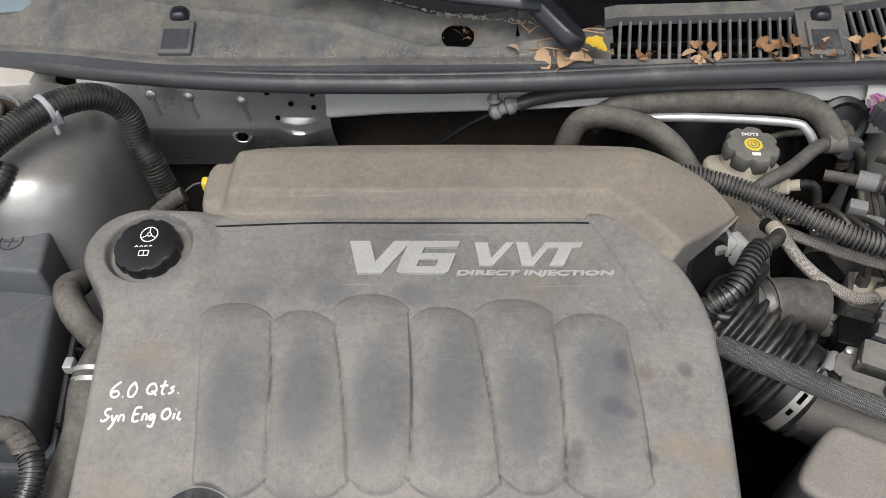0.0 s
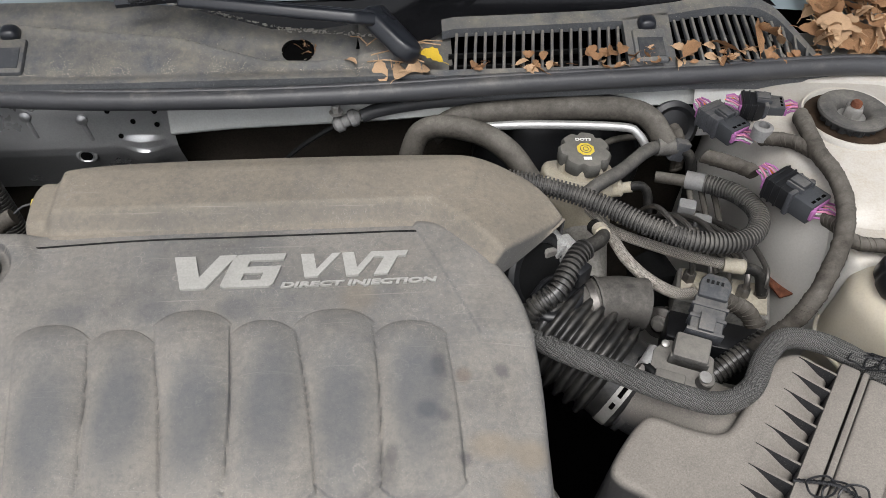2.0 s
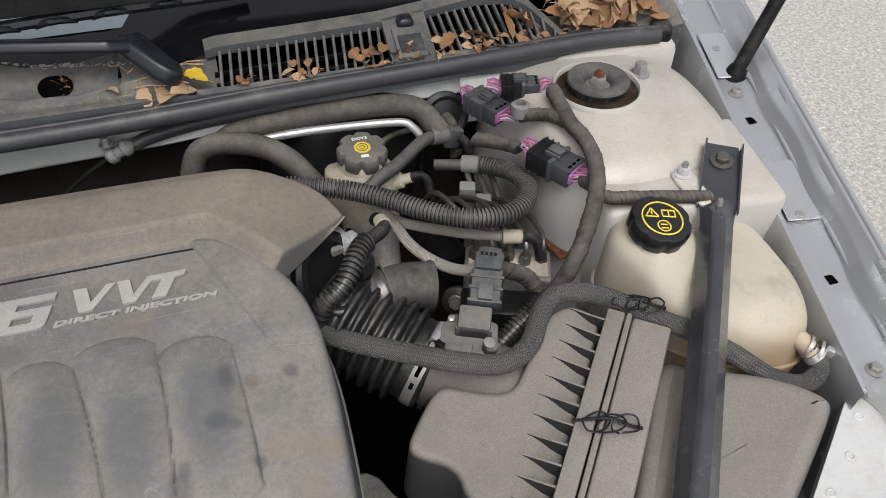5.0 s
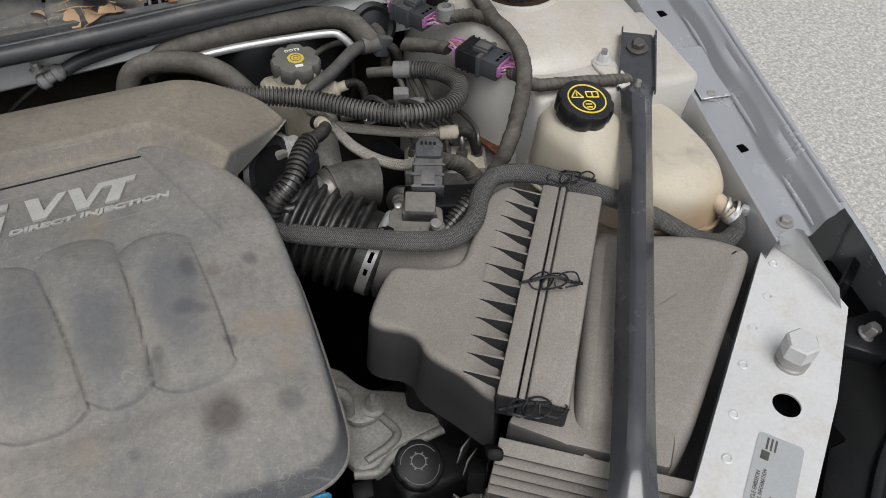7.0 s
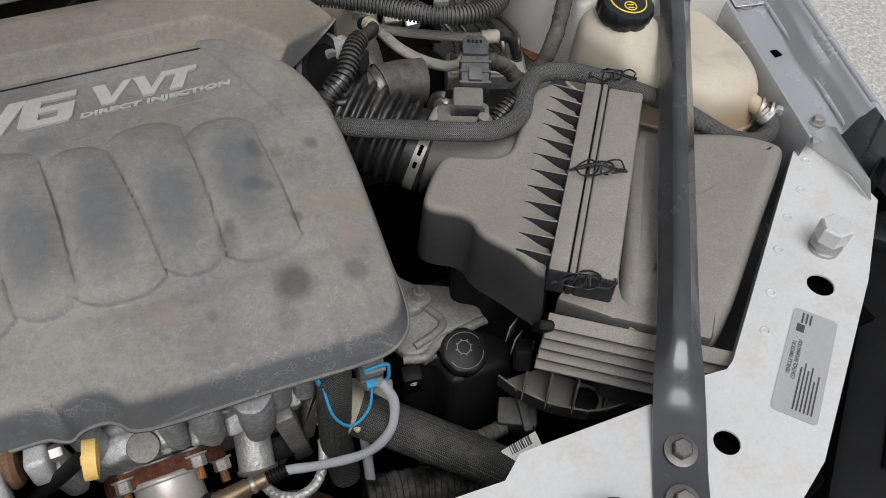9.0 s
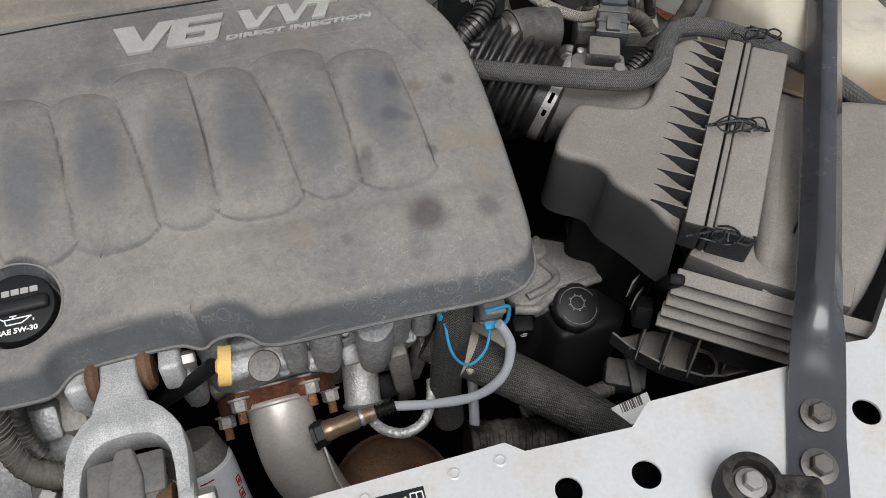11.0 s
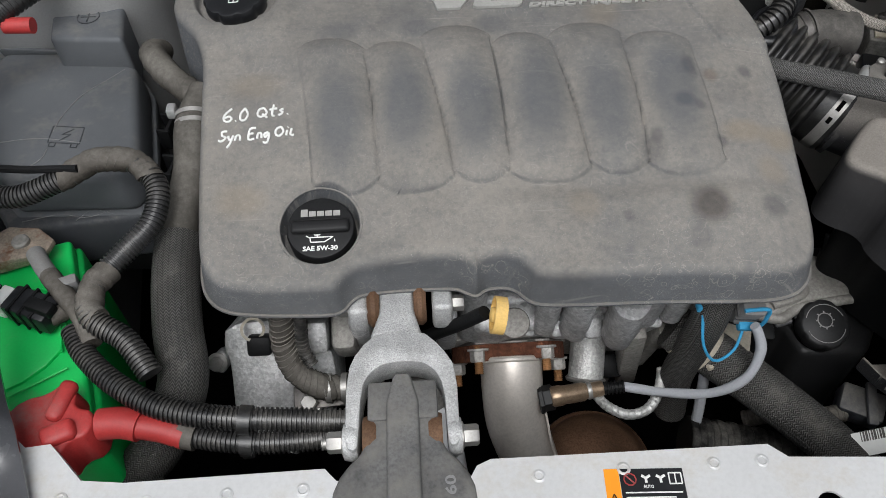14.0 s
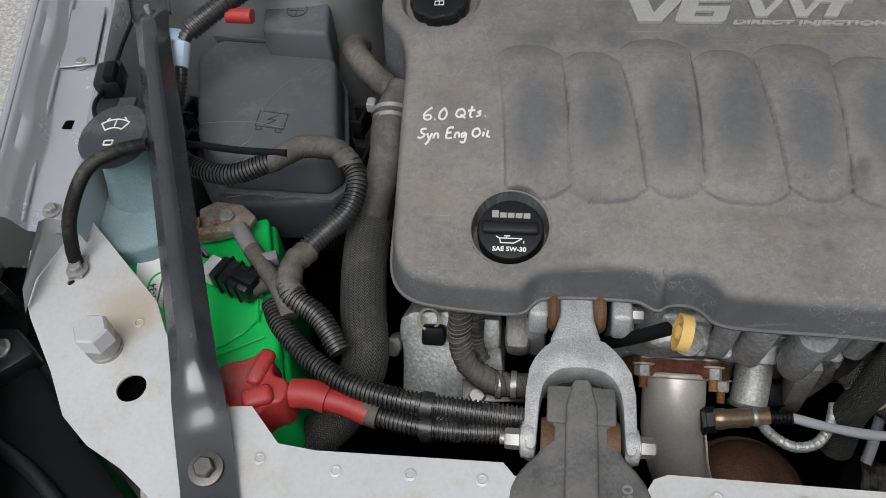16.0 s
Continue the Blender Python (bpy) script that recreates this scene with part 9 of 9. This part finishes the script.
# radiator mount bracket on the panel
rm = thing("radiator_mount", (0.275, -0.012, 0.803), "black rubber radiator mount on the panel", "rubber mount")
part("cup", Geo().lathe([(0.024, 0), (0.026, 0.02), (0.024, 0.03), (0.017, 0.031), (0.015, 0.022)], (0.273, -0.022, 0.803), n=32), "rubber", rm)
part("arm", Geo().box((0.05, 0.026, 0.026), pose(0.305, -0.036, 0.816, 0, 0, -20), 0.008, 3), "rubber", rm)
part("bolt", Geo().hexbolt((0.273, -0.022, 0.826), 0.008, h=1.0), "zinc", rm)

# ---- left fender wiring ----
lw = thing("ground_cable", (-0.735, 0.26, 0.805), "black ground cable bolted to the panel", "cable")
part("cable", Geo().tube([(-0.665, 0.368, 0.882), (-0.69, 0.352, 0.886), (-0.714, 0.326, 0.884), (-0.726, 0.285, 0.860), (-0.733, 0.268, 0.825), (-0.732, 0.260, 0.809)], 0.0075, 12), "rubber", lw)
part("lug", Geo().box((0.016, 0.03, 0.003), pose(-0.731, 0.258, 0.8055, 0, 0, 10), 0.001), "zinc", lw)
part("bolt", Geo().hexbolt((-0.730, 0.254, 0.8065), 0.0075, h=0.9), "zinc", lw)
lp = thing("fender_plug", (-0.765, 0.49, 0.855), "small black plug on a thin fender wire", "plug")
part("housing", Geo().box((0.030, 0.042, 0.026), pose(-0.764, 0.498, 0.858, 0, 0, 12), 0.004), "black_clean", lp)
part("latch", Geo().box((0.014, 0.03, 0.012), pose(-0.756, 0.494, 0.874, 0, 0, 12), 0.003), "black", lp)
part("wire", Geo().tube([(-0.766, 0.476, 0.858), (-0.764, 0.45, 0.862), (-0.745, 0.42, 0.868), (-0.70, 0.40, 0.876)], 0.0026, 8), "black", lp)
part("wire", Geo().tube([(-0.762, 0.515, 0.865), (-0.765, 0.56, 0.87), (-0.768, 0.62, 0.872)], 0.0026, 8), "black", lp)
fx = thing("fuse_cable", (-0.64, 0.56, 0.9), "black loom with red boot at the fuse box", "cable")
part("loom", Geo().tube([(-0.678, 0.46, 0.835), (-0.674, 0.495, 0.862), (-0.672, 0.53, 0.89), (-0.655, 0.556, 0.90), (-0.632, 0.576, 0.902)], 0.0082, 14, corr=0.005, depth=0.14), "loom", fx)
part("tape", Geo().tube([(-0.674, 0.505, 0.872), (-0.673, 0.53, 0.889)], 0.0105, 14), "blue_tape", fx, "pale blue tape")
part("tape_flag", Geo().box((0.030, 0.022, 0.003), pose(-0.688, 0.532, 0.90, 0, 20, 20), 0.001), "blue_tape", fx)
part("loom", Geo().tube([(-0.668, 0.545, 0.895), (-0.64, 0.572, 0.905), (-0.615, 0.60, 0.91), (-0.57, 0.66, 0.915), (-0.56, 0.70, 0.93)], 0.013, 16, corr=0.006, depth=0.1), "loom", fx)
part("red_boot", Geo().tube([(-0.628, 0.574, 0.896), (-0.596, 0.572, 0.896)], 0.009, 14), "red", fx, "red rubber boot")
# clip of the tower loom, and the firewall plug behind the cover
tc = solo("loom_clip", Geo().box((0.026, 0.020, 0.022), pose(-0.520, 0.748, 0.956, 20, 0, 20), 0.003), "grey_cable", "white plastic clip on the tower loom", "clip")
part("pin", Geo().lathe([(0.003, -0.012), (0.003, 0.0)], (-0.516, 0.742, 0.945), n=12), "grey_cable", tc)
part("strap", Geo().lathe([(0.0172, 0), (0.0180, 0.001), (0.0180, 0.006), (0.0172, 0.007)], (-0.525, 0.747, 0.963), (0.6, 0.75, 0.05), 24), "grey_cable", tc)
cr = thing("cover_wire", (-0.37, 0.69, 0.86), "taped wire end with yellow plug at the cover", "cable")
part("taped_wire", Geo().tube([(-0.425, 0.655, 0.83), (-0.408, 0.678, 0.856), (-0.385, 0.690, 0.872), (-0.365, 0.698, 0.88)], 0.0105, 12, corr=0.009, depth=0.06), "tape", cr)
part("yellow_plug", Geo().box((0.009, 0.014, 0.014), pose(-0.345, 0.706, 0.885, 0, 0, 10), 0.003), "yellow", cr)
part("wire", Geo().tube([(-0.368, 0.697, 0.882), (-0.358, 0.702, 0.888), (-0.346, 0.706, 0.888)], 0.0014, 6), "fuse", cr)

# low connector and labels beside the radiator hose
lc = thing("low_connector", (0.32, 0.2, 0.6), "dusty grey connector above the hose", "connector")
part("housing", Geo().box((0.05, 0.036, 0.034), pose(0.332, 0.214, 0.565, 10, 0, -28), 0.004), "plug_grey", lc)
part("bail", Geo().box((0.012, 0.05, 0.008), pose(0.336, 0.206, 0.586, 20, 0, -10), 0.003), "plug_grey", lc)
part("cable", Geo().tube([(0.312, 0.208, 0.562), (0.28, 0.205, 0.562), (0.24, 0.215, 0.555), (0.20, 0.22, 0.53)], 0.011, 12, corr=0.008, depth=0.08), "tape", lc)
tg = thing("white_tag", (0.338, 0.332, 0.68), "small white printed tag on the air box", "label")
part("card", Geo().box((0.024, 0.014, 0.0008), pose(0.366, 0.362, 0.668, 50, 0, -18), 0.0), "white", tg)
part("print_bar", Geo().box((0.010, 0.007, 0.0006), pose(0.369, 0.3605, 0.6695, 50, 0, -18), 0.0), "steel_dark", tg)
bl = thing("white_tag", (0.300, 0.146, 0.62), "white bar code label below the panel edge", "label")
part("card", Geo().box((0.048, 0.026, 0.0008), pose(0.300, 0.146, 0.62, 30, 0, 8), 0.0), "white", bl)
for k in range(9):
    part("code_bar", Geo().box((0.0012 + 0.0008 * (k % 3), 0.011, 0.0006), pose(0.286 + 0.0032 * k, 0.151 + 0.0004 * k, 0.6242, 30, 0, 8), 0.0), "steel_dark", bl)
hose("lower_loom", [(0.12, 0.19, 0.55), (0.20, 0.175, 0.54), (0.30, 0.14, 0.53)], 0.03, "rubber", "black ribbed hose deep in the bay", corr=0.016, depth=0.06)
